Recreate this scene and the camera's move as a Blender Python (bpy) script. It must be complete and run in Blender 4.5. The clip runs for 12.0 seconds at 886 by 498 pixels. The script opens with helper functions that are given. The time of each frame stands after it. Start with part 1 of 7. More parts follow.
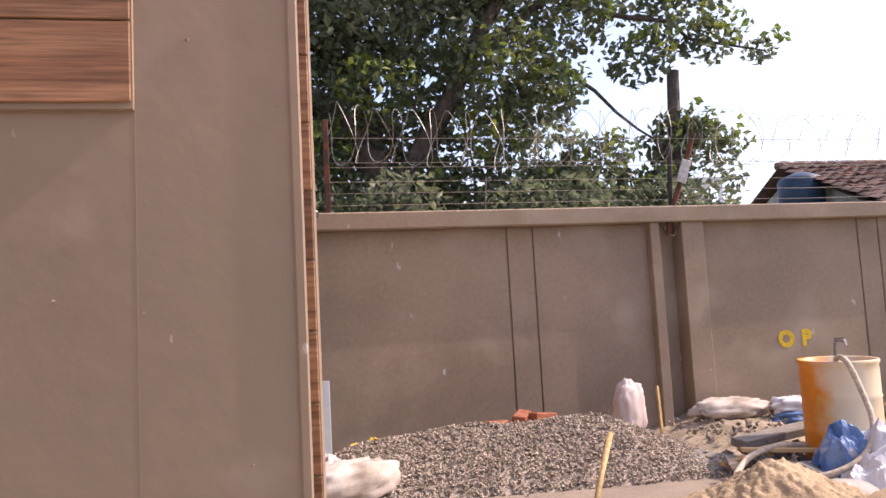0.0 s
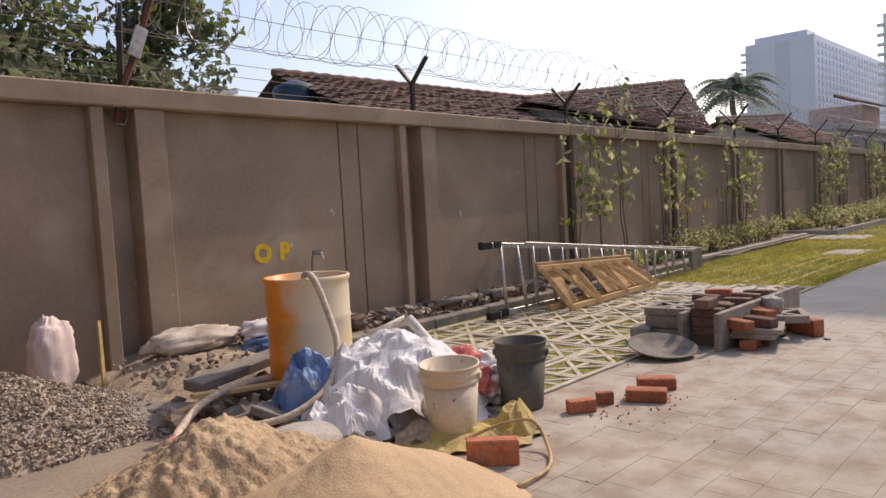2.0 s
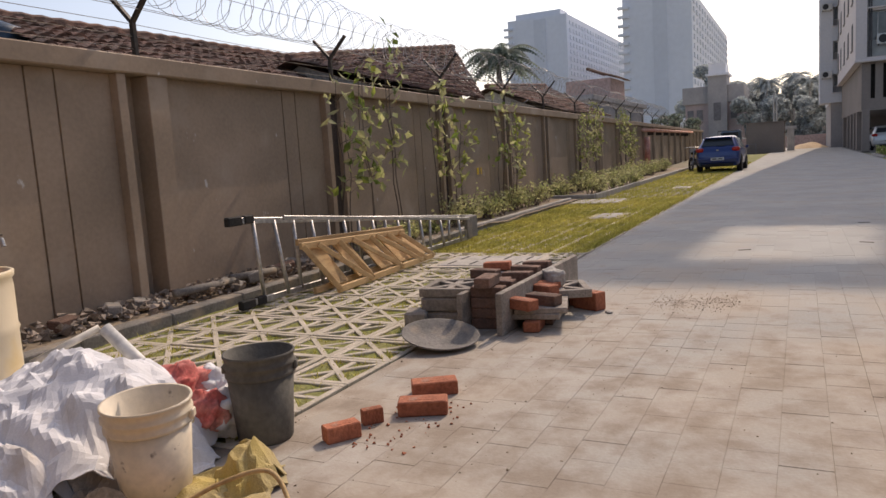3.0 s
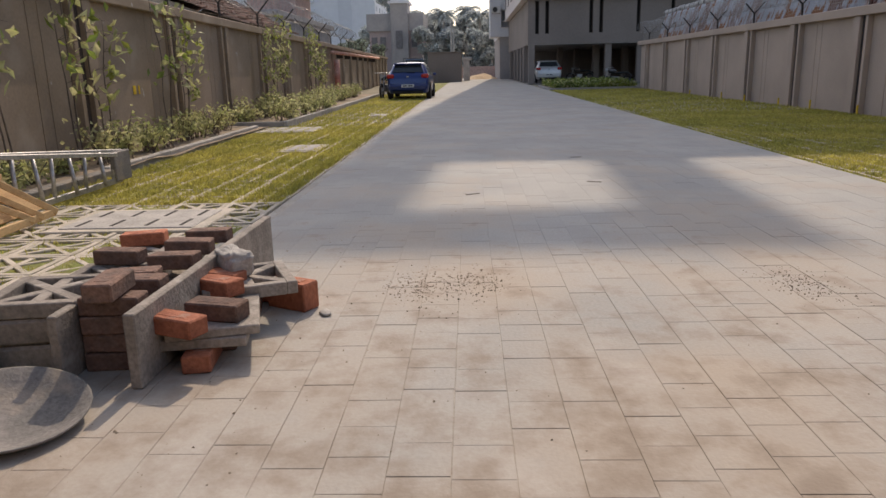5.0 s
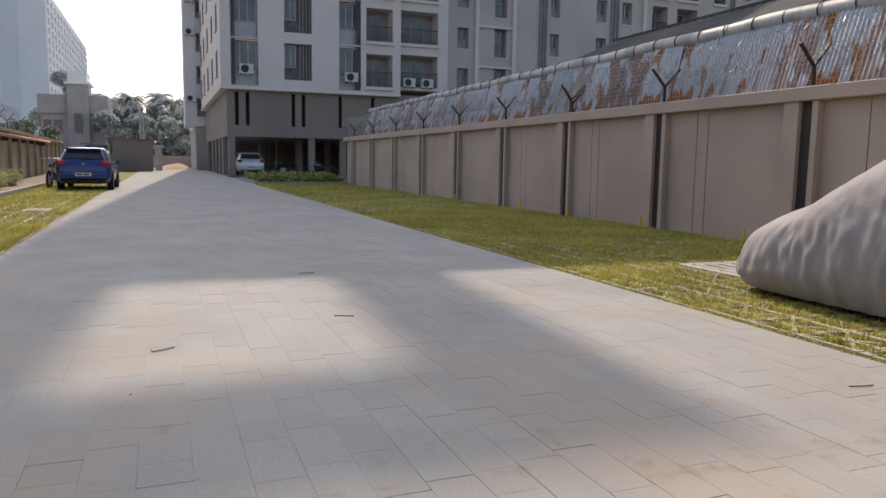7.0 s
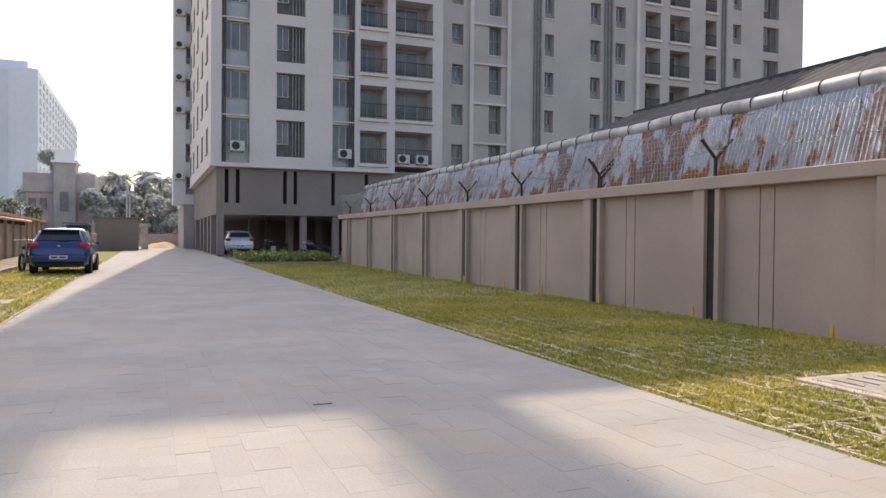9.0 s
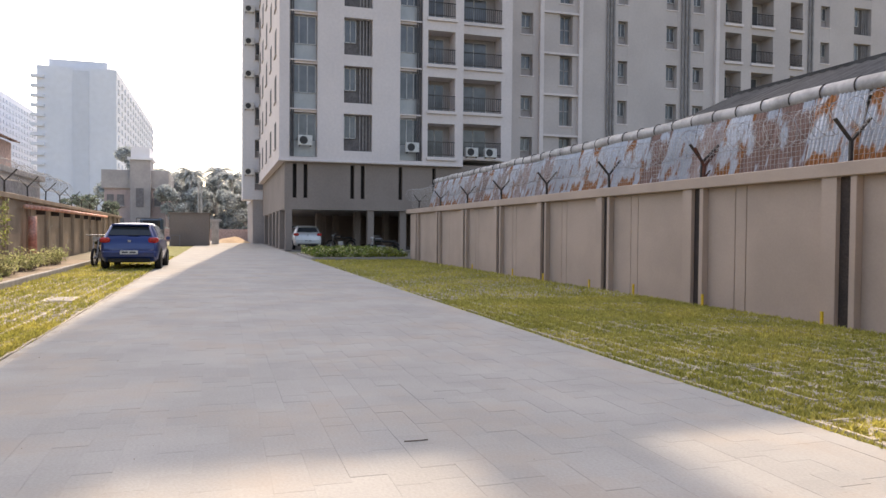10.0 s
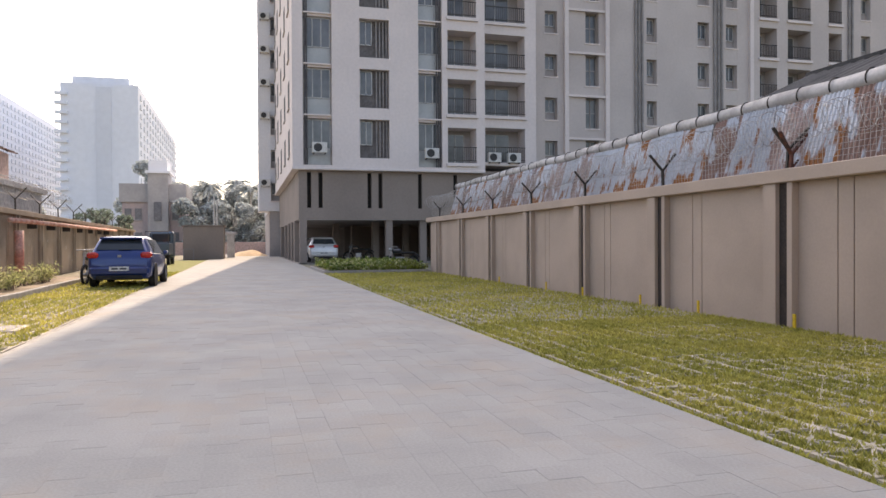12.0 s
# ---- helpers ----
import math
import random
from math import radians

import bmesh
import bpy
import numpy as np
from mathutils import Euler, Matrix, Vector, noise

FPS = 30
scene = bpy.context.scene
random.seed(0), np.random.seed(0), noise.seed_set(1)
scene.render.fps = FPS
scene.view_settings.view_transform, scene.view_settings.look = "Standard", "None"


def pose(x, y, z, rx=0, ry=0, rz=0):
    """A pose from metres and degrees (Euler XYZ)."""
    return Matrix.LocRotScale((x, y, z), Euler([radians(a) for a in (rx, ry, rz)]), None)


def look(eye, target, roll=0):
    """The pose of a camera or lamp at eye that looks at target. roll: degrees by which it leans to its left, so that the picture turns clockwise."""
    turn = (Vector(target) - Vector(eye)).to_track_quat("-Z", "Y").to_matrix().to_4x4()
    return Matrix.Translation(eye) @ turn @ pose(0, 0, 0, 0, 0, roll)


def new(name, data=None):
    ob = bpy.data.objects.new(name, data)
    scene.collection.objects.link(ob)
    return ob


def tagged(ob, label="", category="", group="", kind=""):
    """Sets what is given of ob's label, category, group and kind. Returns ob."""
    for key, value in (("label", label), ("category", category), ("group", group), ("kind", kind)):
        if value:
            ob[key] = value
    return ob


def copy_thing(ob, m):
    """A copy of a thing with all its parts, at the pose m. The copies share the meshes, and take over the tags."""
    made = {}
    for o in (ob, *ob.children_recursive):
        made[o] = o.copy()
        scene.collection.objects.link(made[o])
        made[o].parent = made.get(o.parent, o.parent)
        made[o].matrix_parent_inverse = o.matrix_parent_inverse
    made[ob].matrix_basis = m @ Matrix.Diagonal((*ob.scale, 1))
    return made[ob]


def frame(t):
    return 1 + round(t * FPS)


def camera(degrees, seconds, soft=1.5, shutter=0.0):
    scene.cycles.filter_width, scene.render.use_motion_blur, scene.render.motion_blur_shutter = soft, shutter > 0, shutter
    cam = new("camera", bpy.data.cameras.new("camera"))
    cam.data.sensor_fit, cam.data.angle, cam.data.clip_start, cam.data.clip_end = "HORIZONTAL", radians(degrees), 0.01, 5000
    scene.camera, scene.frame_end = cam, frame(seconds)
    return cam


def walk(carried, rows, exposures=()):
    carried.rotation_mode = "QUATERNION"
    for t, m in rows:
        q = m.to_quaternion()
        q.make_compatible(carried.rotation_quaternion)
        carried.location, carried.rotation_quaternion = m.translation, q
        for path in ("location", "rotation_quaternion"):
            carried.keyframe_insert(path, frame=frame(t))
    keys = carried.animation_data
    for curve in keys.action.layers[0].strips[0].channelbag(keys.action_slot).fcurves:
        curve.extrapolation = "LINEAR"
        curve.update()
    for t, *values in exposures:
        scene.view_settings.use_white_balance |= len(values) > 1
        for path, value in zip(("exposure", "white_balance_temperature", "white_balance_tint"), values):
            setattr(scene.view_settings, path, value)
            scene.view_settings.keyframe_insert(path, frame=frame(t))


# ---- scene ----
cam = camera(62.8, 12.0)
EXPOSURES = [
    (0.0, 1.25, 6300, 23), (1.0, 0.65, 6500, 19), (2.0, 0.48, 6500, 17), (3.5, 0.22, 6700, 15), (5.5, 0.55, 6500, 12), (6.0, 0.72, 6500, 11), (6.5, 0.66, 6500, 11),
    (7.2, 0.52, 6400, 12), (9.0, 1.0, 6700, 14), (12.0, 1.3, 7000, 16),
]
PATH = [
    (0, (0.627, 1.21, 1.324), (0.979, 3.171, 1.499), -3.0),
    (0.5, (0.751, 1.36, 1.329), (1.323, 3.273, 1.449), -1.8),
    (1, (1.019, 1.702, 1.283), (1.999, 3.445, 1.253), -1.2),
    (1.5, (1.366, 2.001, 1.264), (2.546, 3.614, 1.212), -2.8),
    (2, (1.725, 2.291, 1.244), (3.173, 3.664, 1.117), -3.2),
    (2.5, (2.207, 2.576, 1.211), (3.892, 3.635, 1.011), -5.1),
    (3, (2.671, 2.756, 1.203), (4.448, 3.639, 0.956), -3.6),
    (3.5, (3.163, 2.957, 1.168), (5.046, 3.534, 0.823), -4.6),
    (3.7, (3.379, 3.014, 1.158), (5.282, 3.525, 0.814), -4.9),
    (5.3, (4.961, 3.354, 1.105), (6.904, 3.273, 0.635), -0.2),
    (5.5, (5.188, 3.359, 1.094), (7.127, 3.151, 0.648), 0.1),
    (6, (5.751, 3.346, 1.075), (7.626, 2.848, 0.588), -1.2),
    (6.5, (6.233, 3.299, 1.115), (8.103, 2.744, 0.676), 0.9),
    (7, (6.834, 3.278, 1.097), (8.686, 2.561, 0.859), 0.9),
    (8.8, (8.435, 3.124, 1.198), (10.257, 2.31, 1.06), 0.4),
    (9, (8.672, 3.153, 1.213), (10.525, 2.402, 1.181), 0.5),
    (9.5, (9.178, 3.174, 1.194), (11.022, 2.399, 1.169), -0.0),
    (10, (9.826, 3.066, 1.203), (11.737, 2.48, 1.156), 0.5),
    (10.5, (10.37, 2.994, 1.197), (12.29, 2.434, 1.165), 0.7),
    (11, (11.005, 2.765, 1.206), (12.941, 2.266, 1.136), 0.0),
    (11.5, (11.508, 2.634, 1.208), (13.458, 2.191, 1.174), 0.9),
    (12, (12.071, 2.42, 1.184), (14.0, 1.892, 1.165), -0.3),
]
walk(cam, [(t, look(eye, target, roll)) for t, eye, target, roll in PATH], EXPOSURES)


# ---- world, sun, exposure ----
SUN_DIR = Vector((1.0, -0.06, 0.9)).normalized()
world = bpy.data.worlds.new("World")
scene.world = world
world.use_nodes = True
wn = world.node_tree
sky = wn.nodes.new("ShaderNodeTexSky")
sky.sky_type = "NISHITA"
sky.sun_disc = False
sky.sun_elevation = math.asin(SUN_DIR.z)
sky.sun_rotation = math.atan2(SUN_DIR.x, SUN_DIR.y)
sky.air_density, sky.dust_density, sky.ozone_density = 1.0, 3.0, 1.0
haze = wn.nodes.new("ShaderNodeHueSaturation")
haze.inputs["Saturation"].default_value = 0.85
wn.links.new(sky.outputs[0], haze.inputs["Color"])
wn.links.new(haze.outputs[0], wn.nodes["Background"].inputs[0])
wn.nodes["Background"].inputs[1].default_value = 0.14
sun_data = bpy.data.lights.new("sun", "SUN")
sun_data.energy, sun_data.angle, sun_data.color = 2.35, radians(0.28), (1.0, 0.83, 0.64)
sun = new("sun", sun_data)
sun.matrix_world = look(SUN_DIR * 100, (0, 0, 0))


# ---- materials ----
def mat(name, a, b=None, big=2.0, fine=40.0, rough=0.85, metal=0.0, bump=0.3, grain=0.25, vary=0.0, contrast=0.12, spec=0.3, stretch=(1, 1, 1), island=False):
    """Two base colours blended by a broad noise, broken by a fine grain, with bump."""
    b = b or tuple(c * 0.8 for c in a)
    m = bpy.data.materials.new(name)
    m.use_nodes = True
    nt = m.node_tree
    N, L = nt.nodes, nt.links
    p = N["Principled BSDF"]
    p.inputs["Roughness"].default_value, p.inputs["Metallic"].default_value = rough, metal
    p.inputs["Specular IOR Level"].default_value = spec
    tc, mp = N.new("ShaderNodeTexCoord"), N.new("ShaderNodeMapping")
    mp.inputs["Scale"].default_value = stretch
    L.new(tc.outputs["Object"], mp.inputs[0])
    n1, n2 = N.new("ShaderNodeTexNoise"), N.new("ShaderNodeTexNoise")
    n1.inputs["Scale"].default_value, n1.inputs["Detail"].default_value = big, 5
    n2.inputs["Scale"].default_value, n2.inputs["Detail"].default_value = fine, 4
    L.new(mp.outputs[0], n1.inputs[0]), L.new(mp.outputs[0], n2.inputs[0])
    ramp = N.new("ShaderNodeValToRGB")
    ramp.color_ramp.elements[0].position, ramp.color_ramp.elements[1].position = 0.5 - contrast, 0.5 + contrast
    ramp.color_ramp.elements[0].color, ramp.color_ramp.elements[1].color = (*a, 1), (*b, 1)
    L.new(n1.outputs[0], ramp.inputs[0])
    g = N.new("ShaderNodeMapRange")
    g.inputs[1].default_value, g.inputs[2].default_value = 0.3, 0.7
    g.inputs[3].default_value, g.inputs[4].default_value = 1 - grain, 1 + grain
    L.new(n2.outputs[0], g.inputs[0])
    hsv = N.new("ShaderNodeHueSaturation")
    L.new(ramp.outputs[0], hsv.inputs["Color"])
    if vary:
        src = N.new("ShaderNodeNewGeometry").outputs["Random Per Island"] if island else N.new("ShaderNodeObjectInfo").outputs["Random"]
        r = N.new("ShaderNodeMapRange")
        r.inputs[3].default_value, r.inputs[4].default_value = 1 - vary, 1 + vary
        L.new(src, r.inputs[0])
        mul = N.new("ShaderNodeMath")
        mul.operation = "MULTIPLY"
        L.new(r.outputs[0], mul.inputs[0]), L.new(g.outputs[0], mul.inputs[1])
        L.new(mul.outputs[0], hsv.inputs["Value"])
    else:
        L.new(g.outputs[0], hsv.inputs["Value"])
    L.new(hsv.outputs[0], p.inputs["Base Color"])
    if bump:
        bp = N.new("ShaderNodeBump")
        bp.inputs["Strength"].default_value, bp.inputs["Distance"].default_value = bump, 0.01
        L.new(n2.outputs[0], bp.inputs["Height"]), L.new(bp.outputs[0], p.inputs["Normal"])
    return m


def stain(m, colour, scale, low, high, stretch=(1, 1, 1), rough=None):
    """Lay patches of a second colour over a material made by mat()."""
    nt = m.node_tree
    N, L = nt.nodes, nt.links
    p = N["Principled BSDF"]
    src = p.inputs["Base Color"].links[0].from_socket
    tc, mp, n = N.new("ShaderNodeTexCoord"), N.new("ShaderNodeMapping"), N.new("ShaderNodeTexNoise")
    mp.inputs["Scale"].default_value = stretch
    mp.inputs["Location"].default_value = (scale * 3.1, 1.7, 0.4)
    n.inputs["Scale"].default_value, n.inputs["Detail"].default_value = scale, 6
    L.new(tc.outputs["Object"], mp.inputs[0]), L.new(mp.outputs[0], n.inputs[0])
    r = N.new("ShaderNodeMapRange")
    r.inputs[1].default_value, r.inputs[2].default_value = low, high
    L.new(n.outputs[0], r.inputs[0])
    mix = N.new("ShaderNodeMix")
    mix.data_type = "RGBA"
    L.new(r.outputs[0], mix.inputs[0]), L.new(src, mix.inputs[6])
    mix.inputs[7].default_value = (*colour, 1)
    L.new(mix.outputs[2], p.inputs["Base Color"])
    return m


WALL = mat("taupe wall paint", (0.345, 0.262, 0.19), (0.27, 0.207, 0.15), 0.9, 25, 0.8, bump=0.08, grain=0.08)
stain(WALL, (0.4, 0.325, 0.25), 1.3, 0.56, 0.75)
stain(WALL, (0.55, 0.52, 0.48), 7.0, 0.7, 0.75, (1, 1, 0.6))
# Shade of the deep slots between piers, put into a dark colour.
SLOT_SHADE = mat("dark brown slot shade", (0.075, 0.055, 0.045), (0.05, 0.04, 0.035), 2, 30, 0.85, bump=0.1)
WALL_S = mat("taupe wall paint, clean", (0.485, 0.376, 0.298), (0.42, 0.327, 0.258), 0.7, 30, 0.8, bump=0.1, grain=0.03)
PLASTER = mat("tan render", (0.33, 0.24, 0.175), (0.27, 0.2, 0.15), 1.1, 14, 0.85, bump=0.16, grain=0.04)
stain(PLASTER, (0.285, 0.225, 0.155), 0.8, 0.42, 0.62)
stain(PLASTER, (0.4, 0.31, 0.24), 3.0, 0.6, 0.8)
stain(PLASTER, (0.2, 0.155, 0.115), 11.0, 0.72, 0.78, (1, 1, 0.35))
stain(PLASTER, (0.5, 0.43, 0.36), 14.0, 0.72, 0.75, (1, 1, 0.5))
PAVER = mat("grey-beige concrete paver", (0.365, 0.357, 0.331), (0.318, 0.313, 0.292), 0.9, 60, 0.88, bump=0.2, grain=0.07, vary=0.035)
PAVER_FAR = mat("grey-beige concrete pavers", (0.365, 0.357, 0.331), (0.318, 0.313, 0.292), 0.9, 60, 0.88, bump=0.2, grain=0.07, vary=0.035, island=True)
JOINT = mat("sanded joint", (0.4, 0.375, 0.33), (0.3, 0.28, 0.245), 3, 80, 0.95)


def work_dirt(m):
    """Trodden earth and mortar on the paving round the work yard, plus pale drag marks, laid out in the world."""
    N, L = m.node_tree.nodes, m.node_tree.links
    geo = N.new("ShaderNodeNewGeometry")
    for tc in [n for n in N if n.bl_idname == "ShaderNodeMapping"]:
        L.new(geo.outputs["Position"], tc.inputs[0])
    p = N["Principled BSDF"]
    sep = N.new("ShaderNodeSeparateXYZ")
    L.new(geo.outputs["Position"], sep.inputs[0])
    near = N.new("ShaderNodeMapRange")
    near.interpolation_type = "SMOOTHSTEP"
    for i, v in enumerate((12.5, 5.0, 0.0, 0.27)):
        near.inputs[i + 1].default_value = v
    L.new(sep.outputs[0], near.inputs[0])
    for colour, scale, low, high, weight in (((0.4, 0.325, 0.245), 1.0, 0.56, 0.88, 1.1), ((0.2, 0.155, 0.115), 4.0, 0.76, 0.93, 0.9), ((0.52, 0.49, 0.45), 2.3, 0.86, 1.0, 0.5)):
        n = N.new("ShaderNodeTexNoise")
        n.inputs["Scale"].default_value, n.inputs["Detail"].default_value, n.inputs["Roughness"].default_value = scale, 7, 0.62
        L.new(geo.outputs["Position"], n.inputs[0])
        add = N.new("ShaderNodeMath")
        L.new(n.outputs[0], add.inputs[0]), L.new(near.outputs[0], add.inputs[1])
        r = N.new("ShaderNodeMapRange")
        r.inputs[1].default_value, r.inputs[2].default_value, r.inputs[4].default_value = low - 0.08, high - 0.04, weight * 0.7
        L.new(add.outputs[0], r.inputs[0])
        mix = N.new("ShaderNodeMix")
        mix.data_type = "RGBA"
        L.new(r.outputs[0], mix.inputs[0]), L.new(p.inputs["Base Color"].links[0].from_socket, mix.inputs[6])
        mix.inputs[7].default_value = (*colour, 1)
        L.new(mix.outputs[2], p.inputs["Base Color"])


for m_ in (PAVER, PAVER_FAR, JOINT):
    work_dirt(m_)
CEMENT = mat("cement floor", (0.3, 0.245, 0.19), (0.235, 0.19, 0.15), 1.5, 40, 0.9, bump=0.3, grain=0.15)
CONC = mat("grey concrete", (0.42, 0.39, 0.35), (0.33, 0.31, 0.28), 5, 60, 0.9, bump=0.4, grain=0.15, vary=0.08)
CONC_D = mat("darker grey concrete", (0.24, 0.22, 0.2), (0.17, 0.16, 0.145), 4, 50, 0.9, bump=0.4, grain=0.2, vary=0.1)
LATTICE = mat("weathered lattice concrete", (0.54, 0.475, 0.39), (0.41, 0.365, 0.285), 3, 50, 0.9, bump=0.4, grain=0.15)
stain(CEMENT, (0.19, 0.155, 0.12), 1.6, 0.53, 0.7)
SOIL = mat("dry soil", (0.3, 0.235, 0.165), (0.2, 0.16, 0.115), 1.2, 30, 0.95, bump=0.6, grain=0.25)
TURF = mat("mossy soil", (0.16, 0.18, 0.04), (0.22, 0.205, 0.075), 5, 45, 0.95, bump=0.8, grain=0.35)
GRASS = mat("grass blade", (0.485, 0.435, 0.105), (0.34, 0.33, 0.072), 0.7, 9, 0.7, bump=0, grain=0.25, vary=0.3, island=True)
EARTH = mat("open ground", (0.25, 0.22, 0.16), (0.16, 0.16, 0.09), 0.05, 1.5, 0.95, bump=0.2, grain=0.2)
STEEL_B = mat("black painted steel", (0.03, 0.028, 0.027), (0.06, 0.045, 0.035), 8, 60, 0.6, bump=0.1)
STEEL_R = mat("rusty painted steel", (0.14, 0.05, 0.03), (0.06, 0.035, 0.03), 10, 60, 0.75, bump=0.2)
WIRE = mat("galvanised wire", (0.5, 0.48, 0.45), (0.36, 0.34, 0.32), 5, 30, 0.5, 0.6, bump=0)
WHITE_W = mat("off-white facade paint", (0.725, 0.65, 0.615), (0.675, 0.605, 0.575), 0.3, 6, 0.85, bump=0.1, grain=0.04)
# Greyer than the facade: the shade of balconies and recesses is in the colour.
RECESS = mat("shade-grey recess paint", (0.4, 0.365, 0.345), (0.34, 0.31, 0.295), 0.4, 6, 0.85, bump=0.1, grain=0.05)
# Distance haze over the rear tower, mixed into its facade colour.
HAZE_W = mat("haze-greyed facade paint", (0.7, 0.69, 0.7), (0.65, 0.645, 0.655), 0.3, 6, 0.85, bump=0.1, grain=0.04)
# Facade paint darkened for the set-back wing: its deeper shade is in the colour.
WING_SHADE_W = mat("shade-darkened facade paint", (0.56, 0.5, 0.465), (0.5, 0.445, 0.415), 0.3, 6, 0.85, bump=0.1, grain=0.04)
BROWN_W = mat("brown facade paint", (0.28, 0.232, 0.2), (0.245, 0.203, 0.175), 0.4, 8, 0.85, bump=0.1, grain=0.05)
# Near-black standing in for the darkness inside openings.
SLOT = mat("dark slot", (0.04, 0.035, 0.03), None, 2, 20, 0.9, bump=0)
GLASS_D = mat("window glass", (0.13, 0.135, 0.14), (0.07, 0.075, 0.08), 0.8, 4, 0.12, bump=0, grain=0.1, spec=0.6)
PANE_S = mat("dusty side window", (0.09, 0.09, 0.095), None, 2, 8, 0.7, bump=0, spec=0.1)
FRAME_W = mat("pale window frame", (0.55, 0.54, 0.52), None, 2, 20, 0.5, bump=0)
PIPE_D = mat("dark drain pipe", (0.12, 0.11, 0.11), (0.08, 0.075, 0.075), 2, 20, 0.6, bump=0)
LIGHT_P = mat("pale glazed panel", (0.42, 0.43, 0.42), (0.36, 0.375, 0.37), 1.5, 8, 0.3, bump=0, grain=0.05, spec=0.5)
PIPE_G = mat("grey drain pipe", (0.3, 0.28, 0.27), (0.24, 0.22, 0.21), 2, 20, 0.6, bump=0)
# Pale bluish colours that hold the far haze in the paint itself.
TOWER = mat("haze-pale tower paint", (0.79, 0.81, 0.86), (0.75, 0.775, 0.83), 0.05, 0.6, 0.9, bump=0, grain=0.03)
TOWER_D = mat("haze-blue tower paint", (0.7, 0.725, 0.78), (0.665, 0.69, 0.745), 0.05, 0.6, 0.9, bump=0, grain=0.03)


# ---- mesh building ----
class Geo:
    def __init__(self):
        self.v, self.f = [], []

    def add(self, vs, fs):
        k = len(self.v)
        self.v += [tuple(p) for p in vs]
        self.f += [tuple(i + k for i in q) for q in fs]
        return self

    def box(self, x0, x1, y0, y1, z0, z1, c=0.0, m=None):
        """A box, its edges chamfered by c, moved by the matrix m."""
        if c <= 0:
            vs = [(x, y, z) for z in (z0, z1) for y in (y0, y1) for x in (x0, x1)]
            fs = [(0, 2, 3, 1), (4, 5, 7, 6), (0, 1, 5, 4), (2, 6, 7, 3), (0, 4, 6, 2), (1, 3, 7, 5)]
        else:
            vs, fs = [], []
            idx = {}
            for a in (0, 1):
                for b in (0, 1):
                    for d in (0, 1):
                        q = ((x0, x1)[a], (y0, y1)[b], (z0, z1)[d])
                        s = (1 - 2 * a, 1 - 2 * b, 1 - 2 * d)
                        for ax in range(3):
                            idx[a, b, d, ax] = len(vs)
                            vs.append(tuple(q[i] + (0 if i == ax else s[i] * c) for i in range(3)))
            for ax in range(3):
                o1, o2 = (ax + 1) % 3, (ax + 2) % 3
                for e in (0, 1):
                    ring = []
                    for u, w in ((0, 0), (1, 0), (1, 1), (0, 1)):
                        k = [0, 0, 0]
                        k[ax], k[o1], k[o2] = e, u, w
                        ring.append(idx[(*k, ax)])
                    fs.append(tuple(ring if e else ring[::-1]))
                for u in (0, 1):
                    for w in (0, 1):
                        k0, k1 = [0, 0, 0], [0, 0, 0]
                        k0[o1] = k1[o1] = u
                        k0[o2] = k1[o2] = w
                        k1[ax] = 1
                        q = (idx[(*k0, o1)], idx[(*k1, o1)], idx[(*k1, o2)], idx[(*k0, o2)])
                        fs.append(q if u != w else q[::-1])
            for a in (0, 1):
                for b in (0, 1):
                    for d in (0, 1):
                        q = tuple(idx[a, b, d, i] for i in range(3))
                        fs.append(q if (a + b + d) % 2 else q[::-1])
        if m is not None:
            vs = [m @ Vector(p) for p in vs]
        return self.add(vs, fs)

    def tube(self, pts, r, seg=8, caps=True, closed=False):
        """A round bar along pts; r is one radius or one for each point."""
        pts = [Vector(p) for p in pts]
        n = len(pts)
        rs = r if isinstance(r, (list, tuple)) else [r] * n
        vs, fs = [], []
        side = None
        for i, p in enumerate(pts):
            d = (pts[(i + 1) % n if closed else min(i + 1, n - 1)] - pts[(i - 1) % n if closed else max(i - 1, 0)]).normalized()
            if side is None:
                side = d.orthogonal().normalized()
            side = (side - d * side.dot(d))
            side = side.normalized() if side.length > 1e-6 else d.orthogonal().normalized()
            up = d.cross(side)
            vs += [p + (side * math.cos(a) + up * math.sin(a)) * rs[i] for a in (2 * math.pi * k / seg for k in range(seg))]
        for i in range(n if closed else n - 1):
            j = (i + 1) % n
            for k in range(seg):
                fs.append((i * seg + k, i * seg + (k + 1) % seg, j * seg + (k + 1) % seg, j * seg + k))
        if caps and not closed:
            fs.append(tuple(range(seg))[::-1])
            fs.append(tuple((n - 1) * seg + k for k in range(seg)))
        return self.add(vs, fs)

    def lathe(self, prof, seg=32, m=None):
        """Turn a profile of (radius, z) about z."""
        vs = [(r * math.cos(2 * math.pi * k / seg), r * math.sin(2 * math.pi * k / seg), z) for r, z in prof for k in range(seg)]
        fs = [(i * seg + k, i * seg + (k + 1) % seg, (i + 1) * seg + (k + 1) % seg, (i + 1) * seg + k) for i in range(len(prof) - 1) for k in range(seg)]
        if m is not None:
            vs = [m @ Vector(p) for p in vs]
        return self.add(vs, fs)

    def sheet(self, nx, ny, fn):
        """A grid of nx by ny cells; fn(u, v) gives the place."""
        vs = [fn(i / nx, j / ny) for j in range(ny + 1) for i in range(nx + 1)]
        w = nx + 1
        fs = [(j * w + i, j * w + i + 1, (j + 1) * w + i + 1, (j + 1) * w + i) for j in range(ny) for i in range(nx)]
        return self.add(vs, fs)

    def mesh(self, name, material, smooth=False):
        me = bpy.data.meshes.new(name)
        me.from_pydata(self.v, [], self.f)
        me.materials.append(material)
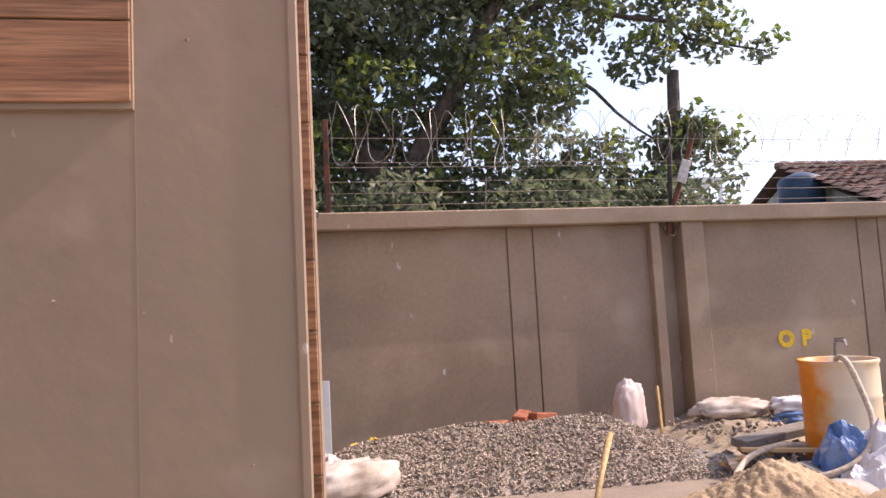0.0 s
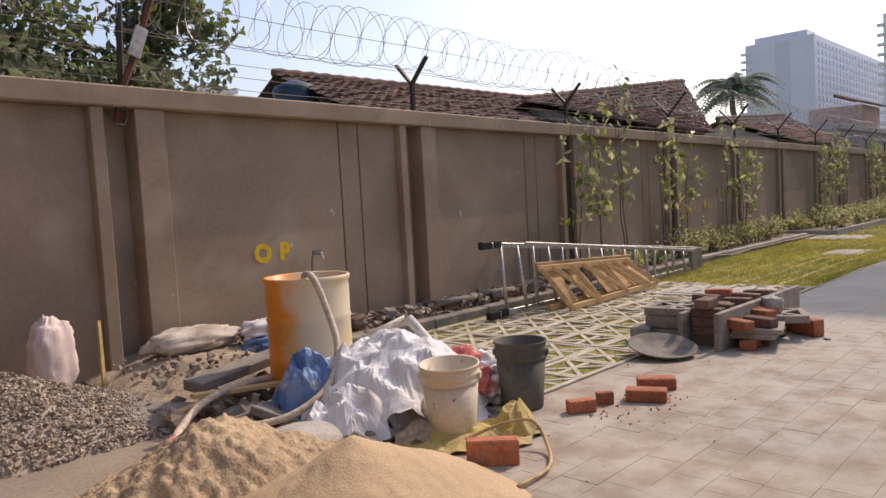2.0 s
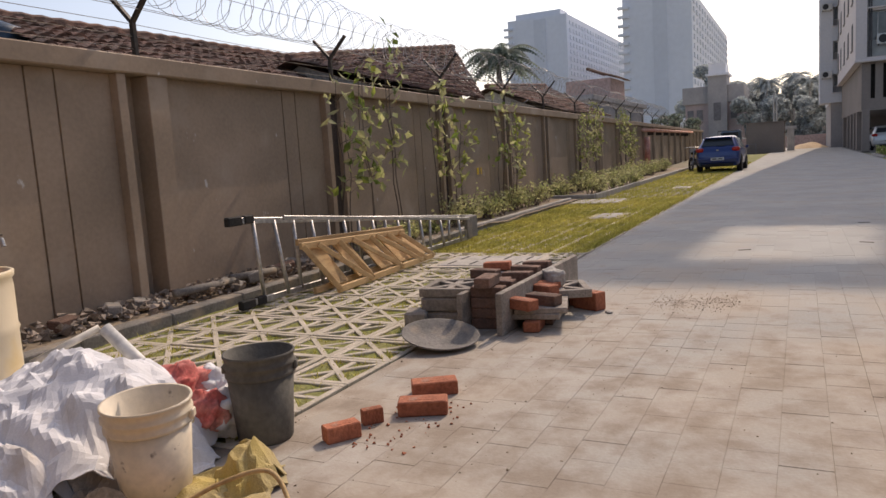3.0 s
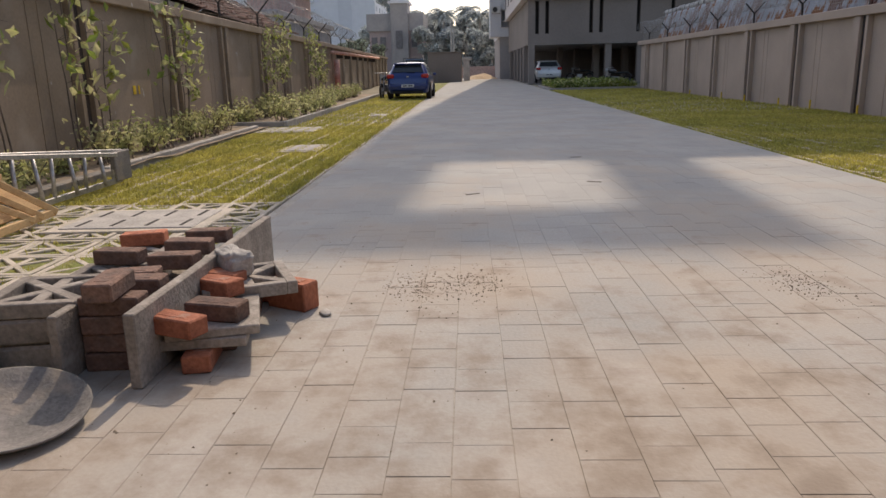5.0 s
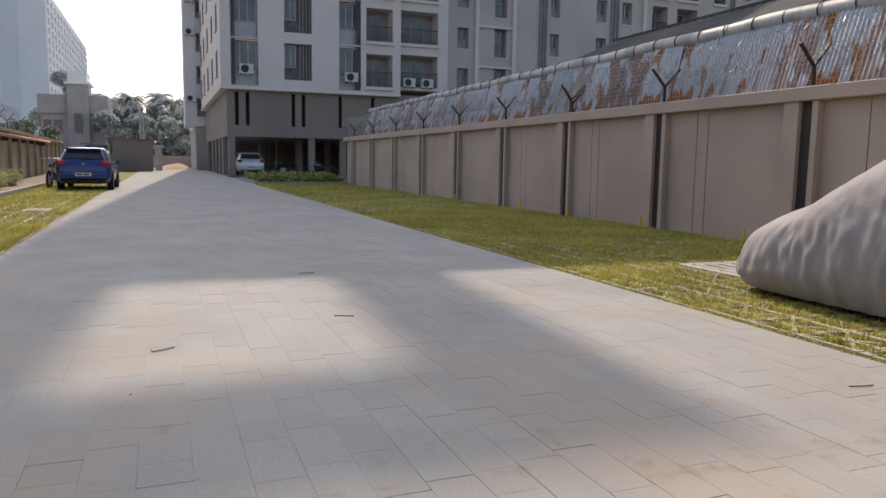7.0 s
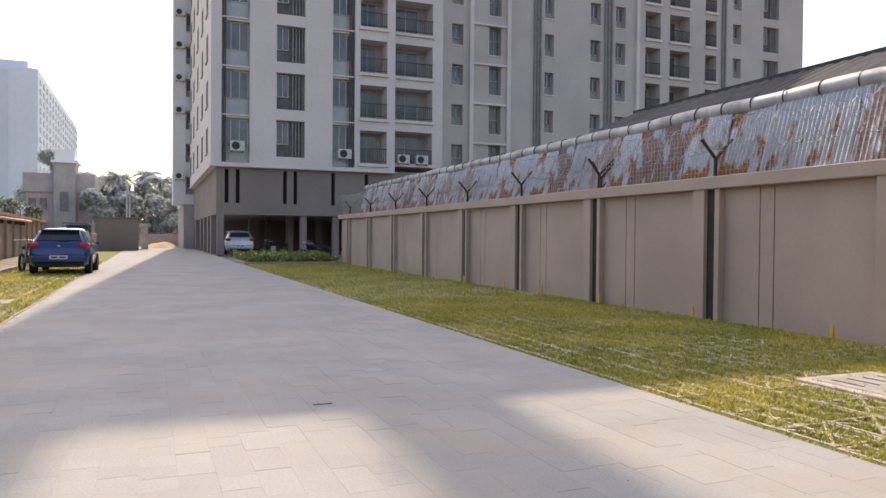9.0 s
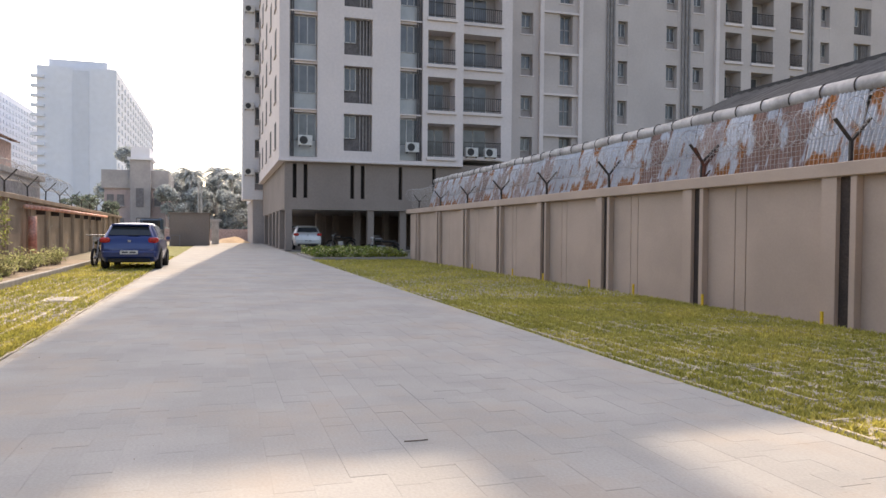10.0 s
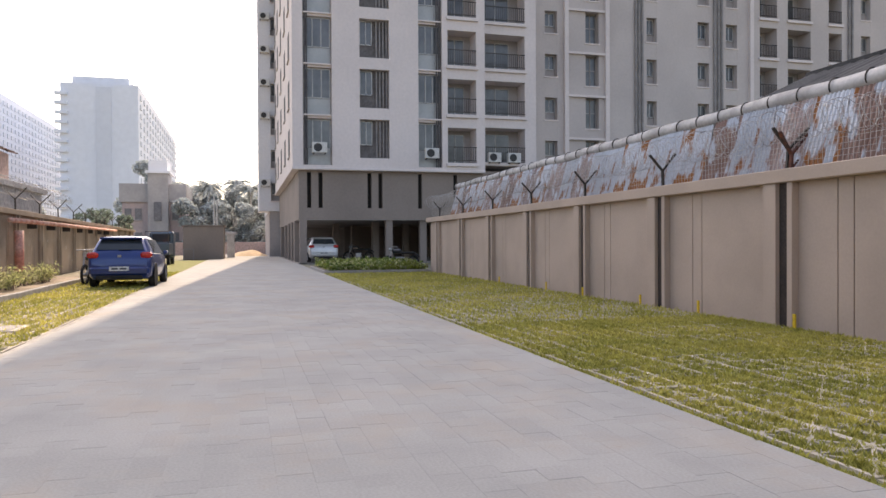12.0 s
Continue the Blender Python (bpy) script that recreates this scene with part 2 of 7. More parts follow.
        if smooth:
            me.polygons.foreach_set("use_smooth", [True] * len(me.polygons))
        me.update()
        return me


def part(name, geo, material, parent=None, label="", smooth=False):
    ob = new(name, geo.mesh(name, material, smooth))
    if parent is not None:
        ob.parent = parent
    if label:
        ob["label"] = label
    return ob


def thing(name, label, category, group="", m=None):
    ob = new(name)
    if m is not None:
        ob.matrix_world = m
    return tagged(ob, label, category, group)


def solid(name, geo, material, label, category, group="", kind="", m=None, smooth=False):
    ob = new(name, geo.mesh(name, material, smooth))
    if m is not None:
        ob.matrix_world = m
    return tagged(ob, label, category, group, kind)


def piece(name, me, parent, m):
    ob = new(name, me)
    ob.parent = parent
    ob.matrix_basis = m
    return ob


def rnd(a, b):
    return random.uniform(a, b)


def nz(x, y, z=0.0, s=1.0):
    return noise.noise(Vector((x * s, y * s, z * s)))


# ---- ground ----
ROAD_N, ROAD_S = 4.97, -0.52
g = Geo().sheet(40, 40, lambda u, v: (-1400 + 2900 * u, -1450 + 2900 * v, -0.05))
solid("ground", g, EARTH, "bare dusty open ground reaching the horizon", "ground", kind="structure")
g = Geo().box(-8, 130, ROAD_S, ROAD_N, -0.2, -0.003)
road = solid("road", g, JOINT, "beige concrete paver driveway, dusty, partly in shade", "driveway", kind="structure")
g = Geo().box(-8, 5.0, ROAD_N + 0.004, 7.9, -0.2, -0.003)
solid("pavement", g, CEMENT, "rough grey cement work yard beside the boundary wall", "yard", kind="structure")

# ---- boundary walls ----
WALL_N_M = pose(0, 7.66, 0, 0, 0, math.degrees(math.atan(0.042)))


def boundary_wall(root, material, centres, x_end, deep, z_beam, z_top, strips, sign, grooves):
    """Recessed panels between paired piers with an open slot, under a coping beam. The face is local y = 0, the wall lies at sign * y."""
    def yb(a, b):
        return (a, b) if sign > 0 else (-b, -a)
    pa, pb, pc = strips
    for i, c in enumerate(centres):
        y0, y1 = yb(0.0, 0.33)
        for a, b in ((-pa - pb / 2, -pb / 2), (pb / 2, pb / 2 + pc)):
            part("pier", Geo().box(c + a, c + b, y0, y1, -0.2, z_beam, 0.006), material, root)
        # South wall and farther north bays: shallow back carrying the slot's shade as colour.
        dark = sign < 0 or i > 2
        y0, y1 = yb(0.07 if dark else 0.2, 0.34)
        part("slot_back", Geo().box(c - pb / 2, c + pb / 2, y0, y1, -0.2, z_beam - 0.002), SLOT_SHADE if dark else material, root)
        nxt = centres[i + 1] if i + 1 < len(centres) else x_end
        a, b = c + pb / 2 + pc, nxt - pa - pb / 2
        if b - a < 0.3:
            continue
        y0, y1 = yb(deep, 0.235)
        gm = a + (b - a) * grooves
        cuts = [a, gm - 0.13, gm + 0.13, b]
        ge = Geo()
        for k in range(3):
            ge.box(cuts[k] + (0.009 if k else 0), cuts[k + 1] - (0.009 if k < 2 else 0), y0, y1, -0.2, z_beam - 0.002, 0.003)
        part("wall_panel", ge, material, root)
        y0, y1 = yb(deep + 0.02, 0.2)
        part("groove_back", Geo().box(a + 0.01, b - 0.01, y0, y1, -0.2, z_beam - 0.01), material, root)
    y0, y1 = yb(-0.035, 0.35)
    part("coping", Geo().box(centres[0] - 0.4, x_end, y0, y1, z_beam, z_top, 0.012), material, root)


N_CENTRES = [-1.75, 4.11, 7.36, 10.6, 14.15, 17.55, 20.65, 24.1] + [24.1 + 3.35 * k for k in range(1, 15)]
wall_n = tagged(new("wall_north"), "tall taupe rendered boundary wall with recessed panels and paired piers", "wall", kind="structure")
wall_n.matrix_world = WALL_N_M
boundary_wall(wall_n, WALL, N_CENTRES, 74.0, 0.085, 2.1, 2.26, (0.1, 0.24, 0.24), 1, 0.75)
S_CENTRES = [17.5 + 3.14 * k for k in range(-7, 8)]
wall_s = tagged(new("wall_south"), "clean taupe boundary wall with recessed panels and paired piers", "wall", kind="structure")
wall_s.matrix_world = pose(0, -4.84, 0)
boundary_wall(wall_s, WALL_S, S_CENTRES, 41.1, 0.11, 1.99, 2.18, (0.1, 0.22, 0.26), -1, 0.68)
part("end_return", Geo().box(40.85, 41.1, -6.0, -0.24, -0.2, 2.18, 0.01), WALL_S, wall_s)

# ---- apartment building ----
STOREY = 2.92
BALUSTER = Geo().box(0, 0.02, 0, 0.025, 0, 0.8).mesh("baluster", STEEL_B)
# Dark grey that paints in the shade at the back of louver shafts.
SHAFT = mat("painted shaft shade", (0.17, 0.155, 0.15), (0.13, 0.12, 0.115), 1, 8, 0.9, bump=0)


def facade_opening(root, x, y0, y1, z0, z1, deep, kind):
    """A recess in a facade that faces -x, from y0 to y1 and z0 to z1, with what stands in it."""
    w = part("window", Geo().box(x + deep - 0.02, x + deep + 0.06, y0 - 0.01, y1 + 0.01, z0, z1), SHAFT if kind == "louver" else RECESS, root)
    if kind == "balcony":
        mid = y0 + (y1 - y0) * 0.25
        part("pane", Geo().box(x + deep - 0.05, x + deep - 0.022, mid, y1 - 0.25, z0 + 0.05, z1 - 0.25), GLASS_D, w)
        ge = Geo().box(x + deep - 0.07, x + deep - 0.04, mid - 0.05, mid, z0 + 0.05, z1 - 0.25)
        ge.box(x + deep - 0.07, x + deep - 0.04, (mid + y1) / 2 - 0.15, (mid + y1) / 2 - 0.1, z0 + 0.05, z1 - 0.25)
        ge.box(x + deep - 0.07, x + deep - 0.04, mid - 0.05, (mid + y1) / 2 - 0.1, z1 - 0.25, z1 - 0.2)
        part("door_frame", ge, FRAME_W, w)
        part("rail", Geo().box(x - 0.04, x, y0, y1, z0 + 0.92, z0 + 0.97), STEEL_B, w)
        part("rail", Geo().box(x - 0.04, x, y0, y1, z0 + 0.12, z0 + 0.16), STEEL_B, w)
        k = y0 + 0.06
        while k < y1:
            piece("baluster", BALUSTER, w, pose(x - 0.03, k, z0 + 0.14))
            k += 0.14
        part("slab_edge", Geo().box(x - 0.16, x + 0.05, y0 - 0.1, y1 + 0.1, z0 - 0.22, z0 - 0.02, 0.01), WHITE_W, w)
    else:
        a, b = (y0, y1) if kind != "louver" else (y0 + (y1 - y0) * 0.52, y1)
        zz = z0 + (z1 - z0) * (0.35 if kind != "stair" else 0.02)
        part("pane", Geo().box(x + deep - 0.06, x + deep - 0.022, a + 0.06, b - 0.06, zz, z1 - 0.06), GLASS_D, w)
        ge = Geo()
        for k in range(4 if b - a > 1 else 3):
            yy = a + 0.05 + (b - a - 0.15) * k / (3 if b - a > 1 else 2)
            ge.box(x + deep - 0.1, x + deep - 0.058, yy, yy + 0.05, zz, z1 - 0.05)
        for zr in (zz, z1 - 0.1):
            ge.box(x + deep - 0.1, x + deep - 0.056, a + 0.05, b - 0.05, zr, zr + 0.05)
        if kind == "stair":
            ge.box(x + deep - 0.1, x + deep - 0.055, a + 0.05, b - 0.05, (zz + z1) / 2, (zz + z1) / 2 + 0.05)
        part("window_frame", ge, FRAME_W if kind != "stair" else RECESS, w)
        if kind == "strip":
            part("lower_panel", Geo().box(x + deep - 0.06, x + deep - 0.022, a + 0.06, b - 0.06, z0 + 0.06, zz - 0.01), LIGHT_P, w)
        if kind != "louver":
            part("sill", Geo().box(x - 0.06 if kind != "strip" else x + 0.05, x + deep - 0.03, y0 - (0.08 if kind != "strip" else -0.01), y1 + (0.08 if kind != "strip" else -0.01), z0 - 0.1, z0 - 0.01, 0.01), WHITE_W, w)
        if kind == "louver":
            ge = Geo()
            for k in range(4):
                yy = y0 + 0.12 + 0.2 * k
                ge.tube([(x + deep * 0.55, yy, z0), (x + deep * 0.55, yy, z1)], 0.045, 6)
            part("pipe", ge, PIPE_G, w)


def facade(root, x, x_back, y_lo, y_hi, z0, top, bays, storey, first, paint_w=WHITE_W):
    """A wall facing -x built from piers, spandrels and recesses. bays: (y0, y1, lift, height, kind)."""
    bays = sorted(bays)
    edges = [y_lo]
    for b in bays:
        edges += [b[0], b[1]]
    edges.append(y_hi)
    for i in range(0, len(edges), 2):
        if edges[i + 1] - edges[i] > 0.02:
            part("wall", Geo().box(x, x_back, edges[i], edges[i + 1], z0, top), paint_w, root)
    for y0, y1, lift, high, kind in bays:
        deep = 1.3 if kind == "balcony" else 0.45
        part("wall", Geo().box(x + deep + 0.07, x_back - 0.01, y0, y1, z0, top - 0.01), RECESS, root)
        z, n = first, 0
        low = z0
        while z + lift < top - 1.2:
            part("spandrel", Geo().box(x + (0.2 if kind == "strip" and n else 0.012), x + deep + 0.068, y0, y1, low, z + lift), paint_w, root)
            low = min(z + lift + high, top)
            facade_opening(root, x + 0.012, y0, y1, z + lift, low, deep, kind)
            z, n = z + storey, n + 1
        part("spandrel", Geo().box(x + 0.012, x + deep + 0.068, y0, y1, low, top), paint_w, root)


block_a = thing("apartment_building", "off-white apartment tower over a brown open parking storey", "building")
TOP_A = 36.4
facade(block_a, 54.0, 58.0, -11.75, -0.25, 5.5, TOP_A,
       [(-2.5, -0.85, 0.14, 2.7, "strip"), (-5.85, -4.1, 0.6, 2.25, "louver"), (-9.05, -7.6, 0.14, 2.7, "strip"), (-11.2, -9.4, 0.45, 2.1, "balcony")], STOREY, 5.5)
facade(block_a, 55.0, 58.0, -15.5, -11.75, 5.9, TOP_A, [(-14.75, -12.05, 0.45, 2.15, "balcony")], STOREY, 5.7)
facade(block_a, 57.5, 62.0, -51.5, -15.5, 3.0, TOP_A,
       [(-18.1, -17.2, 1.0, 1.5, "window"), (-21.2, -20.2, 0.5, 2.1, "stair"), (-25.7, -24.9, 0.9, 1.7, "window"), (-29.95, -29.0, 0.9, 1.7, "window"),
        (-32.3, -31.35, 0.9, 1.7, "window"), (-35.75, -34.25, 0.4, 2.2, "balcony"), (-38.75, -36.7, 0.4, 2.2, "balcony"), (-41.6, -40.4, 0.4, 2.2, "balcony"),
        (-44.3, -43.4, 0.9, 1.7, "window"), (-48.6, -46.8, 0.6, 2.2, "louver")], STOREY, 5.5, WING_SHADE_W)
part("wall", Geo().box(58.0, 77.6, -15.5, -0.25, 5.5, TOP_A - 0.05), WHITE_W, block_a)
part("wall", Geo().box(62.0, 77.6, -51.5, -15.51, 3.0, TOP_A - 0.05), WHITE_W, block_a)
# Unseen roof slab, its north overhang added to shape the drive's shadow.
part("roof", Geo().box(54.0, 77.6, -51.3, 0.1, TOP_A - 0.5, TOP_A + 0.02), RECESS, block_a)
for yy in (-0.97, -1.08, -8.75, -8.87, -8.98):
    part("drain_pipe", Geo().tube([(54.16, yy, 5.6), (54.16, yy, TOP_A)], 0.045, 6), PIPE_D, block_a)
for yy in (-24.0, -24.25, -24.5, -30.35, -30.65, -30.95, -42.2, -42.5):
    part("drain_pipe", Geo().tube([(57.4, yy, 3), (57.4, yy, TOP_A)], 0.09, 6), PIPE_G, block_a)
for yy in (-18.7, -16.0, -21.75, -33.4):
    part("rib", Geo().box(57.25, 57.5, yy - 0.15, yy + 0.15, 3.0, TOP_A), WHITE_W, block_a)
k = 5.5
while k < TOP_A - 1:
    part("string_course", Geo().box(57.3, 57.505, -21.6, -18.86, k + 2.6, k + 2.75), WHITE_W, block_a)
    k += STOREY
# side windows of the north face
k = 5.5
while k < TOP_A - 2:
    for xx in (56.5, 61.0, 66.0, 71.0, 75.3):
        w = part("window", Geo().box(xx, xx + 1.3, -0.27, -0.235, k + 0.9, k + 2.5), SLOT, block_a)
        part("pane", Geo().box(xx + 0.06, xx + 1.24, -0.234, -0.228, k + 0.96, k + 2.44), PANE_S, w)
        part("sill", Geo().box(xx - 0.1, xx + 1.4, -0.26, -0.17, k + 0.8, k + 0.88), RECESS, w)
    k += STOREY
# brown storey with slots, soffit and columns
ge = Geo()
SLOTS = [-1.2, -1.85, -4.7, -5.35, -7.75, -9.95, -12.6]
lo = -15.4
for yy in sorted(SLOTS):
    ge.box(54.35, 54.7, lo, yy - 0.12, 2.52, 5.5)
    ge.box(54.35, 54.7, yy - 0.12, yy + 0.12, 2.52, 3.2).box(54.35, 54.7, yy - 0.12, yy + 0.12, 5.25, 5.5)
    lo = yy + 0.12
ge.box(54.35, 54.7, lo, -0.6, 2.52, 5.5)
part("storey_wall", ge, BROWN_W, block_a, "brown painted storey wall with narrow slots")
# Black sheet behind the wall paints in the dark seen through its slots.
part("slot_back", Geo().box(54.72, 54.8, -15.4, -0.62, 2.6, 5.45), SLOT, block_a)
part("storey_wall", Geo().box(54.71, 77.6, -0.85, -0.6, 2.52, 5.5), BROWN_W, block_a)
part("storey_wall", Geo().box(77.3, 77.6, -15.4, -0.9, 2.52, 5.5), BROWN_W, block_a)
part("soffit", Geo().box(53.93, 77.6, -11.75, -0.2, 5.36, 5.5, 0.02), WHITE_W, block_a)
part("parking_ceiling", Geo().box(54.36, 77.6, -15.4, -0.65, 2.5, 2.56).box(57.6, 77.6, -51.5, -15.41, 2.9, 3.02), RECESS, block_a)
for cx, cy in ((54.3, -1.05), (57.6, -0.95), (60.5, -0.95), (64.0, -0.95), (68.0, -0.95), (74.0, -0.95), (54.5, -6.1), (54.6, -8.2), (58.5, -6.0), (58.5, -10.5), (54.6, -12.6), (63, -4), (63, -9), (60, -13), (68, -6), (68, -12), (58, -18), (60, -24)):
    part("column", Geo().box(cx, cx + (0.7 if cy < -0.6 and cx > 55 else 0.4), cy, cy + 0.4, -0.05, 2.52 if cy > -15 else 2.92, 0.01), BROWN_W, block_a)
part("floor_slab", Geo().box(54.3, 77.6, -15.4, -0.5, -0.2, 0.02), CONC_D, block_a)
part("back_wall", Geo().box(72.4, 72.6, -15.4, -5.6, 0.0, 2.5).box(57.8, 58.1, -51.5, -16, 0, 2.9), BROWN_W, block_a)

AC_W = mat("white enamel", (0.62, 0.61, 0.58), (0.55, 0.54, 0.51), 3, 20, 0.5, bump=0)
FAN_D = mat("dark grille", (0.05, 0.05, 0.05), None, 3, 20, 0.7, bump=0)


def air_conditioner():
    t = thing("air_conditioner", "white outdoor air conditioner unit with round grille", "air conditioner", "air conditioners on the tower")
    part("case", Geo().box(-0.3, 0, -0.42, 0.42, 0, 0.6, 0.02), AC_W, t)
    part("grille", Geo().lathe([(0.0, 0.012), (0.22, 0.01), (0.24, 0)], 24, pose(-0.302, 0.1, 0.3, 0, -90, 0)), FAN_D, t)
    part("bracket", Geo().box(-0.28, 0.1, -0.35, -0.3, -0.06, 0).box(-0.28, 0.1, 0.3, 0.35, -0.06, 0), STEEL_B, t)
    return t


ac = air_conditioner()
ac.matrix_basis = pose(53.95, -1.75, 6.3)
for p_ in ((53.95, -8.35, 6.15), (54.9, -12.6, 6.12), (54.9, -13.9, 6.12)):
    copy_thing(ac, pose(*p_))

# second tower behind, taller, with an unseen roof frame that shapes the drive's sunlight
block_b = thing("apartment_building", "tall off-white apartment tower standing behind the nearer one", "building")
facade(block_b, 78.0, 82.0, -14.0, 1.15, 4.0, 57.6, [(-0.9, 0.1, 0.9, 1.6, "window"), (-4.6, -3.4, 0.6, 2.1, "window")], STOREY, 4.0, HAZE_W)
# Unseen rear, set in to place the shadow edge along the drive.
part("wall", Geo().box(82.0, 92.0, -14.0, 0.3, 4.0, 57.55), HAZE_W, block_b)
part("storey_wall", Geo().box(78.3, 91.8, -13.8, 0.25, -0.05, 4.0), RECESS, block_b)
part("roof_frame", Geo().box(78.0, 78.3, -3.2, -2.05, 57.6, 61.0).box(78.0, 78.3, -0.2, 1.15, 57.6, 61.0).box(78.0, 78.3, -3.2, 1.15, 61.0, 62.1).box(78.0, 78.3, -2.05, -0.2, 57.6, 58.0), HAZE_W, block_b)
for kz in (6.2, 12.1, 15.0, 17.9, 20.8):
    copy_thing(ac, pose(77.95, 0.6, kz))

# ---- towers far away, haze put into their colours ----


def far_tower(x, y0, y1, dx, h, cols, floors, label):
    t = thing("far_tower", label, "tower block", "hazy towers far off")
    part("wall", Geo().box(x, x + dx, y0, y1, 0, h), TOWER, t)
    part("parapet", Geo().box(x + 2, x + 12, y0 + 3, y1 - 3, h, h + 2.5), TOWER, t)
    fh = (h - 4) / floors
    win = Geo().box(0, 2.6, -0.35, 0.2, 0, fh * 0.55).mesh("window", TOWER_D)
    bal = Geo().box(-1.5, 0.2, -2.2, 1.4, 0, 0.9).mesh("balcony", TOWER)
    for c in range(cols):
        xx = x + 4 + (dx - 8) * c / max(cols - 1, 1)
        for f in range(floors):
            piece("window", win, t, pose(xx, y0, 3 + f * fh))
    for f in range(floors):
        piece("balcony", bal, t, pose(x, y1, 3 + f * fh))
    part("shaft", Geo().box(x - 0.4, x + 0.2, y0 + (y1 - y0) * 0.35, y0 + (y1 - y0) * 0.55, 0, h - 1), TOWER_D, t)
    return t


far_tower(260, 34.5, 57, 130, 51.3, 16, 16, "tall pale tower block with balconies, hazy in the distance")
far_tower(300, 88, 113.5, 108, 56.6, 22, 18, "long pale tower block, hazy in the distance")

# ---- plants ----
# Distant bark, lightened so that its colour carries the haze.
BARK_F = mat("haze-pale grey bark", (0.42, 0.41, 0.39), (0.34, 0.33, 0.32), 1, 6, 0.95, bump=0)
BARK = mat("rough bark", (0.16, 0.125, 0.1), (0.1, 0.08, 0.065), 6, 30, 0.95, bump=0.8, grain=0.3, stretch=(1, 1, 0.3))
LEAF = mat("dark green leaf", (0.2, 0.225, 0.13), (0.125, 0.15, 0.085), 0.6, 8, 0.5, bump=0, grain=0.3, vary=0.4, island=True, spec=0.4)
LEAF_Y = mat("yellow green leaf", (0.26, 0.29, 0.06), (0.14, 0.2, 0.045), 0.8, 8, 0.55, bump=0, grain=0.3, vary=0.35, island=True)
LEAF_S = mat("pale shrub leaf", (0.52, 0.5, 0.27), (0.33, 0.36, 0.14), 3, 12, 0.6, bump=0, grain=0.3, vary=0.35, island=True)
# Next two: distant foliage, with haze mixed into the leaf colour.
LEAF_M = mat("haze-greyed green foliage", (0.22, 0.26, 0.2), (0.15, 0.19, 0.15), 0.3, 4, 0.8, bump=0, grain=0.2, vary=0.3, island=True)
LEAF_F = mat("haze-pale foliage", (0.5, 0.535, 0.53), (0.42, 0.455, 0.455), 0.2, 3, 0.9, bump=0, grain=0.2, vary=0.25, island=True)


def translucent(m, share):
    """Let part of the light through a thin leaf."""
    N, L = m.node_tree.nodes, m.node_tree.links
    p, out = N["Principled BSDF"], N["Material Output"]
    tr, mix = N.new("ShaderNodeBsdfTranslucent"), N.new("ShaderNodeMixShader")
    mix.inputs[0].default_value = share
    L.new(p.inputs["Base Color"].links[0].from_socket, tr.inputs[0])
    L.new(p.outputs[0], mix.inputs[1]), L.new(tr.outputs[0], mix.inputs[2]), L.new(mix.outputs[0], out.inputs[0])


for m_, k_ in ((LEAF, 0.5), (LEAF_Y, 0.45), (LEAF_S, 0.45), (GRASS, 0.45), (LEAF_F, 0.35), (LEAF_M, 0.5)):
    translucent(m_, k_)


def leaves(centres, normals_jitter, length, width, rng, droop=0.3):
    """A cloud of pointed folded leaves, four triangles' worth each, at the given points."""
    n = len(centres)
    a = rng.uniform(0, 2 * np.pi, n)
    el = rng.normal(-droop, normals_jitter, n)
    d = np.stack([np.cos(a) * np.cos(el), np.sin(a) * np.cos(el), np.sin(el)], 1)
    s = np.cross(d, rng.normal(0, 1, (n, 3)))
    s /= np.linalg.norm(s, axis=1)[:, None] + 1e-9
    u = np.cross(s, d)
    ln = (length * rng.uniform(0.6, 1.25, n))[:, None]
    wd = (width * rng.uniform(0.6, 1.25, n))[:, None]
    c = np.asarray(centres)
    v = np.stack([c - d * ln / 2, c + s * wd / 2 + u * wd * 0.18, c + d * ln / 2, c - s * wd / 2 + u * wd * 0.18], 1).reshape(-1, 3)
    k = np.arange(n)[:, None] * 4
    f = np.concatenate([k + np.array([[0, 1, 2]]), k + np.array([[0, 2, 3]])], 1).reshape(-1, 3)
    return v, f


def leaf_mesh(name, v, f, material):
    me = bpy.data.meshes.new(name)
    me.from_pydata(v.tolist(), [], f.tolist())
    me.materials.append(material)
    return me


def leaf_part(name, centres, jitter, length, width, rng, material, parent, droop=0.3):
    ob = new(name, leaf_mesh(name, *leaves(centres, jitter, length, width, rng, droop), material))
    ob.parent = parent
    return ob


def blob_points(rng, clusters, n):
    """n points in uneven clumps: clusters of (x, y, z, radius)."""
    cl = np.array(clusters)
    w = cl[:, 3] ** 2
    pick = rng.choice(len(cl), n, p=w / w.sum())
    p = rng.normal(0, 1, (n, 3))
    p /= np.linalg.norm(p, axis=1)[:, None]
    r = rng.uniform(0.35, 1.0, n) ** 0.6
    return cl[pick, :3] + p * (r * cl[pick, 3])[:, None] * np.array([1, 1, 0.75])


def limb(ge, a, b, r0, r1, bend=0.25, n=7, seg=8):
    a, b = Vector(a), Vector(b)
    pts = []
    for i in range(n):
        t = i / (n - 1)
        p = a.lerp(b, t)
        k = math.sin(t * math.pi) * bend
        pts.append(p + Vector((nz(p.x, p.y, p.z, 1.3) * k, nz(p.y, p.z, p.x, 1.3) * k, nz(p.z, p.x, p.y, 1.3) * k * 0.6)))
    ge.tube(pts, [r0 + (r1 - r0) * i / (n - 1) for i in range(n)], seg)
    return pts


rng = np.random.default_rng(7)
tree = thing("tree", "large dark broadleaved tree hanging over the boundary wall", "tree")
ge = Geo()
limb(ge, (1.9, 11.4, -0.05), (1.7, 11.2, 3.2), 0.42, 0.32, 0.2)
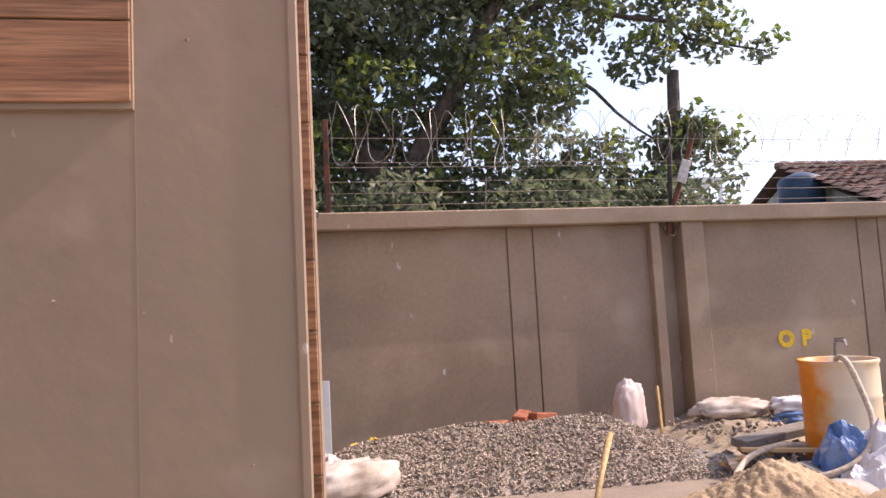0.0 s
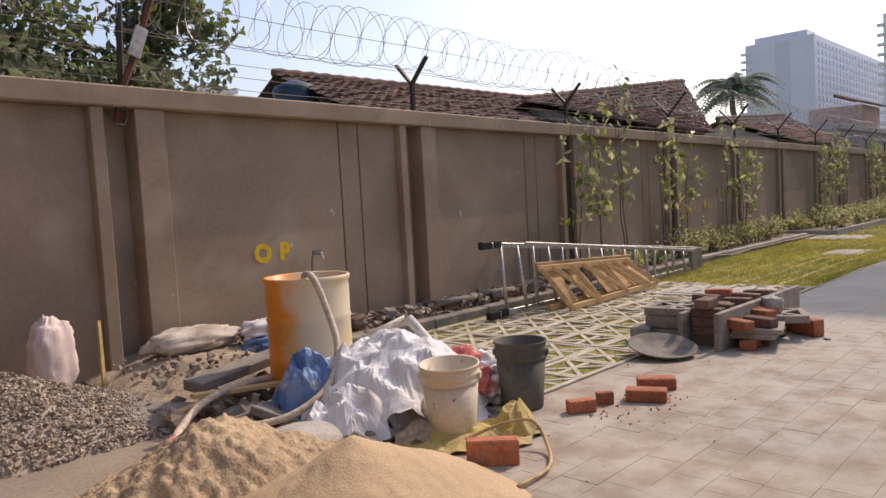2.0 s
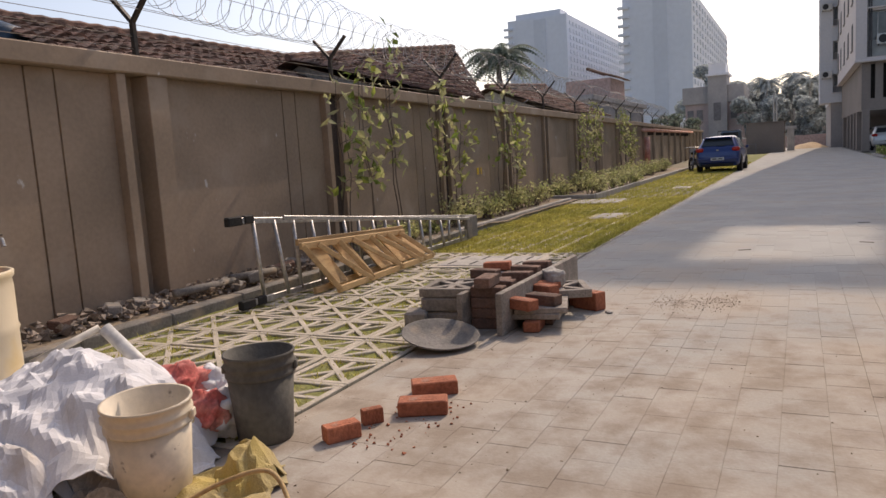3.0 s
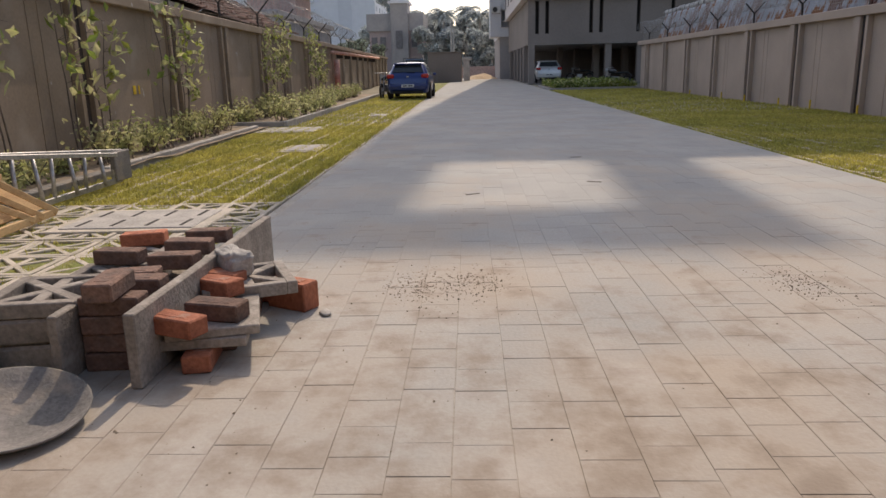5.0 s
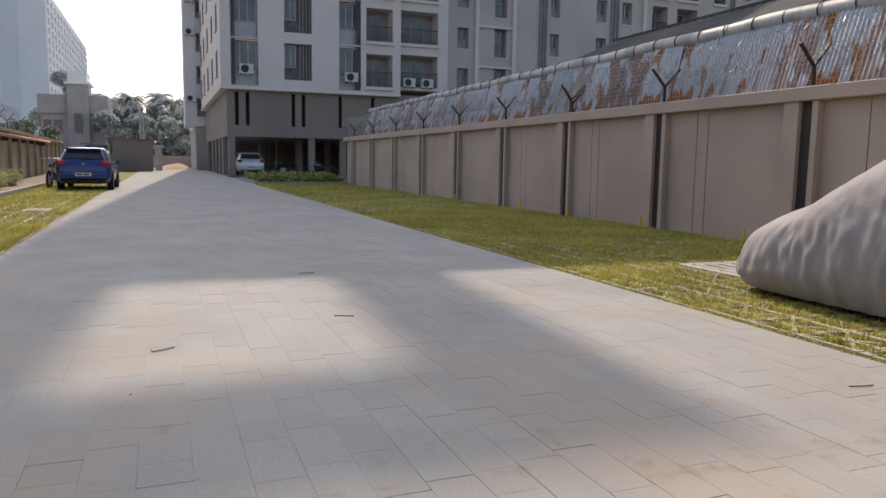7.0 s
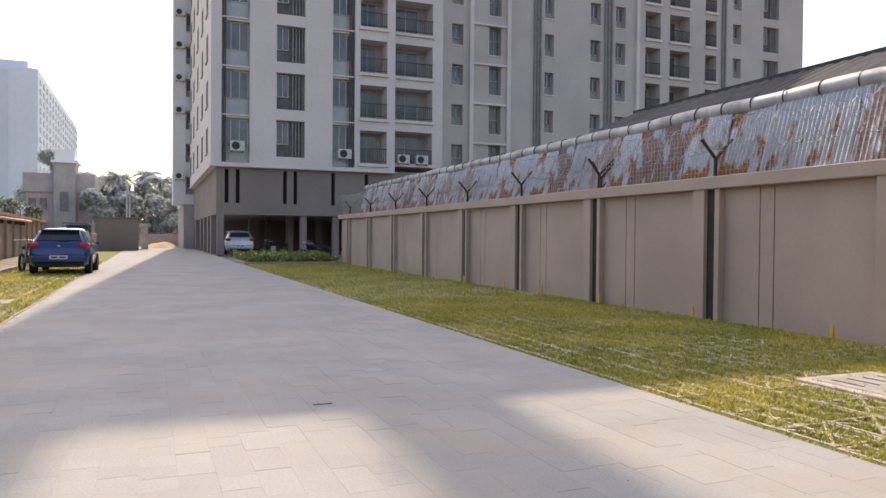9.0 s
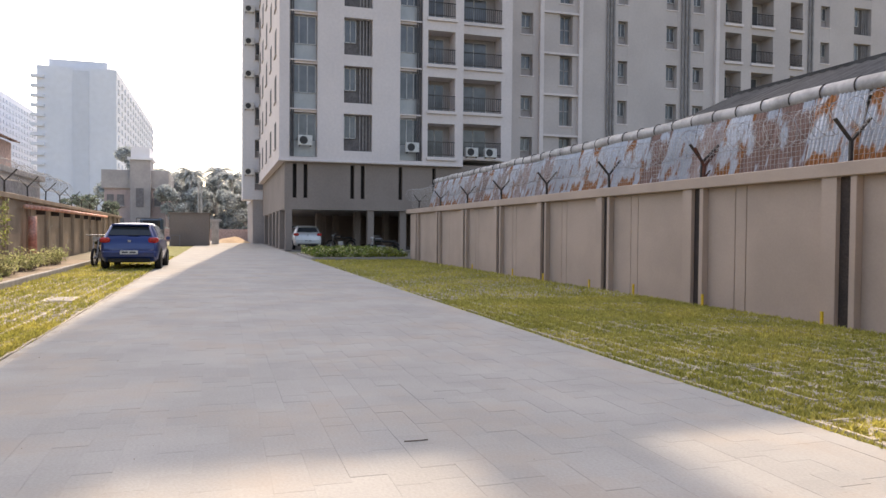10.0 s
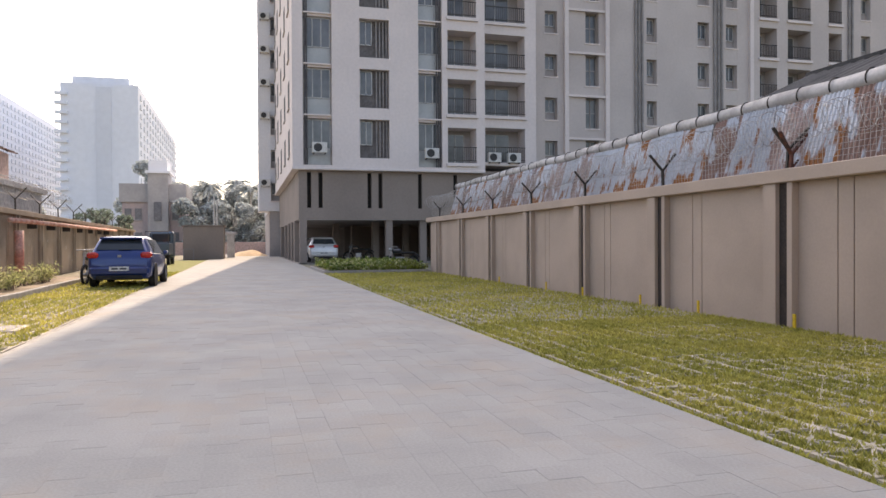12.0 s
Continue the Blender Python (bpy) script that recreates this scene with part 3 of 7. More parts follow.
limb(ge, (1.7, 11.2, 3.1), (0.2, 11.0, 4.9), 0.2, 0.12)
limb(ge, (0.2, 11.0, 4.9), (-1.6, 10.8, 6.6), 0.12, 0.06)
limb(ge, (1.8, 11.2, 3.0), (3.4, 11.1, 5.8), 0.17, 0.1, 0.15)
limb(ge, (3.4, 11.1, 5.8), (4.6, 11.0, 7.2), 0.1, 0.05)
limb(ge, (2.8, 11.1, 4.8), (4.3, 10.9, 6.0), 0.07, 0.04)
limb(ge, (4.3, 10.9, 5.7), (7.4, 10.8, 5.0), 0.05, 0.015)
limb(ge, (1.6, 11.2, 3.0), (1.2, 12.0, 6.5), 0.18, 0.08)
limb(ge, (3.4, 11.1, 5.4), (5.8, 11.0, 3.6), 0.045, 0.015)
part("trunk", ge, BARK, tree, smooth=True)
CR = [(-1.0, 11, 5.2, 1.3), (0.3, 11.2, 6.2, 1.4), (1.4, 11, 5.4, 1.0), (1.4, 10.8, 4.2, 0.8), (2.2, 11, 6.4, 1.3), (3.2, 10.8, 4.6, 0.9), (3.0, 11, 3.7, 0.75),
      (4.0, 11, 6.4, 1.2), (4.4, 10.8, 5.4, 0.7), (5.4, 11, 6.2, 0.95), (6.1, 10.8, 5.5, 0.75), (6.6, 10.9, 5.15, 0.45), (7.3, 10.8, 5.0, 0.28), (3.9, 10.8, 4.3, 0.65),
      (4.6, 10.7, 3.3, 0.55), (5.3, 10.8, 2.85, 0.5), (4.0, 10.9, 3.0, 0.6), (0.6, 10.9, 3.5, 0.7), (0.0, 11.2, 4.2, 0.8), (2.3, 11.4, 3.0, 0.6), (5.3, 10.7, 4.8, 0.55),
      (6.0, 11.0, 3.85, 0.4), (6.4, 11.0, 3.7, 0.45), (5.7, 11, 3.6, 0.35), (6.7, 11, 3.5, 0.3), (1.0, 11.8, 2.8, 0.6)]
CR2 = [(rnd(-0.8, 5.3), rnd(11.2, 13.2), rnd(2.3, 4.4), rnd(0.5, 0.8)) for _ in range(16)] + [(rnd(-0.8, 4.8), rnd(11.0, 13.0), rnd(4.4, 7.0), rnd(0.6, 1.0)) for _ in range(14)] + [(rnd(-1.5, 2.6), rnd(10.8, 12.6), rnd(2.4, 6.5), rnd(0.6, 1.0)) for _ in range(26)]
leaf_part("crown", blob_points(rng, CR, 12000), 0.6, 0.15, 0.09, rng, LEAF, tree)
leaf_part("crown", blob_points(rng, CR2, 17000), 0.6, 0.17, 0.1, rng, LEAF, tree)
leaf_part("crown", blob_points(rng, [(c[0] + 0.1, c[1] - 0.3, c[2] + 0.1, c[3] * 0.8) for c in CR[3:]], 2600), 0.6, 0.15, 0.085, rng, LEAF_Y, tree)

# a bare pole-like stump with foliage at the wall
stump = thing("tree", "thin dead trunk with tufts of leaves beside the wall post", "tree")
ge = Geo()
limb(ge, (5.72, 10.9, -0.05), (5.95, 10.9, 4.7), 0.13, 0.09, 0.05)
limb(ge, (5.95, 10.6, -0.05), (5.55, 10.7, 3.6), 0.08, 0.05, 0.08)
part("trunk", ge, BARK, stump, smooth=True)
leaf_part("crown", blob_points(rng, [(5.75, 10.7, 3.4, 0.35), (5.5, 10.7, 3.0, 0.3), (6.1, 10.7, 3.7, 0.3)], 500), 0.6, 0.15, 0.085, rng, LEAF, stump)

# undergrowth behind the wall
ug = thing("undergrowth", "dark undergrowth and vines behind the boundary wall", "shrub")
leaf_part("crown", blob_points(rng, [(rnd(-1, 5.4), rnd(9.2, 10.6), rnd(1.6, 2.7), rnd(0.4, 0.7)) for _ in range(40)] + [(rnd(-0.5, 6.6), rnd(10.6, 12.6), rnd(1.8, 3.0), rnd(0.5, 0.8)) for _ in range(40)], 22000), 0.6, 0.14, 0.08, rng, LEAF, ug)
ge = Geo()
for _ in range(10):
    x_ = rnd(-1, 5)
    limb(ge, (x_, 9.6, 0.0), (x_ + rnd(-0.8, 0.8), 9.4, rnd(2.4, 3.0)), 0.03, 0.012, 0.3, 6, 5)
part("stem", ge, BARK, ug)


def palm(x, y, h, label, seed, size=2.6):
    r = np.random.default_rng(seed)
    t = thing("palm_tree", label, "palm tree", "palms beyond the walls")
    ge = Geo()
    limb(ge, (x, y, -0.05), (x + r.uniform(-0.5, 0.5), y, h), 0.22, 0.14, 0.3)
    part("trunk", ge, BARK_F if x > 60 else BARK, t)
    top = Vector((x, y, h))
    vs, fs = [], []
    for i in range(54):
        a, up = r.uniform(0, 6.28), r.uniform(-0.3, 1.2)
        d = Vector((math.cos(a), math.sin(a), 0))
        s = Vector((-d.y, d.x, 0))
        prev = None
        for j in range(20):
            q = j / 19
            c = top + d * (size * q) + Vector((0, 0, size * (up * q - (0.6 + 0.5 * up) * q * q)))
            if j:
                for sg in (-1, 1):
                    k = len(vs)
                    wd = 0.5 * math.sin(math.pi * min(1, q + 0.08)) + 0.05
                    vs += [tuple(prev), tuple(c), tuple(c.lerp(prev, 0.45) + s * sg * wd - Vector((0, 0, 0.35 * wd)))]
                    fs.append((k, k + 1, k + 2))
            prev = c
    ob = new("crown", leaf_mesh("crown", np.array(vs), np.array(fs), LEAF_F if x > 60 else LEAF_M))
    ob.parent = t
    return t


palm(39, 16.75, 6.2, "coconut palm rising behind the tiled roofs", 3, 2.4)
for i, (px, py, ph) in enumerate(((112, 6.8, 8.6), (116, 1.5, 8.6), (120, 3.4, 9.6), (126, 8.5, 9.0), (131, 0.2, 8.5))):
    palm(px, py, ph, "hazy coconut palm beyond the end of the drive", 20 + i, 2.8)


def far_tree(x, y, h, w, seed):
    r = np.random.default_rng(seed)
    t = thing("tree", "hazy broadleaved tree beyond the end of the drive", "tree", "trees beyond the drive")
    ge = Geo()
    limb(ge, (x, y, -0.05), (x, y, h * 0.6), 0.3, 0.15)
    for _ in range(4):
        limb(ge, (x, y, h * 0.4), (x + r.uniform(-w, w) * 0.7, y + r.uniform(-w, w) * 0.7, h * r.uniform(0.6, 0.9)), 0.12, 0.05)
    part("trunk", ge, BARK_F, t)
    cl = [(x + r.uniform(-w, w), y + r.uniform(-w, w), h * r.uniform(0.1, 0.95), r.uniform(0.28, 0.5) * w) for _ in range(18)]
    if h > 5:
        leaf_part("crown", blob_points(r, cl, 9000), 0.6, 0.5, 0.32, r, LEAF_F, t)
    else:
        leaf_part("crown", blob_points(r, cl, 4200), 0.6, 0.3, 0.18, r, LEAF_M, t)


for i, (px, py, ph, pw) in enumerate(((118, 12.5, 12.5, 3.2), (124, 8.5, 9.5, 3.0), (122, 4.8, 8.8, 2.6), (128, 1.5, 9.2, 3.0), (134, -2, 9, 3), (130, 15, 10, 3.5), (108, 30, 7, 3.2),
                                      (107, 7.6, 6.2, 2.6), (109, 3.6, 6.4, 2.6), (106, 0.2, 5.6, 2.2), (111, -1.5, 7, 2.6), (85, 15.0, 4.2, 2.0), (78, 13.0, 3.4, 1.6))):
    far_tree(px, py, ph, pw, 40 + i)


# woods beyond the end of the drive
woods = thing("woods", "hazy line of woods far beyond the drive", "woods")
woods["kind"] = "stuff"
rw = np.random.default_rng(91)
cl = [(rw.uniform(138, 150), -10 + 0.75 * k + rw.uniform(-1, 1), rw.uniform(1.2, 7.8), rw.uniform(1.4, 2.6)) for k in range(44)] + [(rw.uniform(138, 150), -10 + 1.65 * k, 1.5, 2.4) for k in range(20)]
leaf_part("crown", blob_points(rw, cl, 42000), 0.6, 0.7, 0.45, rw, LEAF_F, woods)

# planters along the north wall
def sapling(x, y, h, seed, big=False):
    """Two or three slender stems with hanging leaves in loose whorls, thickest in the upper half."""
    r = np.random.default_rng(seed)
    t = thing("climbing_sapling", "thin leafy sapling climbing beside the boundary wall", "plant", "saplings along the wall")
    ge, c, c2 = Geo(), [], []
    for k in range(2 if big else 3):
        a = Vector((x + r.uniform(-0.12, 0.12), y, 0.0))
        b = Vector((a.x + r.uniform(-0.18, 0.18), y + r.uniform(-0.06, 0.15), h * r.uniform(0.8, 1.0)))
        pts = limb(ge, a, b, 0.011, 0.004, 0.1, 10, 5)
        for p in pts[4:]:
            for _ in range(2):
                an, ln = r.uniform(0, 6.28), r.uniform(0.1, 0.34)
                e = p + Vector((math.cos(an) * ln, -abs(math.sin(an)) * ln * 0.8, r.uniform(-0.05, 0.1)))
                ge.tube([p, p.lerp(e, 0.5) + Vector((0, 0, 0.03)), e], [0.004, 0.003, 0.002], 4)
                for q in range(3 if big else 4):
                    (c if r.uniform() < 0.72 else c2).append((e.x + r.normal(0, 0.06), e.y + r.normal(0, 0.05), e.z + r.normal(-0.03, 0.06)))
    part("stem", ge, BARK, t)
    lw = (0.16, 0.08) if big else (0.13, 0.065)
    leaf_part("foliage", np.array(c), 0.4, *lw, r, LEAF_S, t, 0.7)
    leaf_part("foliage", np.array(c2), 0.4, *lw, r, LEAF_Y, t, 0.7)


for i, (sx, sh, sb) in enumerate(((10.25, 2.3, True), (10.9, 2.7, True), (11.75, 3.1, True), (13.3, 2.35, True), (14.0, 2.2, True), (16.2, 2.6, True), (17.0, 2.3, False), (23.2, 2.2, False), (24.3, 2.7, False), (25.2, 2.5, False),
                                  (29.6, 2.7, False), (30.8, 2.5, False), (31.6, 2.2, False))):
    sapling(sx, 7.6 + 0.042 * sx - 0.2, sh, 100 + i, sb)


def shrub(x, y, h, seed):
    r = np.random.default_rng(seed)
    t = thing("shrub", "low pale green shrub in the planting strip", "shrub", "shrubs in the planting strip")
    ge = Geo()
    c = []
    for _ in range(9):
        a = (x + r.uniform(-0.1, 0.1), y + r.uniform(-0.1, 0.1), 0.05)
        b = Vector((x + r.uniform(-0.35, 0.35), y + r.uniform(-0.28, 0.28), h * r.uniform(0.6, 1.1)))
        ge.tube([a, Vector(a).lerp(b, 0.5) + Vector((0, 0, 0.04)), b], [0.008, 0.006, 0.003], 4)
        for _ in range(20):
            q = Vector(a).lerp(b, r.uniform(0.35, 1.05))
            c.append((q.x + r.normal(0, 0.06), q.y + r.normal(0, 0.06), q.z + r.normal(0, 0.04)))
    part("stem", ge, BARK, t)
    leaf_part("foliage", np.array(c), 0.6, 0.085, 0.05, r, LEAF_S, t, 0.1)


i = 0
xx = 10.6
while xx < 37.5:
    if not 19.2 < xx < 20.15:
        wy = 7.66 + 0.042 * xx
        lo = 7.62 if xx < 19.5 else 7.28
        for yy in ((lo + 0.12, wy - 0.25) if 19.9 < xx < 26 else ((lo + wy) / 2,)):
            shrub(xx + rnd(-0.15, 0.15), yy + rnd(-0.1, 0.1), rnd(0.36, 0.68) * (0.6 if xx < 13 else 1), 300 + i)
            i += 1
    xx += 0.55 + 0.25 * math.sin(xx * 2.1)

# hedge bed beside the parking storey
hedge = thing("hedge", "low dense green hedge in a kerbed bed", "hedge")
hx, hy = rng.uniform(40.4, 46.2, 9000), rng.uniform(-4.7, -0.75, 9000)
hz = (0.3 + 0.09 * np.sin(hx * 5.1 + 2 * np.sin(hy * 3)) + 0.06 * np.sin(hy * 7.3)) * rng.uniform(0.25, 1.08, 9000)
leaf_part("foliage", np.stack([hx, hy, hz + 0.03], 1)[:6000], 0.6, 0.17, 0.11, rng, LEAF_Y, hedge, 0.0)
leaf_part("foliage", np.stack([hx, hy, hz + 0.03], 1)[6000:], 0.6, 0.17, 0.11, rng, LEAF_S, hedge, 0.0)
part("stem", Geo().box(40.35, 46.3, -4.75, -0.7, -0.06, 0.1), SOIL, hedge)

# ---- kerbs, lattice pavers, turf ----
kerb = tagged(new("kerb"), "weathered concrete kerb along the planting strip", "kerb", kind="structure")


def kerb_run(x0, y0, x1, y1, h, w=0.1, step=0.9, material=CONC):
    n = max(1, round(math.hypot(x1 - x0, y1 - y0) / step))
    ang = math.degrees(math.atan2(y1 - y0, x1 - x0))
    ln = math.hypot(x1 - x0, y1 - y0) / n
    me = Geo().box(0.003, ln - 0.003, -w / 2, w / 2, -0.15, h, 0.012).mesh("kerb_stone", material)
    for i in range(n):
        piece("kerb_stone", me, kerb, pose(x0 + (x1 - x0) * i / n, y0 + (y1 - y0) * i / n, rnd(-0.006, 0.006), 0, rnd(-0.3, 0.3), ang))


kerb_run(5.2, 7.42, 12.9, 7.5, 0.085, 0.14, 0.9, CONC_D)
kerb_run(12.9, 7.55, 19.3, 7.62, 0.1)
kerb_run(19.9, 7.17, 40, 7.3, 0.13)
kerb_run(19.9, 8.4, 19.9, 7.17, 0.13)
kerb_run(40.2, -0.6, 40.2, -4.8, 0.1)
kerb_run(40.2, -0.6, 46.4, -0.6, 0.1)
g = Geo().sheet(40, 6, lambda u, v: (5.2 + 35 * u, 7.45 + v * (0.5 + 0.042 * (5.2 + 35 * u)), 0.05 + 0.05 * nz(5 + 35 * u, v * 1.5, 0, 2.5)))
solid("planting_bed", g, SOIL, "dry soil of the planting strip under the wall", "soil", kind="structure")

SLAB = 0.46


def lattice_geo(ge, x, y, z, s=SLAB, w=0.029, h=0.06, c=0.004):
    """One grass paver: a square rim, both diagonals and a cross bar."""
    a = s / 2
    for m in (pose(x, y - a + w / 2, z), pose(x, y + a - w / 2, z)):
        ge.box(-a, a, -w / 2, w / 2, -h, 0, c, m)
    for m in (pose(x - a + w / 2, y, z, 0, 0, 90), pose(x + a - w / 2, y, z, 0, 0, 90)):
        ge.box(-a + w, a - w, -w / 2, w / 2, -h, -0.001, c, m)
    d = (a - w) * math.sqrt(2)
    ge.box(-d, d, -w / 2, w / 2, -h, -0.002, c, pose(x, y, z, 0, 0, 45))
    ge.box(-d, d, -w / 2, w / 2, -h, -0.003, c, pose(x, y, z, 0, 0, -45))
    ge.box(-a + w, a - w, -w / 2, w / 2, -h, -0.004, c, pose(x, y, z))
    return ge


turf_n = solid("turf", Geo().box(5.0, 66, ROAD_N + 0.004, 7.35, -0.2, -0.022), TURF, "mossy soil between lattice pavers", "turf", kind="structure")
turf_s = solid("turf", Geo().box(-8, 40.1, -4.84, ROAD_S - 0.004, -0.2, -0.022), TURF, "mossy soil between lattice pavers", "turf", kind="structure")


def turf_lattice(name, x0, x1, y0, y1, zf):
    ge = Geo()
    y = y0 + SLAB / 2
    while y < y1 - SLAB / 2:
        x = x0 + SLAB / 2
        while x < x1:
            lattice_geo(ge, x, y, zf + rnd(-0.008, 0.006), SLAB - 0.008, c=0)
            x += SLAB
        y += SLAB
    return solid(name, ge, LATTICE, "concrete lattice grass pavers grown over with turf", "grass paver", kind="stuff")


turf_lattice("grass_pavers", 10.9, 44, ROAD_N + 0.02, 7.4, -0.004)
turf_lattice("grass_pavers", -2.5, 39.9, -4.75, ROAD_S - 0.01, -0.004)


def grass_field(name, areas, rng):
    """Tufted blades over areas of (x0, x1, y0, y1, count, height)."""
    vs, fs, k = [], [], 0
    for x0, x1, y0, y1, n, h in areas:
        p = np.stack([rng.uniform(x0, x1, n), rng.uniform(y0, y1, n)], 1)
        cell = np.abs(((p - np.array([x0, y0])) / SLAB) % 1 - 0.5)
        keep = (np.maximum(cell[:, 0], cell[:, 1]) < 0.43) | (rng.uniform(0, 1, n) < 0.22)
        patch = np.sin(p[:, 0] * 2.3 + np.sin(p[:, 1] * 3)) * np.sin(p[:, 1] * 2.9 + 1.3 * np.sin(p[:, 0] * 1.1))
        keep &= rng.uniform(0, 1, n) < 0.75 + 0.3 * patch
        gap = np.abs(((p - np.array([x0, y0])) / (SLAB / 2)) % 1 - 0.5).max(1)
        keep &= (gap < 0.4) | (rng.uniform(0, 1, n) < 0.5)
        p = p[keep]
        n = len(p)
        a = rng.uniform(0, 2 * np.pi, n)
        mid = np.abs(((p - np.array([x0, y0])) / (SLAB / 2)) % 1 - 0.5).max(1)
        hh = h * rng.uniform(0.4, 1.2, n) * (1.6 - 1.9 * mid)
        w = 0.0065 + 0.02 * (p[:, 0] - 8).clip(0, 30) / 30
        lean = rng.uniform(0.3, 1.5, n) * hh
        b = np.stack([p[:, 0], p[:, 1], np.full(n, -0.025)], 1)
        s = np.stack([-np.sin(a) * w, np.cos(a) * w, np.zeros(n)], 1)
        tip = b + np.stack([np.cos(a) * lean, np.sin(a) * lean, hh], 1)
        vs.append(np.stack([b - s, b + s, tip], 1).reshape(-1, 3))
        fs.append(np.arange(n * 3).reshape(-1, 3) + k)
        k += n * 3
    ob = new(name, leaf_mesh(name, np.concatenate(vs), np.concatenate(fs), GRASS))
    return tagged(ob, "short yellow-green grass growing through lattice pavers", "grass", kind="stuff")


grass_field("grass", [(10.9, 20, ROAD_N + 0.02, 7.4, 190000, 0.048), (20, 44, ROAD_N + 0.02, 7.2, 52000, 0.06),
                      (8, 22, -4.75, ROAD_S - 0.01, 390000, 0.046), (22, 40.1, -4.75, ROAD_S - 0.01, 70000, 0.06), (-2.5, 8, -4.75, ROAD_S, 40000, 0.045)], rng)
grass_field("grass", [(5.0, 10.9, ROAD_N + 0.02, 7.35, 30000, 0.035)], rng)
yard_pavers = tagged(new("lattice_paving"), "bare concrete lattice pavers with grass in the openings", "paving", kind="structure")
solid("turf", Geo().sheet(150, 60, lambda u, v: (5.0 + 5.9 * u, 5.0 + 2.38 * v, -0.012 + 0.014 * nz(5.9 * u, 2.4 * v, 1, 1.7) + 0.009 * nz(5.9 * u, 2.4 * v, 4, 9))), TURF, "moss and earth filling the lattice pavers", "turf", kind="structure", smooth=True)
me = lattice_geo(Geo(), 0, 0, 0, 0.452, 0.04).mesh("grass_paver", LATTICE)
for i in range(13):
    for j in range(5):
        piece("grass_paver", me, yard_pavers, pose(5.2 + SLAB * i, 5.22 + SLAB * j, 0.004 + rnd(-0.006, 0.006), rnd(-0.5, 0.5), rnd(-0.5, 0.5), rnd(-0.6, 0.6) + 90 * (i % 2)))

# ---- posts and razor wire on the walls ----


def y_post(material, stem, arm):
    """A forked steel post whose arms lean to either side of the wall."""
    t = thing("fence_post", "forked black steel post carrying wire on the wall top", "fence post", "forked posts on the walls")
    part("stem", Geo().box(-0.022, 0.022, -0.022, 0.022, -0.1, stem, 0.003), material, t)
    for sg, k in ((-1, 1.0), (1, 0.9)):
        a = 42 * sg
        part("arm", Geo().box(-0.024, 0.024, -0.016, 0.016, 0, arm * k, 0.003, pose(0, 0, stem - 0.02, -a, 0, 0)), material, t)
    part("wall_plate", Geo().box(-0.05, 0.05, -0.05, 0.05, -0.1, 0.006, 0.002), material, t)
    return t


post_n = y_post(STEEL_B, 0.33, 0.36)
post_n.matrix_basis = WALL_N_M @ pose(N_CENTRES[2] + 0.12, 0.1, 2.26)
copy_thing(post_n, WALL_N_M @ pose(N_CENTRES[3] + 0.12, 0.1, 2.26, 1, -1, 3))
post_f = y_post(STEEL_B, 0.36, 0.5)
post_f.matrix_basis = WALL_N_M @ pose(N_CENTRES[4] + 0.12, 0.1, 2.26)
for c in N_CENTRES[5:]:
    copy_thing(post_f, WALL_N_M @ pose(c + 0.12, 0.1, 2.26, rnd(-2, 2), rnd(-2, 2), rnd(-4, 4)))
post_s = y_post(STEEL_B, 0.3, 0.43)
post_s.matrix_basis = pose(S_CENTRES[0], -4.95, 2.18)
for i, c in enumerate(S_CENTRES[1:]):
    copy_thing(post_s, pose(c, -4.95, 2.18, rnd(-3, 3), rnd(-2, 2), rnd(-8, 8)))
post_r = y_post(STEEL_R, 0.26, 0.43)
post_r["label"] = "rust-red forked steel post with a bent lower strut"
post_r.matrix_basis = pose(20.55, -4.93, 2.14, 4, 0, 10)
part("lower_strut", Geo().box(-0.014, 0.014, -0.01, 0.01, 0, 0.24, 0.002, pose(0, 0.0, 0.02, 46, 0, 10)), STEEL_R, post_r)
# first post on the north wall: rusty, leaning, with an insulator plate
post_a = thing("fence_post", "rusty leaning steel post with a pale plate on the wall pier", "fence post", "forked posts on the walls")
ge = Geo().tube([(4.1, 7.88, 1.98), (4.13, 7.84, 2.2), (4.28, 7.84, 2.55), (4.44, 7.84, 3.0)], 0.026, 6)
part("stem", ge, STEEL_R, post_a)
part("arm", Geo().tube([(4.16, 7.9, 2.2), (4.2, 7.9, 2.9)], 0.025, 6), STEEL_B, post_a)
part("plate", Geo().box(-0.05, 0.05, -0.008, 0.008, -0.12, 0.12, 0.004, pose(4.28, 7.8, 2.6, 0, 20, 0)), FRAME_W, post_a)
part("clamp", Geo().tube([(4.02, 7.82, 2.05), (4.05, 7.8, 1.97), (4.12, 7.8, 1.96), (4.16, 7.82, 2.02), (4.15, 7.82, 2.12)], 0.008, 5), STEEL_B, post_a)
post_b = thing("fence_post", "rusty upright steel post at the end of the wall", "fence post", "forked posts on the walls")
part("stem", Geo().box(0.75, 0.8, 7.84, 7.9, 2.2, 3.15, 0.004), STEEL_R, post_b)


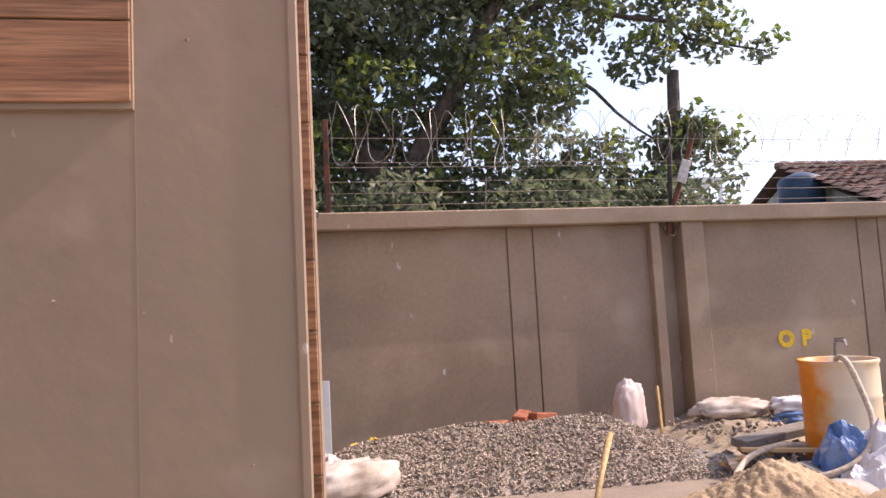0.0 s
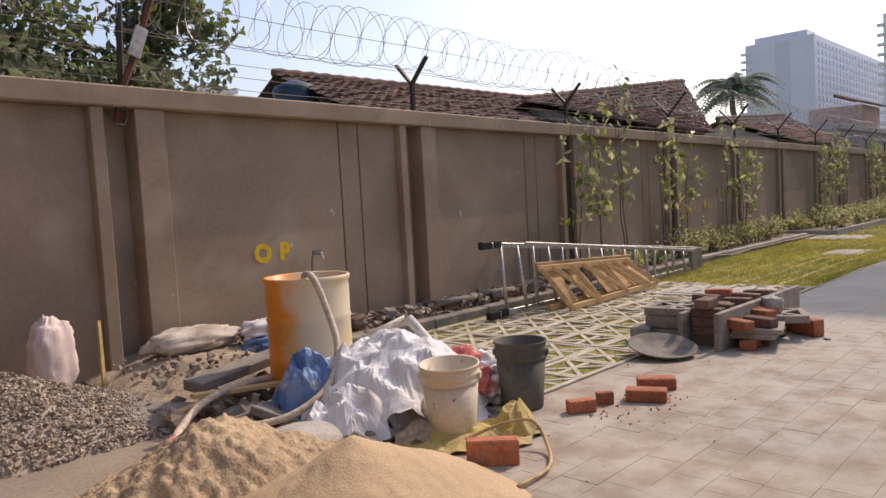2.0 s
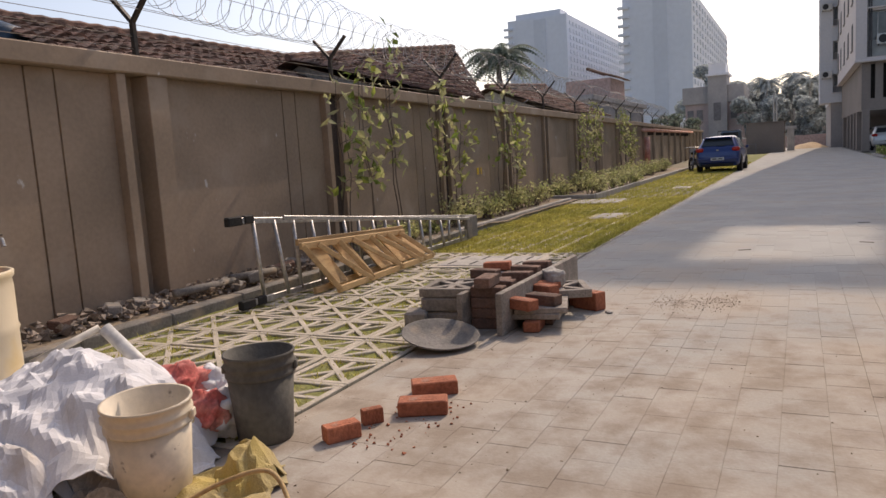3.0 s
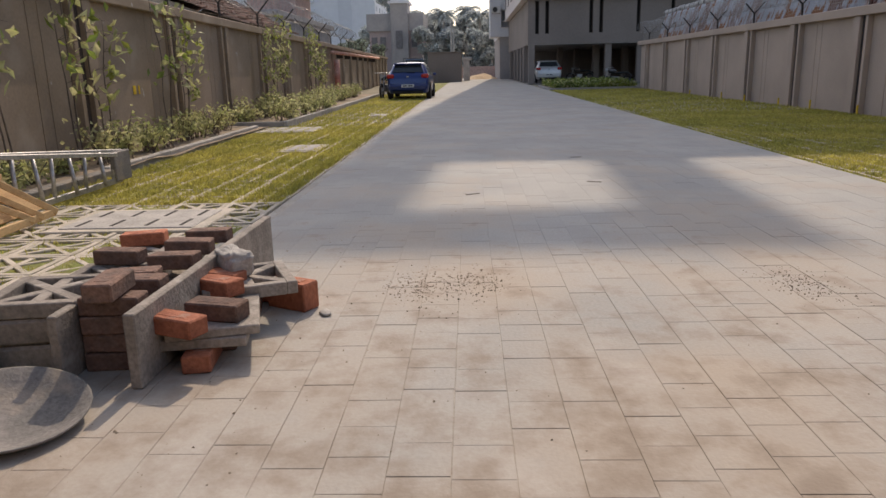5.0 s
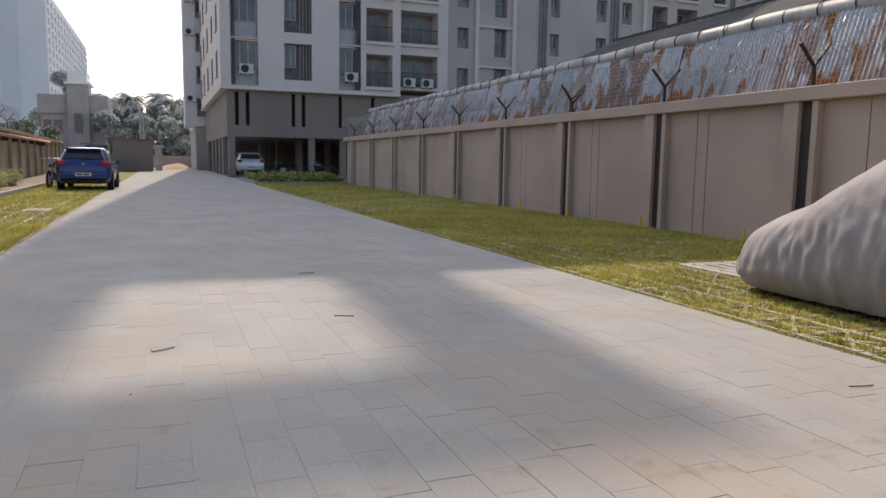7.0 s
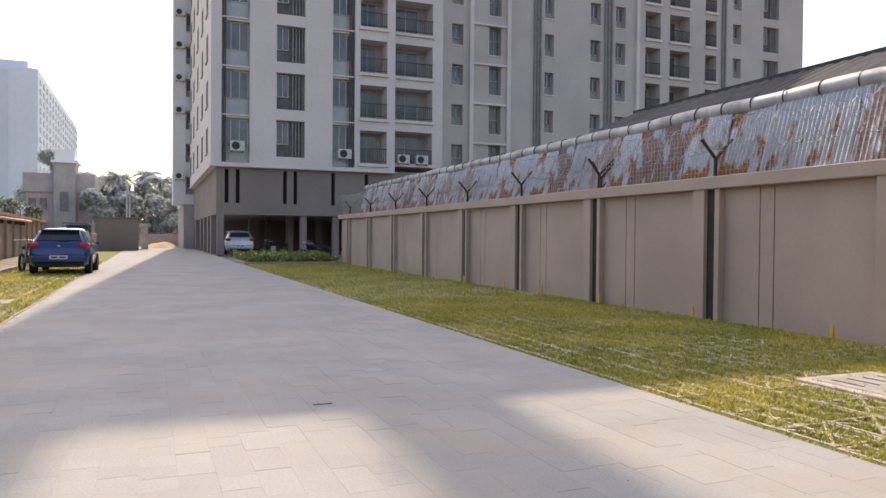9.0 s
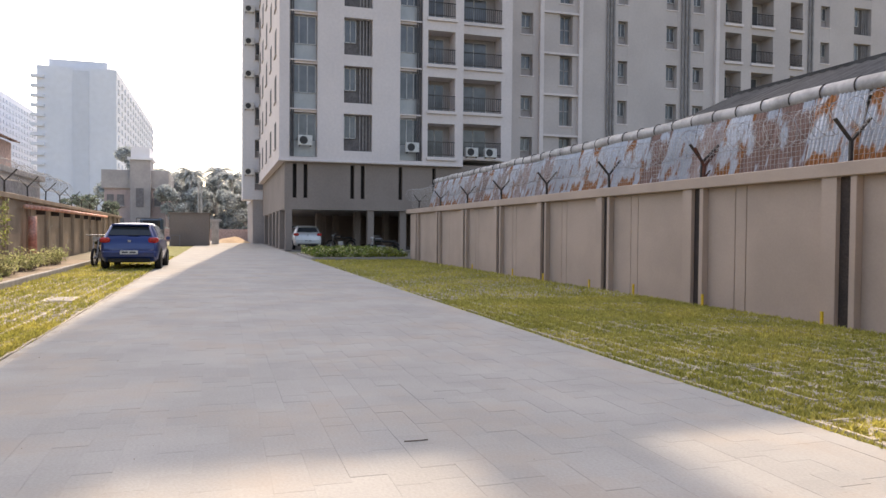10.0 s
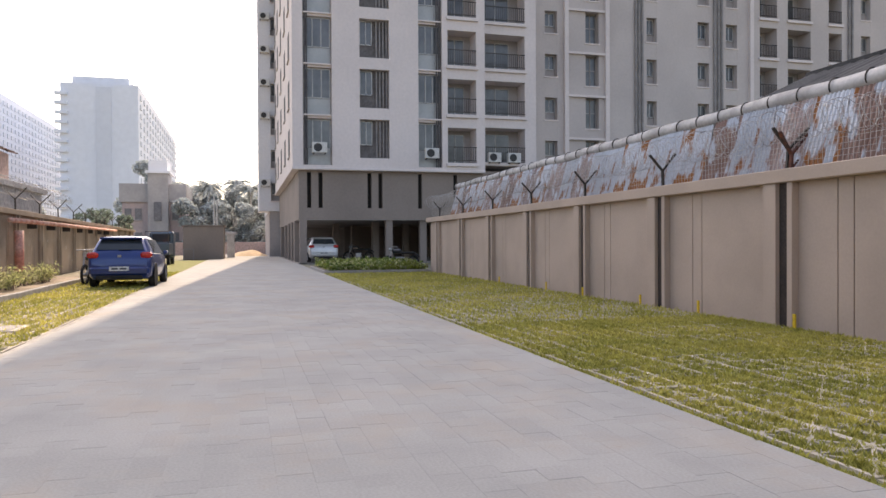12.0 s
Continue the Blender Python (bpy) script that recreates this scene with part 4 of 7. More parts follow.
def razor_coil(x0, x1, y, z, r, pitch, rng, seg=13, wire=0.0035, m=None):
    """Two crossing helices of thin wire."""
    ge = Geo()
    for s in (1, -1):
        n = int((x1 - x0) / pitch * seg)
        a = np.arange(n) * (2 * np.pi / seg) * s + (0 if s > 0 else 1.0)
        x = x0 + np.arange(n) * (x1 - x0) / n
        rr = r * (1 + 0.06 * np.sin(x * 3.1) + 0.05 * np.sin(x * 7.7 + 1))
        pts = np.stack([x + 0.03 * np.sin(a * 2), y + np.cos(a) * rr, z + np.sin(a) * rr + 0.03 * np.sin(x * 1.9)], 1)
        ge.tube([Vector(p) for p in pts], wire, 3, False)
    ob = solid("razor_wire", ge, WIRE, "coil of galvanised razor wire along the wall top", "razor wire", m=m)
    return ob


razor_coil(0.8, 46, 0.08, 2.97, 0.27, 0.34, rng, 18, wire=0.0032, m=WALL_N_M)
razor_coil(9, 41.2, -5.02, 2.8, 0.24, 0.3, rng, wire=0.0045)
for k in range(6):
    zz = 2.34 + 0.11 * k
    yy = 0.1 - (0.0 if zz < 2.55 else (zz - 2.55) * 0.9) * (1 if k % 2 else -1)
    run = [(0.8, yy, zz)]
    for a, b in zip(N_CENTRES[1:], N_CENTRES[2:]):
        run += [(a, yy, zz), ((a + b) / 2, yy, zz - 0.012)]
    ge = Geo().tube(run, 0.0035, 3, False)
    solid("fence_wire", ge, WIRE, "thin straight wire strung between the wall posts", "fence wire", "wires along the north wall", m=WALL_N_M)
mesh_fence = thing("wire_mesh_fence", "galvanised wire mesh standing on the wall top", "wire mesh")
upright = Geo().box(-0.002, 0.002, -0.002, 0.002, 0, 0.8).mesh("wire", WIRE)
rest = Geo()
for k in range(388):
    xx = 8.0 + 0.085 * k
    if k < 290:
        piece("wire", upright, mesh_fence, pose(xx, -5.02, 2.18))
    else:
        rest.box(xx - 0.002, xx + 0.002, -5.022, -5.018, 2.18, 2.98)
part("wires", rest, WIRE, mesh_fence)["kind"] = "stuff"
for k in range(11):
    part("long_wire", Geo().box(8.0, 41.0, -5.018, -5.014, 2.2 + 0.077 * k, 2.205 + 0.077 * k), WIRE, mesh_fence)

# ---- corrugated shed beyond the south wall ----
SHEETS = []
for i, (a, b, rust, lo, hi) in enumerate((((0.5, 0.52, 0.55), (0.4, 0.42, 0.45), (0.27, 0.11, 0.045), 0.55, 0.61), ((0.58, 0.59, 0.61), (0.44, 0.455, 0.48), (0.31, 0.125, 0.04), 0.48, 0.55),
                                      ((0.33, 0.22, 0.18), (0.22, 0.13, 0.1), (0.48, 0.5, 0.53), 0.54, 0.6), ((0.42, 0.34, 0.31), (0.28, 0.19, 0.16), (0.55, 0.58, 0.62), 0.5, 0.57))):
    m_ = mat("corrugated iron", a, b, 1.5, 30, 0.6, 0.35, bump=0.1, grain=0.15, vary=0.1, stretch=(3, 1, 0.5))
    stain(m_, rust, 2.2 + i * 0.3, lo, hi, (1.6, 1, 0.7))
    stain(m_, (0.09, 0.06, 0.05), 5.0, 0.63, 0.72, (4, 1, 0.5))
    SHEETS.append(m_)
TIN_DARK = mat("dark bitumen sheet", (0.06, 0.06, 0.06), (0.035, 0.035, 0.035), 2, 30, 0.7, bump=0.2)
TIN = mat("crumpled silver flashing", (0.46, 0.45, 0.44), (0.33, 0.32, 0.31), 3, 14, 0.6, 0.25, bump=0.5, grain=0.1)
shed = thing("corrugated_shed", "shed of rusty corrugated iron sheets with a silver ridge", "shed")
xx = 6.0
random.seed(11)
while xx < 38.7:
    w = rnd(0.7, 0.95)
    me_w = Geo()
    n = int(w / 0.019)
    lean = rnd(-0.01, 0.05)

    def wave(u, v, w=w, n=n, lean=lean):
        return (u * w + lean * v * 3, -0.42 * v - 0.011 * math.cos(u * w / 0.076 * 2 * math.pi), 1.35 * v)
    me_w.sheet(n, 2, wave)
    pick = random.choices(SHEETS, (3, 4, 2, 2))[0]
    s_ = part("sheet", me_w, pick, shed)
    s_.matrix_basis = pose(xx, -5.14 + rnd(-0.012, 0.012), 1.98 + rnd(-0.03, 0.02))
    xx += w - 0.05
random.seed(5)
part("ridge", Geo().tube([(x_, -5.62 + 0.012 * math.sin(x_ * 3.3), 3.33 + 0.012 * math.sin(x_ * 2.1)) for x_ in np.arange(6, 39.5, 0.25)], 0.125, 12), TIN, shed, "crumpled silver ridge flashing", True)
for x_ in np.arange(6.2, 39.3, 0.62):
    ge = Geo().tube([(x_, -5.62 + 0.134 * math.cos(a), 3.33 + 0.134 * math.sin(a)) for a in np.linspace(-0.6, 2.8, 9)], 0.011, 4)
    part("strap", ge, STEEL_B, shed)
part("roof", Geo().sheet(160, 1, lambda u, v: (8 + 15.8 * u, -5.9 - 2.2 * v, 3.38 + 0.98 * v + 0.02 * math.cos(u * 15.8 / 0.15 * 2 * math.pi))), TIN_DARK, shed, "dark corrugated roof sheet")
part("verge", Geo().box(8, 23.8, -8.16, -8.08, 4.28, 4.42), TIN_DARK, shed)
part("frame_wall", Geo().box(6, 39.3, -9.0, -5.75, 0, 3.2), RECESS, shed)

# ---- tiled roofs and houses beyond the north wall ----
TILE = mat("weathered clay roof tile", (0.2, 0.115, 0.085), (0.12, 0.085, 0.07), 2.5, 25, 0.95, bump=0.4, grain=0.25, vary=0.35, island=True)
LIMEWASH = mat("dirty limewash", (0.5, 0.48, 0.44), (0.36, 0.34, 0.31), 1.2, 15, 0.9, bump=0.3)
# Far house walls and windows: haze is blended into these muted colours.
PINK_F = mat("haze-muted red wall", (0.46, 0.375, 0.37), (0.4, 0.345, 0.345), 0.4, 3, 0.9, bump=0, grain=0.06)
GREY_F = mat("haze-pale weathered concrete", (0.4, 0.39, 0.395), (0.34, 0.335, 0.345), 0.5, 3, 0.9, bump=0, grain=0.06)
DUSK = mat("haze-paled window dark", (0.2, 0.2, 0.215), None, 2, 8, 0.8, bump=0)
# Brick red paled in its colour to suggest haze.
PINK = mat("haze-pale brick red wall", (0.56, 0.4, 0.35), (0.5, 0.36, 0.32), 0.5, 6, 0.9, bump=0.2)
GREY_H = mat("weathered grey concrete", (0.46, 0.43, 0.42), (0.38, 0.36, 0.35), 0.6, 6, 0.9, bump=0.2)


def tile_roof(root, A, B, C, D, cols, rows):
    """Rounded clay tiles in courses on the patch with ridge A-B and eaves C-D."""
    A, B, C, D = map(Vector, (A, B, C, D))
    ge = Geo()
    for r in range(rows):
        for c in range(cols):
            u0, u1 = c / cols, (c + 1.06) / cols
            v0, v1 = r / rows, (r + 1.25) / rows

            def at(u, v):
                return A.lerp(B, u).lerp(C.lerp(D, u), v)
            n = (B - A).cross(C - A).normalized()
            n = n if n.z > 0 else -n
            j = rnd(-0.02, 0.02)
            vs = []
            for v, lift in ((v0, 0.02), (v1, 0.06)):
                for k in range(4):
                    u = u0 + (u1 - u0) * k / 3
                    vs.append(at(u, v) + n * (lift + j + 0.05 * math.sin(math.pi * k / 3)))
            ge.add(vs, [(0, 1, 5, 4), (1, 2, 6, 5), (2, 3, 7, 6)])
            ge.add([vs[4], vs[5], vs[6], vs[7], vs[7] - n * 0.03, vs[6] - n * 0.03, vs[5] - n * 0.03, vs[4] - n * 0.03], [(0, 1, 6, 7), (1, 2, 5, 6), (2, 3, 4, 5)])
    part("roof", ge, TILE, root, "sagging courses of weathered clay tiles")
    n = max(6, int((B - A).length / 0.35)) * 2
    part("ridge", Geo().tube([A.lerp(B, k / n) + Vector((0, 0, 0.06)) for k in range(n + 1)], [0.1 if k % 2 else 0.08 for k in range(n + 1)], 7), TILE, root)


def hut(A, B, C, D, cols, rows, label):
    t = thing("house", label, "house", "tiled houses beyond the wall")
    tile_roof(t, A, B, C, D, cols, rows)
    zb = min(C[2], D[2]) - 0.15
    part("wall", Geo().box(min(C[0], A[0]) + 0.3, max(D[0], B[0]) - 0.3, C[1] + 0.4, A[1] + 2.0, -0.05, zb), LIMEWASH, t)
    part("back_roof", Geo().add([A, B, (B[0], B[1] + 2.6, D[2]), (A[0], A[1] + 2.6, C[2])], [(0, 1, 2, 3)]), TILE, t)
    for P, Q, s in ((A, C, 0.35), (B, D, -0.35)):
        part("gable", Geo().add([(P[0] + s, P[1], P[2] - 0.08), (Q[0] + s, Q[1] + 0.3, Q[2] - 0.1), (Q[0] + s, P[1] + 2.2, Q[2] - 0.1),
                                 (P[0] + s * 1.4, P[1], P[2] - 0.08), (Q[0] + s * 1.4, Q[1] + 0.3, Q[2] - 0.1), (Q[0] + s * 1.4, P[1] + 2.2, Q[2] - 0.1)],
                                [(0, 1, 2), (3, 5, 4), (0, 3, 4, 1), (1, 4, 5, 2), (0, 2, 5, 3)]), LIMEWASH, t)
    return t


hut((9.7, 14.0, 3.8), (20.5, 14.0, 3.85), (9.3, 10.3, 2.36), (20.5, 10.3, 2.36), 48, 16, "long low house with a weathered clay tile roof")
hut((14.8, 12.0, 3.35), (22.8, 12.0, 4.4), (15.0, 8.95, 2.45), (17.6, 8.95, 2.4), 36, 14, "house with a sagging clay tile roof and pale gable")
hut((25.2, 12.0, 3.4), (31.5, 12.0, 3.8), (25.3, 9.4, 2.42), (31.5, 9.45, 2.4), 26, 11, "small house with a clay tile roof")
t = thing("house", "low grey concrete building with junk on its flat roof", "house", "tiled houses beyond the wall")
part("wall", Geo().box(37, 50, 11.6, 17, -0.05, 3.5), GREY_H, t)
part("parapet", Geo().box(36.8, 50.2, 11.4, 17.2, 3.5, 3.75, 0.02), GREY_H, t)
part("roof_hut", Geo().box(43, 46.5, 12, 14.5, 3.75, 5.0), PINK, t)
tile_roof(t, (42.8, 13.2, 5.5), (46.8, 13.2, 5.5), (42.8, 11.8, 5.0), (46.8, 11.8, 5.0), 16, 5)
t = thing("water_tank", "dark blue plastic water tank on a low roof", "water tank")
part("tank", Geo().lathe([(0, 0.62), (0.12, 0.62), (0.36, 0.52), (0.4, 0.46), (0.4, 0.03), (0.38, 0)], 20, pose(9.6, 13.2, 2.95)), mat("dark blue plastic", (0.03, 0.06, 0.1), (0.05, 0.08, 0.12), 3, 20, 0.5, bump=0.1), t, smooth=True)
part("stand", Geo().box(9.0, 10.2, 12.8, 13.6, -0.05, 2.95), GREY_H, t)
far_house = thing("house", "hazy brick-red and grey house at the end of the drive", "house")
part("wall", Geo().box(110, 122, 9.8, 17.1, -0.05, 8.2), PINK_F, far_house)
part("parapet", Geo().box(109.7, 122, 9.5, 17.4, 6.4, 8.7), GREY_F, far_house)
part("stair_tower", Geo().box(109.2, 114, 11.6, 14.0, -0.05, 10.0), GREY_F, far_house)
part("tank_room", Geo().box(108.9, 114.3, 11.3, 14.3, 10.0, 10.3).box(109.2, 114, 11.7, 13.9, 10.3, 11.6), TOWER, far_house)
for yy in (10.4, 14.8, 16.0):
    for zz in (1.2, 4.2):
        w = part("window", Geo().box(109.9, 110.02, yy, yy + 0.8, zz, zz + 1.4), DUSK, far_house)
        part("sill", Geo().box(109.8, 110.02, yy - 0.1, yy + 0.9, zz - 0.12, zz), GREY_F, w)
w = part("window", Geo().box(109.1, 109.22, 12.4, 13.3, 4.0, 6.4), DUSK, far_house)

t = thing("unfinished_building", "pale concrete frame of an unfinished building behind the roofs", "building")
for xx in (22.5, 24.3):
    for yy in (40.0, 42.0):
        part("column", Geo().box(xx, xx + 0.22, yy, yy + 0.22, -0.05, 8.2), TOWER_D, t)
part("floor_slab", Geo().box(22.2, 24.8, 39.8, 42.4, 8.2, 8.42), TOWER_D, t)
part("floor_slab", Geo().box(22.2, 24.8, 39.8, 42.4, 5.2, 5.4), TOWER_D, t)

# end of the drive: booth, kiosk, mound, red pipe, low wall
t = thing("guard_booth", "plain brown rendered booth at the end of the drive", "booth")
part("wall", Geo().box(69, 73, 3.9, 6.8, -0.05, 2.45, 0.02), BROWN_W, t)
part("roof", Geo().box(68.9, 73.1, 3.8, 6.9, 2.45, 2.53, 0.01), BROWN_W, t)
part("frame", Geo().box(68.4, 68.46, 6.0, 6.06, -0.05, 0.8).box(68.4, 68.46, 6.7, 6.76, -0.05, 0.8).box(68.4, 68.46, 6.0, 6.76, 0.75, 0.8), PIPE_G, t)
t = thing("kiosk", "small white kiosk post beyond the booth", "kiosk")
part("body", Geo().box(75, 75.6, 3.2, 3.8, -0.05, 1.9, 0.02), FRAME_W, t)
part("roof", Geo().box(74.9, 75.7, 3.0, 4.0, 1.9, 2.15, 0.02), FRAME_W, t)
t = thing("street_lamp", "pair of pale slender poles by the booth", "pole")
for yy in (5.0, 4.75):
    part("pole", Geo().tube([(80, yy, -0.05), (80, yy, 5.4 if yy > 4.9 else 5.0)], 0.08, 8), FRAME_W, t)
SAND = mat("fine yellow sand", (0.5, 0.365, 0.225), (0.43, 0.315, 0.195), 1.8, 90, 0.95, bump=0.35, grain=0.1)
SAND_D = mat("damp coarse sand", (0.43, 0.32, 0.2), (0.31, 0.23, 0.15), 4.0, 70, 0.95, bump=0.7, grain=0.2)
g = Geo().sheet(24, 16, lambda u, v: (80 + 5 * v, 0.2 + 3.6 * u, -0.05 + 0.55 * max(0, math.sin(math.pi * u)) * math.sin(math.pi * v) * (1 + 0.4 * nz(u * 4, v * 4))))
solid("sand_mound", g, SAND, "low heap of pale sand at the end of the drive", "sand mound", smooth=True)
t = thing("low_wall", "low reddish wall closing the end of the drive", "wall")
part("wall", Geo().box(92, 92.3, -6, 12, -0.05, 1.3, 0.02), PINK, t)
RED_P = mat("faded red pipe paint", (0.5, 0.2, 0.14), (0.6, 0.36, 0.28), 2, 15, 0.6, bump=0.1)
t = thing("fire_pipe", "faded red pipe running along the boundary wall", "pipe")
part("pipe", Geo().tube([(36.5, 8.95, 0.0), (36.5, 8.95, 1.6)], 0.13, 10), RED_P, t, smooth=True)
part("pipe", Geo().tube([(35.8, 9.0, 1.9), (60, 9.95, 1.98)], 0.075, 10), RED_P, t, smooth=True)
for x_ in range(39, 60, 3):
    part("bracket", Geo().box(x_, x_ + 0.08, 8.97 + 0.042 * (x_ - 36), 9.3 + 0.042 * (x_ - 36), 1.7, 1.95), STEEL_B, t)

# ---- gate column and corner at the start ----
WOODT = mat("wood-look tile", (0.36, 0.19, 0.1), (0.2, 0.09, 0.045), 2, 16, 0.5, bump=0.15, grain=0.45, vary=0.35, stretch=(0.4, 0.4, 7))
gate = tagged(new("gate_column"), "tan rendered gate column clad with wood-look tiles", "gate column", kind="structure")
part("shaft", Geo().box(-2.6, 0.605, 2.65, 2.69, -0.05, 4.6, 0.006).box(-2.6, 0.5, 2.692, 3.34, -0.05, 4.6), PLASTER, gate)
part("pilaster", Geo().box(0.3, 0.636, 2.786, 2.88, -0.05, 4.6, 0.005), PLASTER, gate)
part("tile_bed", Geo().box(-2.6, 0.3, 2.636, 2.652, 1.74, 4.6), PLASTER, gate)
me = Geo().box(0, 0.6, -0.008, 0, 0.002, 0.158, 0.002).mesh("tile", WOODT)
for i in range(17):
    for j in range(5):
        piece("tile", me, gate, pose(0.298 - 0.6 * (j + 1), 2.635, 1.75 + 0.16 * i))
part("joint_bead", Geo().box(0.2992, 0.3008, 2.6494, 2.6505, 0.1, 1.738), PLASTER, gate)
me = Geo().box(0, 0.127, -0.008, 0, 0.002, 0.148, 0.002).mesh("tile", WOODT)
for i in range(29):
    piece("tile", me, gate, pose(0.502, 2.785, 0.1 + 0.15 * i))
part("edge_trim", Geo().box(0.59, 0.612, 2.643, 2.66, 0.0, 4.6, 0.004), PLASTER, gate)
part("plinth", Geo().box(-2.6, 0.648, 2.64, 2.9, -0.05, 0.095, 0.006), PLASTER, gate)
beam = Geo().add([(0.3, 3.34, 2.16), (0.622, 3.34, 2.16), (0.535, 7.55, 2.16), (0.2, 7.55, 2.16), (0.3, 3.34, 4.6), (0.622, 3.34, 4.6), (0.535, 7.55, 4.6), (0.2, 7.55, 4.6)],
                 [(0, 1, 2, 3), (4, 7, 6, 5), (0, 4, 5, 1), (1, 5, 6, 2), (2, 6, 7, 3), (3, 7, 4, 0)])
part("beam", beam, PLASTER, gate)
part("shaft", Geo().box(0.2, 0.6, 2.881, 3.339, 2.16, 4.6), PLASTER, gate)
GREY_P = mat("cool grey paint", (0.33, 0.34, 0.35), (0.28, 0.29, 0.3), 1.0, 20, 0.8, bump=0.05, grain=0.05)
wall_c = tagged(new("wall_corner", Geo().box(-2.6, 0.545, 7.56, 7.64, -0.05, 2.3).mesh("wall_corner", GREY_P)), "cool grey painted corner wall beside the gate", "wall", kind="structure")
wall_w = tagged(new("wall_west", Geo().box(-2.8, -2.6, -5.0, 7.9, -0.05, 4.6).mesh("wall_west", PLASTER)), "plain tan wall behind the gate column", "wall", kind="structure")
PVC = mat("cream pvc conduit", (0.62, 0.58, 0.5), (0.55, 0.51, 0.44), 4, 20, 0.5, bump=0)
t = thing("conduit", "cream plastic conduit pipes clipped to the corner wall", "pipe")
part("pipe", Geo().tube([(0.55, 7.54, 2.2), (0.53, 7.53, 2.1), (0.585, 7.53, 2.06), (0.59, 7.53, 2.0), (0.59, 7.53, 0.6)], 0.014, 8), PVC, t)
part("pipe", Geo().tube([(-0.4, 7.53, 1.12), (0.58, 7.53, 1.12)], 0.014, 8), PVC, t)
part("pipe", Geo().tube([(-0.4, 7.53, 1.07), (0.53, 7.53, 1.07), (0.545, 7.53, 1.05), (0.545, 7.53, 0.6)], 0.014, 8), PVC, t)
for zz in (1.9, 1.5, 0.98, 0.7):
    part("clip", Geo().box(0.55, 0.63, 7.51, 7.55, zz - 0.01, zz + 0.01, 0.003), PVC, t)
t = thing("security_camera", "white bullet security camera fixed at the wall corner", "camera")
part("housing", Geo().tube([(0.5, 7.45, 2.24), (0.66, 7.38, 2.2)], 0.042, 12), AC_W, t, smooth=True)
part("lens", Geo().tube([(0.66, 7.38, 2.2), (0.672, 7.375, 2.197)], 0.03, 12), FAN_D, t)
part("bracket", Geo().tube([(0.52, 7.55, 2.17), (0.54, 7.46, 2.2)], 0.014, 6), AC_W, t)
FOAM = mat("pale grey-blue board", (0.5, 0.54, 0.55), (0.45, 0.49, 0.5), 2, 30, 0.7, bump=0.05, grain=0.04)
for i, (a, b, h, yy, ang) in enumerate(((0.32, 0.72, 0.82, 7.3, 8), (0.1, 0.5, 0.98, 7.42, 7))):
    solid("board", Geo().box(0, b - a, -0.012, 0.012, 0, h, 0.003), FOAM, "pale grey-blue board leaning against the wall", "board", "leaning boards", m=pose(a, yy, -0.003, -ang, 0, 0))

# ---- loose things in the work yard ----
BRICK = mat("fired red brick", (0.42, 0.155, 0.085), (0.32, 0.115, 0.065), 9, 60, 0.9, bump=0.5, grain=0.2, vary=0.2)
stain(BRICK, (0.36, 0.29, 0.23), 8, 0.6, 0.75)
BRICK_D = mat("dark cement-stained brick", (0.19, 0.115, 0.085), (0.12, 0.085, 0.07), 9, 60, 0.92, bump=0.5, grain=0.25, vary=0.2)
GRAVEL = mat("grey-brown stone chips", (0.42, 0.35, 0.285), (0.3, 0.25, 0.2), 9, 60, 0.9, bump=0.2, grain=0.15, vary=0.22, island=True)
RUBBLE = mat("mixed rubble", (0.33, 0.27, 0.22), (0.2, 0.17, 0.14), 6, 40, 0.95, bump=0.4, grain=0.25, vary=0.4, island=True)
SACK = mat("dusty woven sack", (0.62, 0.56, 0.5), (0.5, 0.44, 0.39), 3, 120, 0.8, bump=0.5, grain=0.1)
SACK_W = mat("white woven plastic", (0.7, 0.7, 0.72), (0.58, 0.58, 0.6), 2.5, 140, 0.6, bump=0.06, grain=0.06)
stain(SACK_W, (0.5, 0.44, 0.37), 4, 0.58, 0.75)
SACK_P = mat("pale pink woven sack", (0.66, 0.55, 0.52), (0.58, 0.48, 0.45), 3, 130, 0.7, bump=0.4, grain=0.08)
SACK_Y = mat("yellow woven sack", (0.47, 0.36, 0.11), (0.4, 0.32, 0.16), 4, 130, 0.7, bump=0.4, grain=0.1)
BLUE_P = mat("blue tarpaulin", (0.07, 0.16, 0.38), (0.2, 0.3, 0.5), 6, 60, 0.5, bump=0.2, grain=0.1)
stain(BLUE_P, (0.5, 0.52, 0.55), 7, 0.58, 0.7)
RED_C = mat("faded red cloth", (0.5, 0.12, 0.1), (0.6, 0.3, 0.26), 7, 60, 0.8, bump=0.2)
HOSE = mat("cream rubber hose", (0.55, 0.46, 0.36), (0.47, 0.39, 0.3), 6, 40, 0.6, bump=0.1)
stain(SACK, (0.34, 0.28, 0.22), 4.0, 0.52, 0.7)
PINE = mat("new pine board", (0.58, 0.4, 0.2), (0.48, 0.31, 0.15), 4, 30, 0.75, bump=0.2, grain=0.15, vary=0.12, stretch=(1, 6, 6))
BAMBOO = mat("worn bamboo", (0.5, 0.35, 0.16), (0.4, 0.27, 0.12), 6, 30, 0.6, bump=0.2)
ALU = mat("dull aluminium", (0.5, 0.49, 0.48), (0.4, 0.39, 0.38), 4, 30, 0.45, 0.7, bump=0.1)
RUBBER = mat("black rubber", (0.02, 0.02, 0.02), (0.035, 0.032, 0.03), 5, 40, 0.85, bump=0.1)
YELLOW = mat("yellow paint", (0.75, 0.5, 0.03), (0.65, 0.43, 0.03), 6, 40, 0.6, bump=0.1)
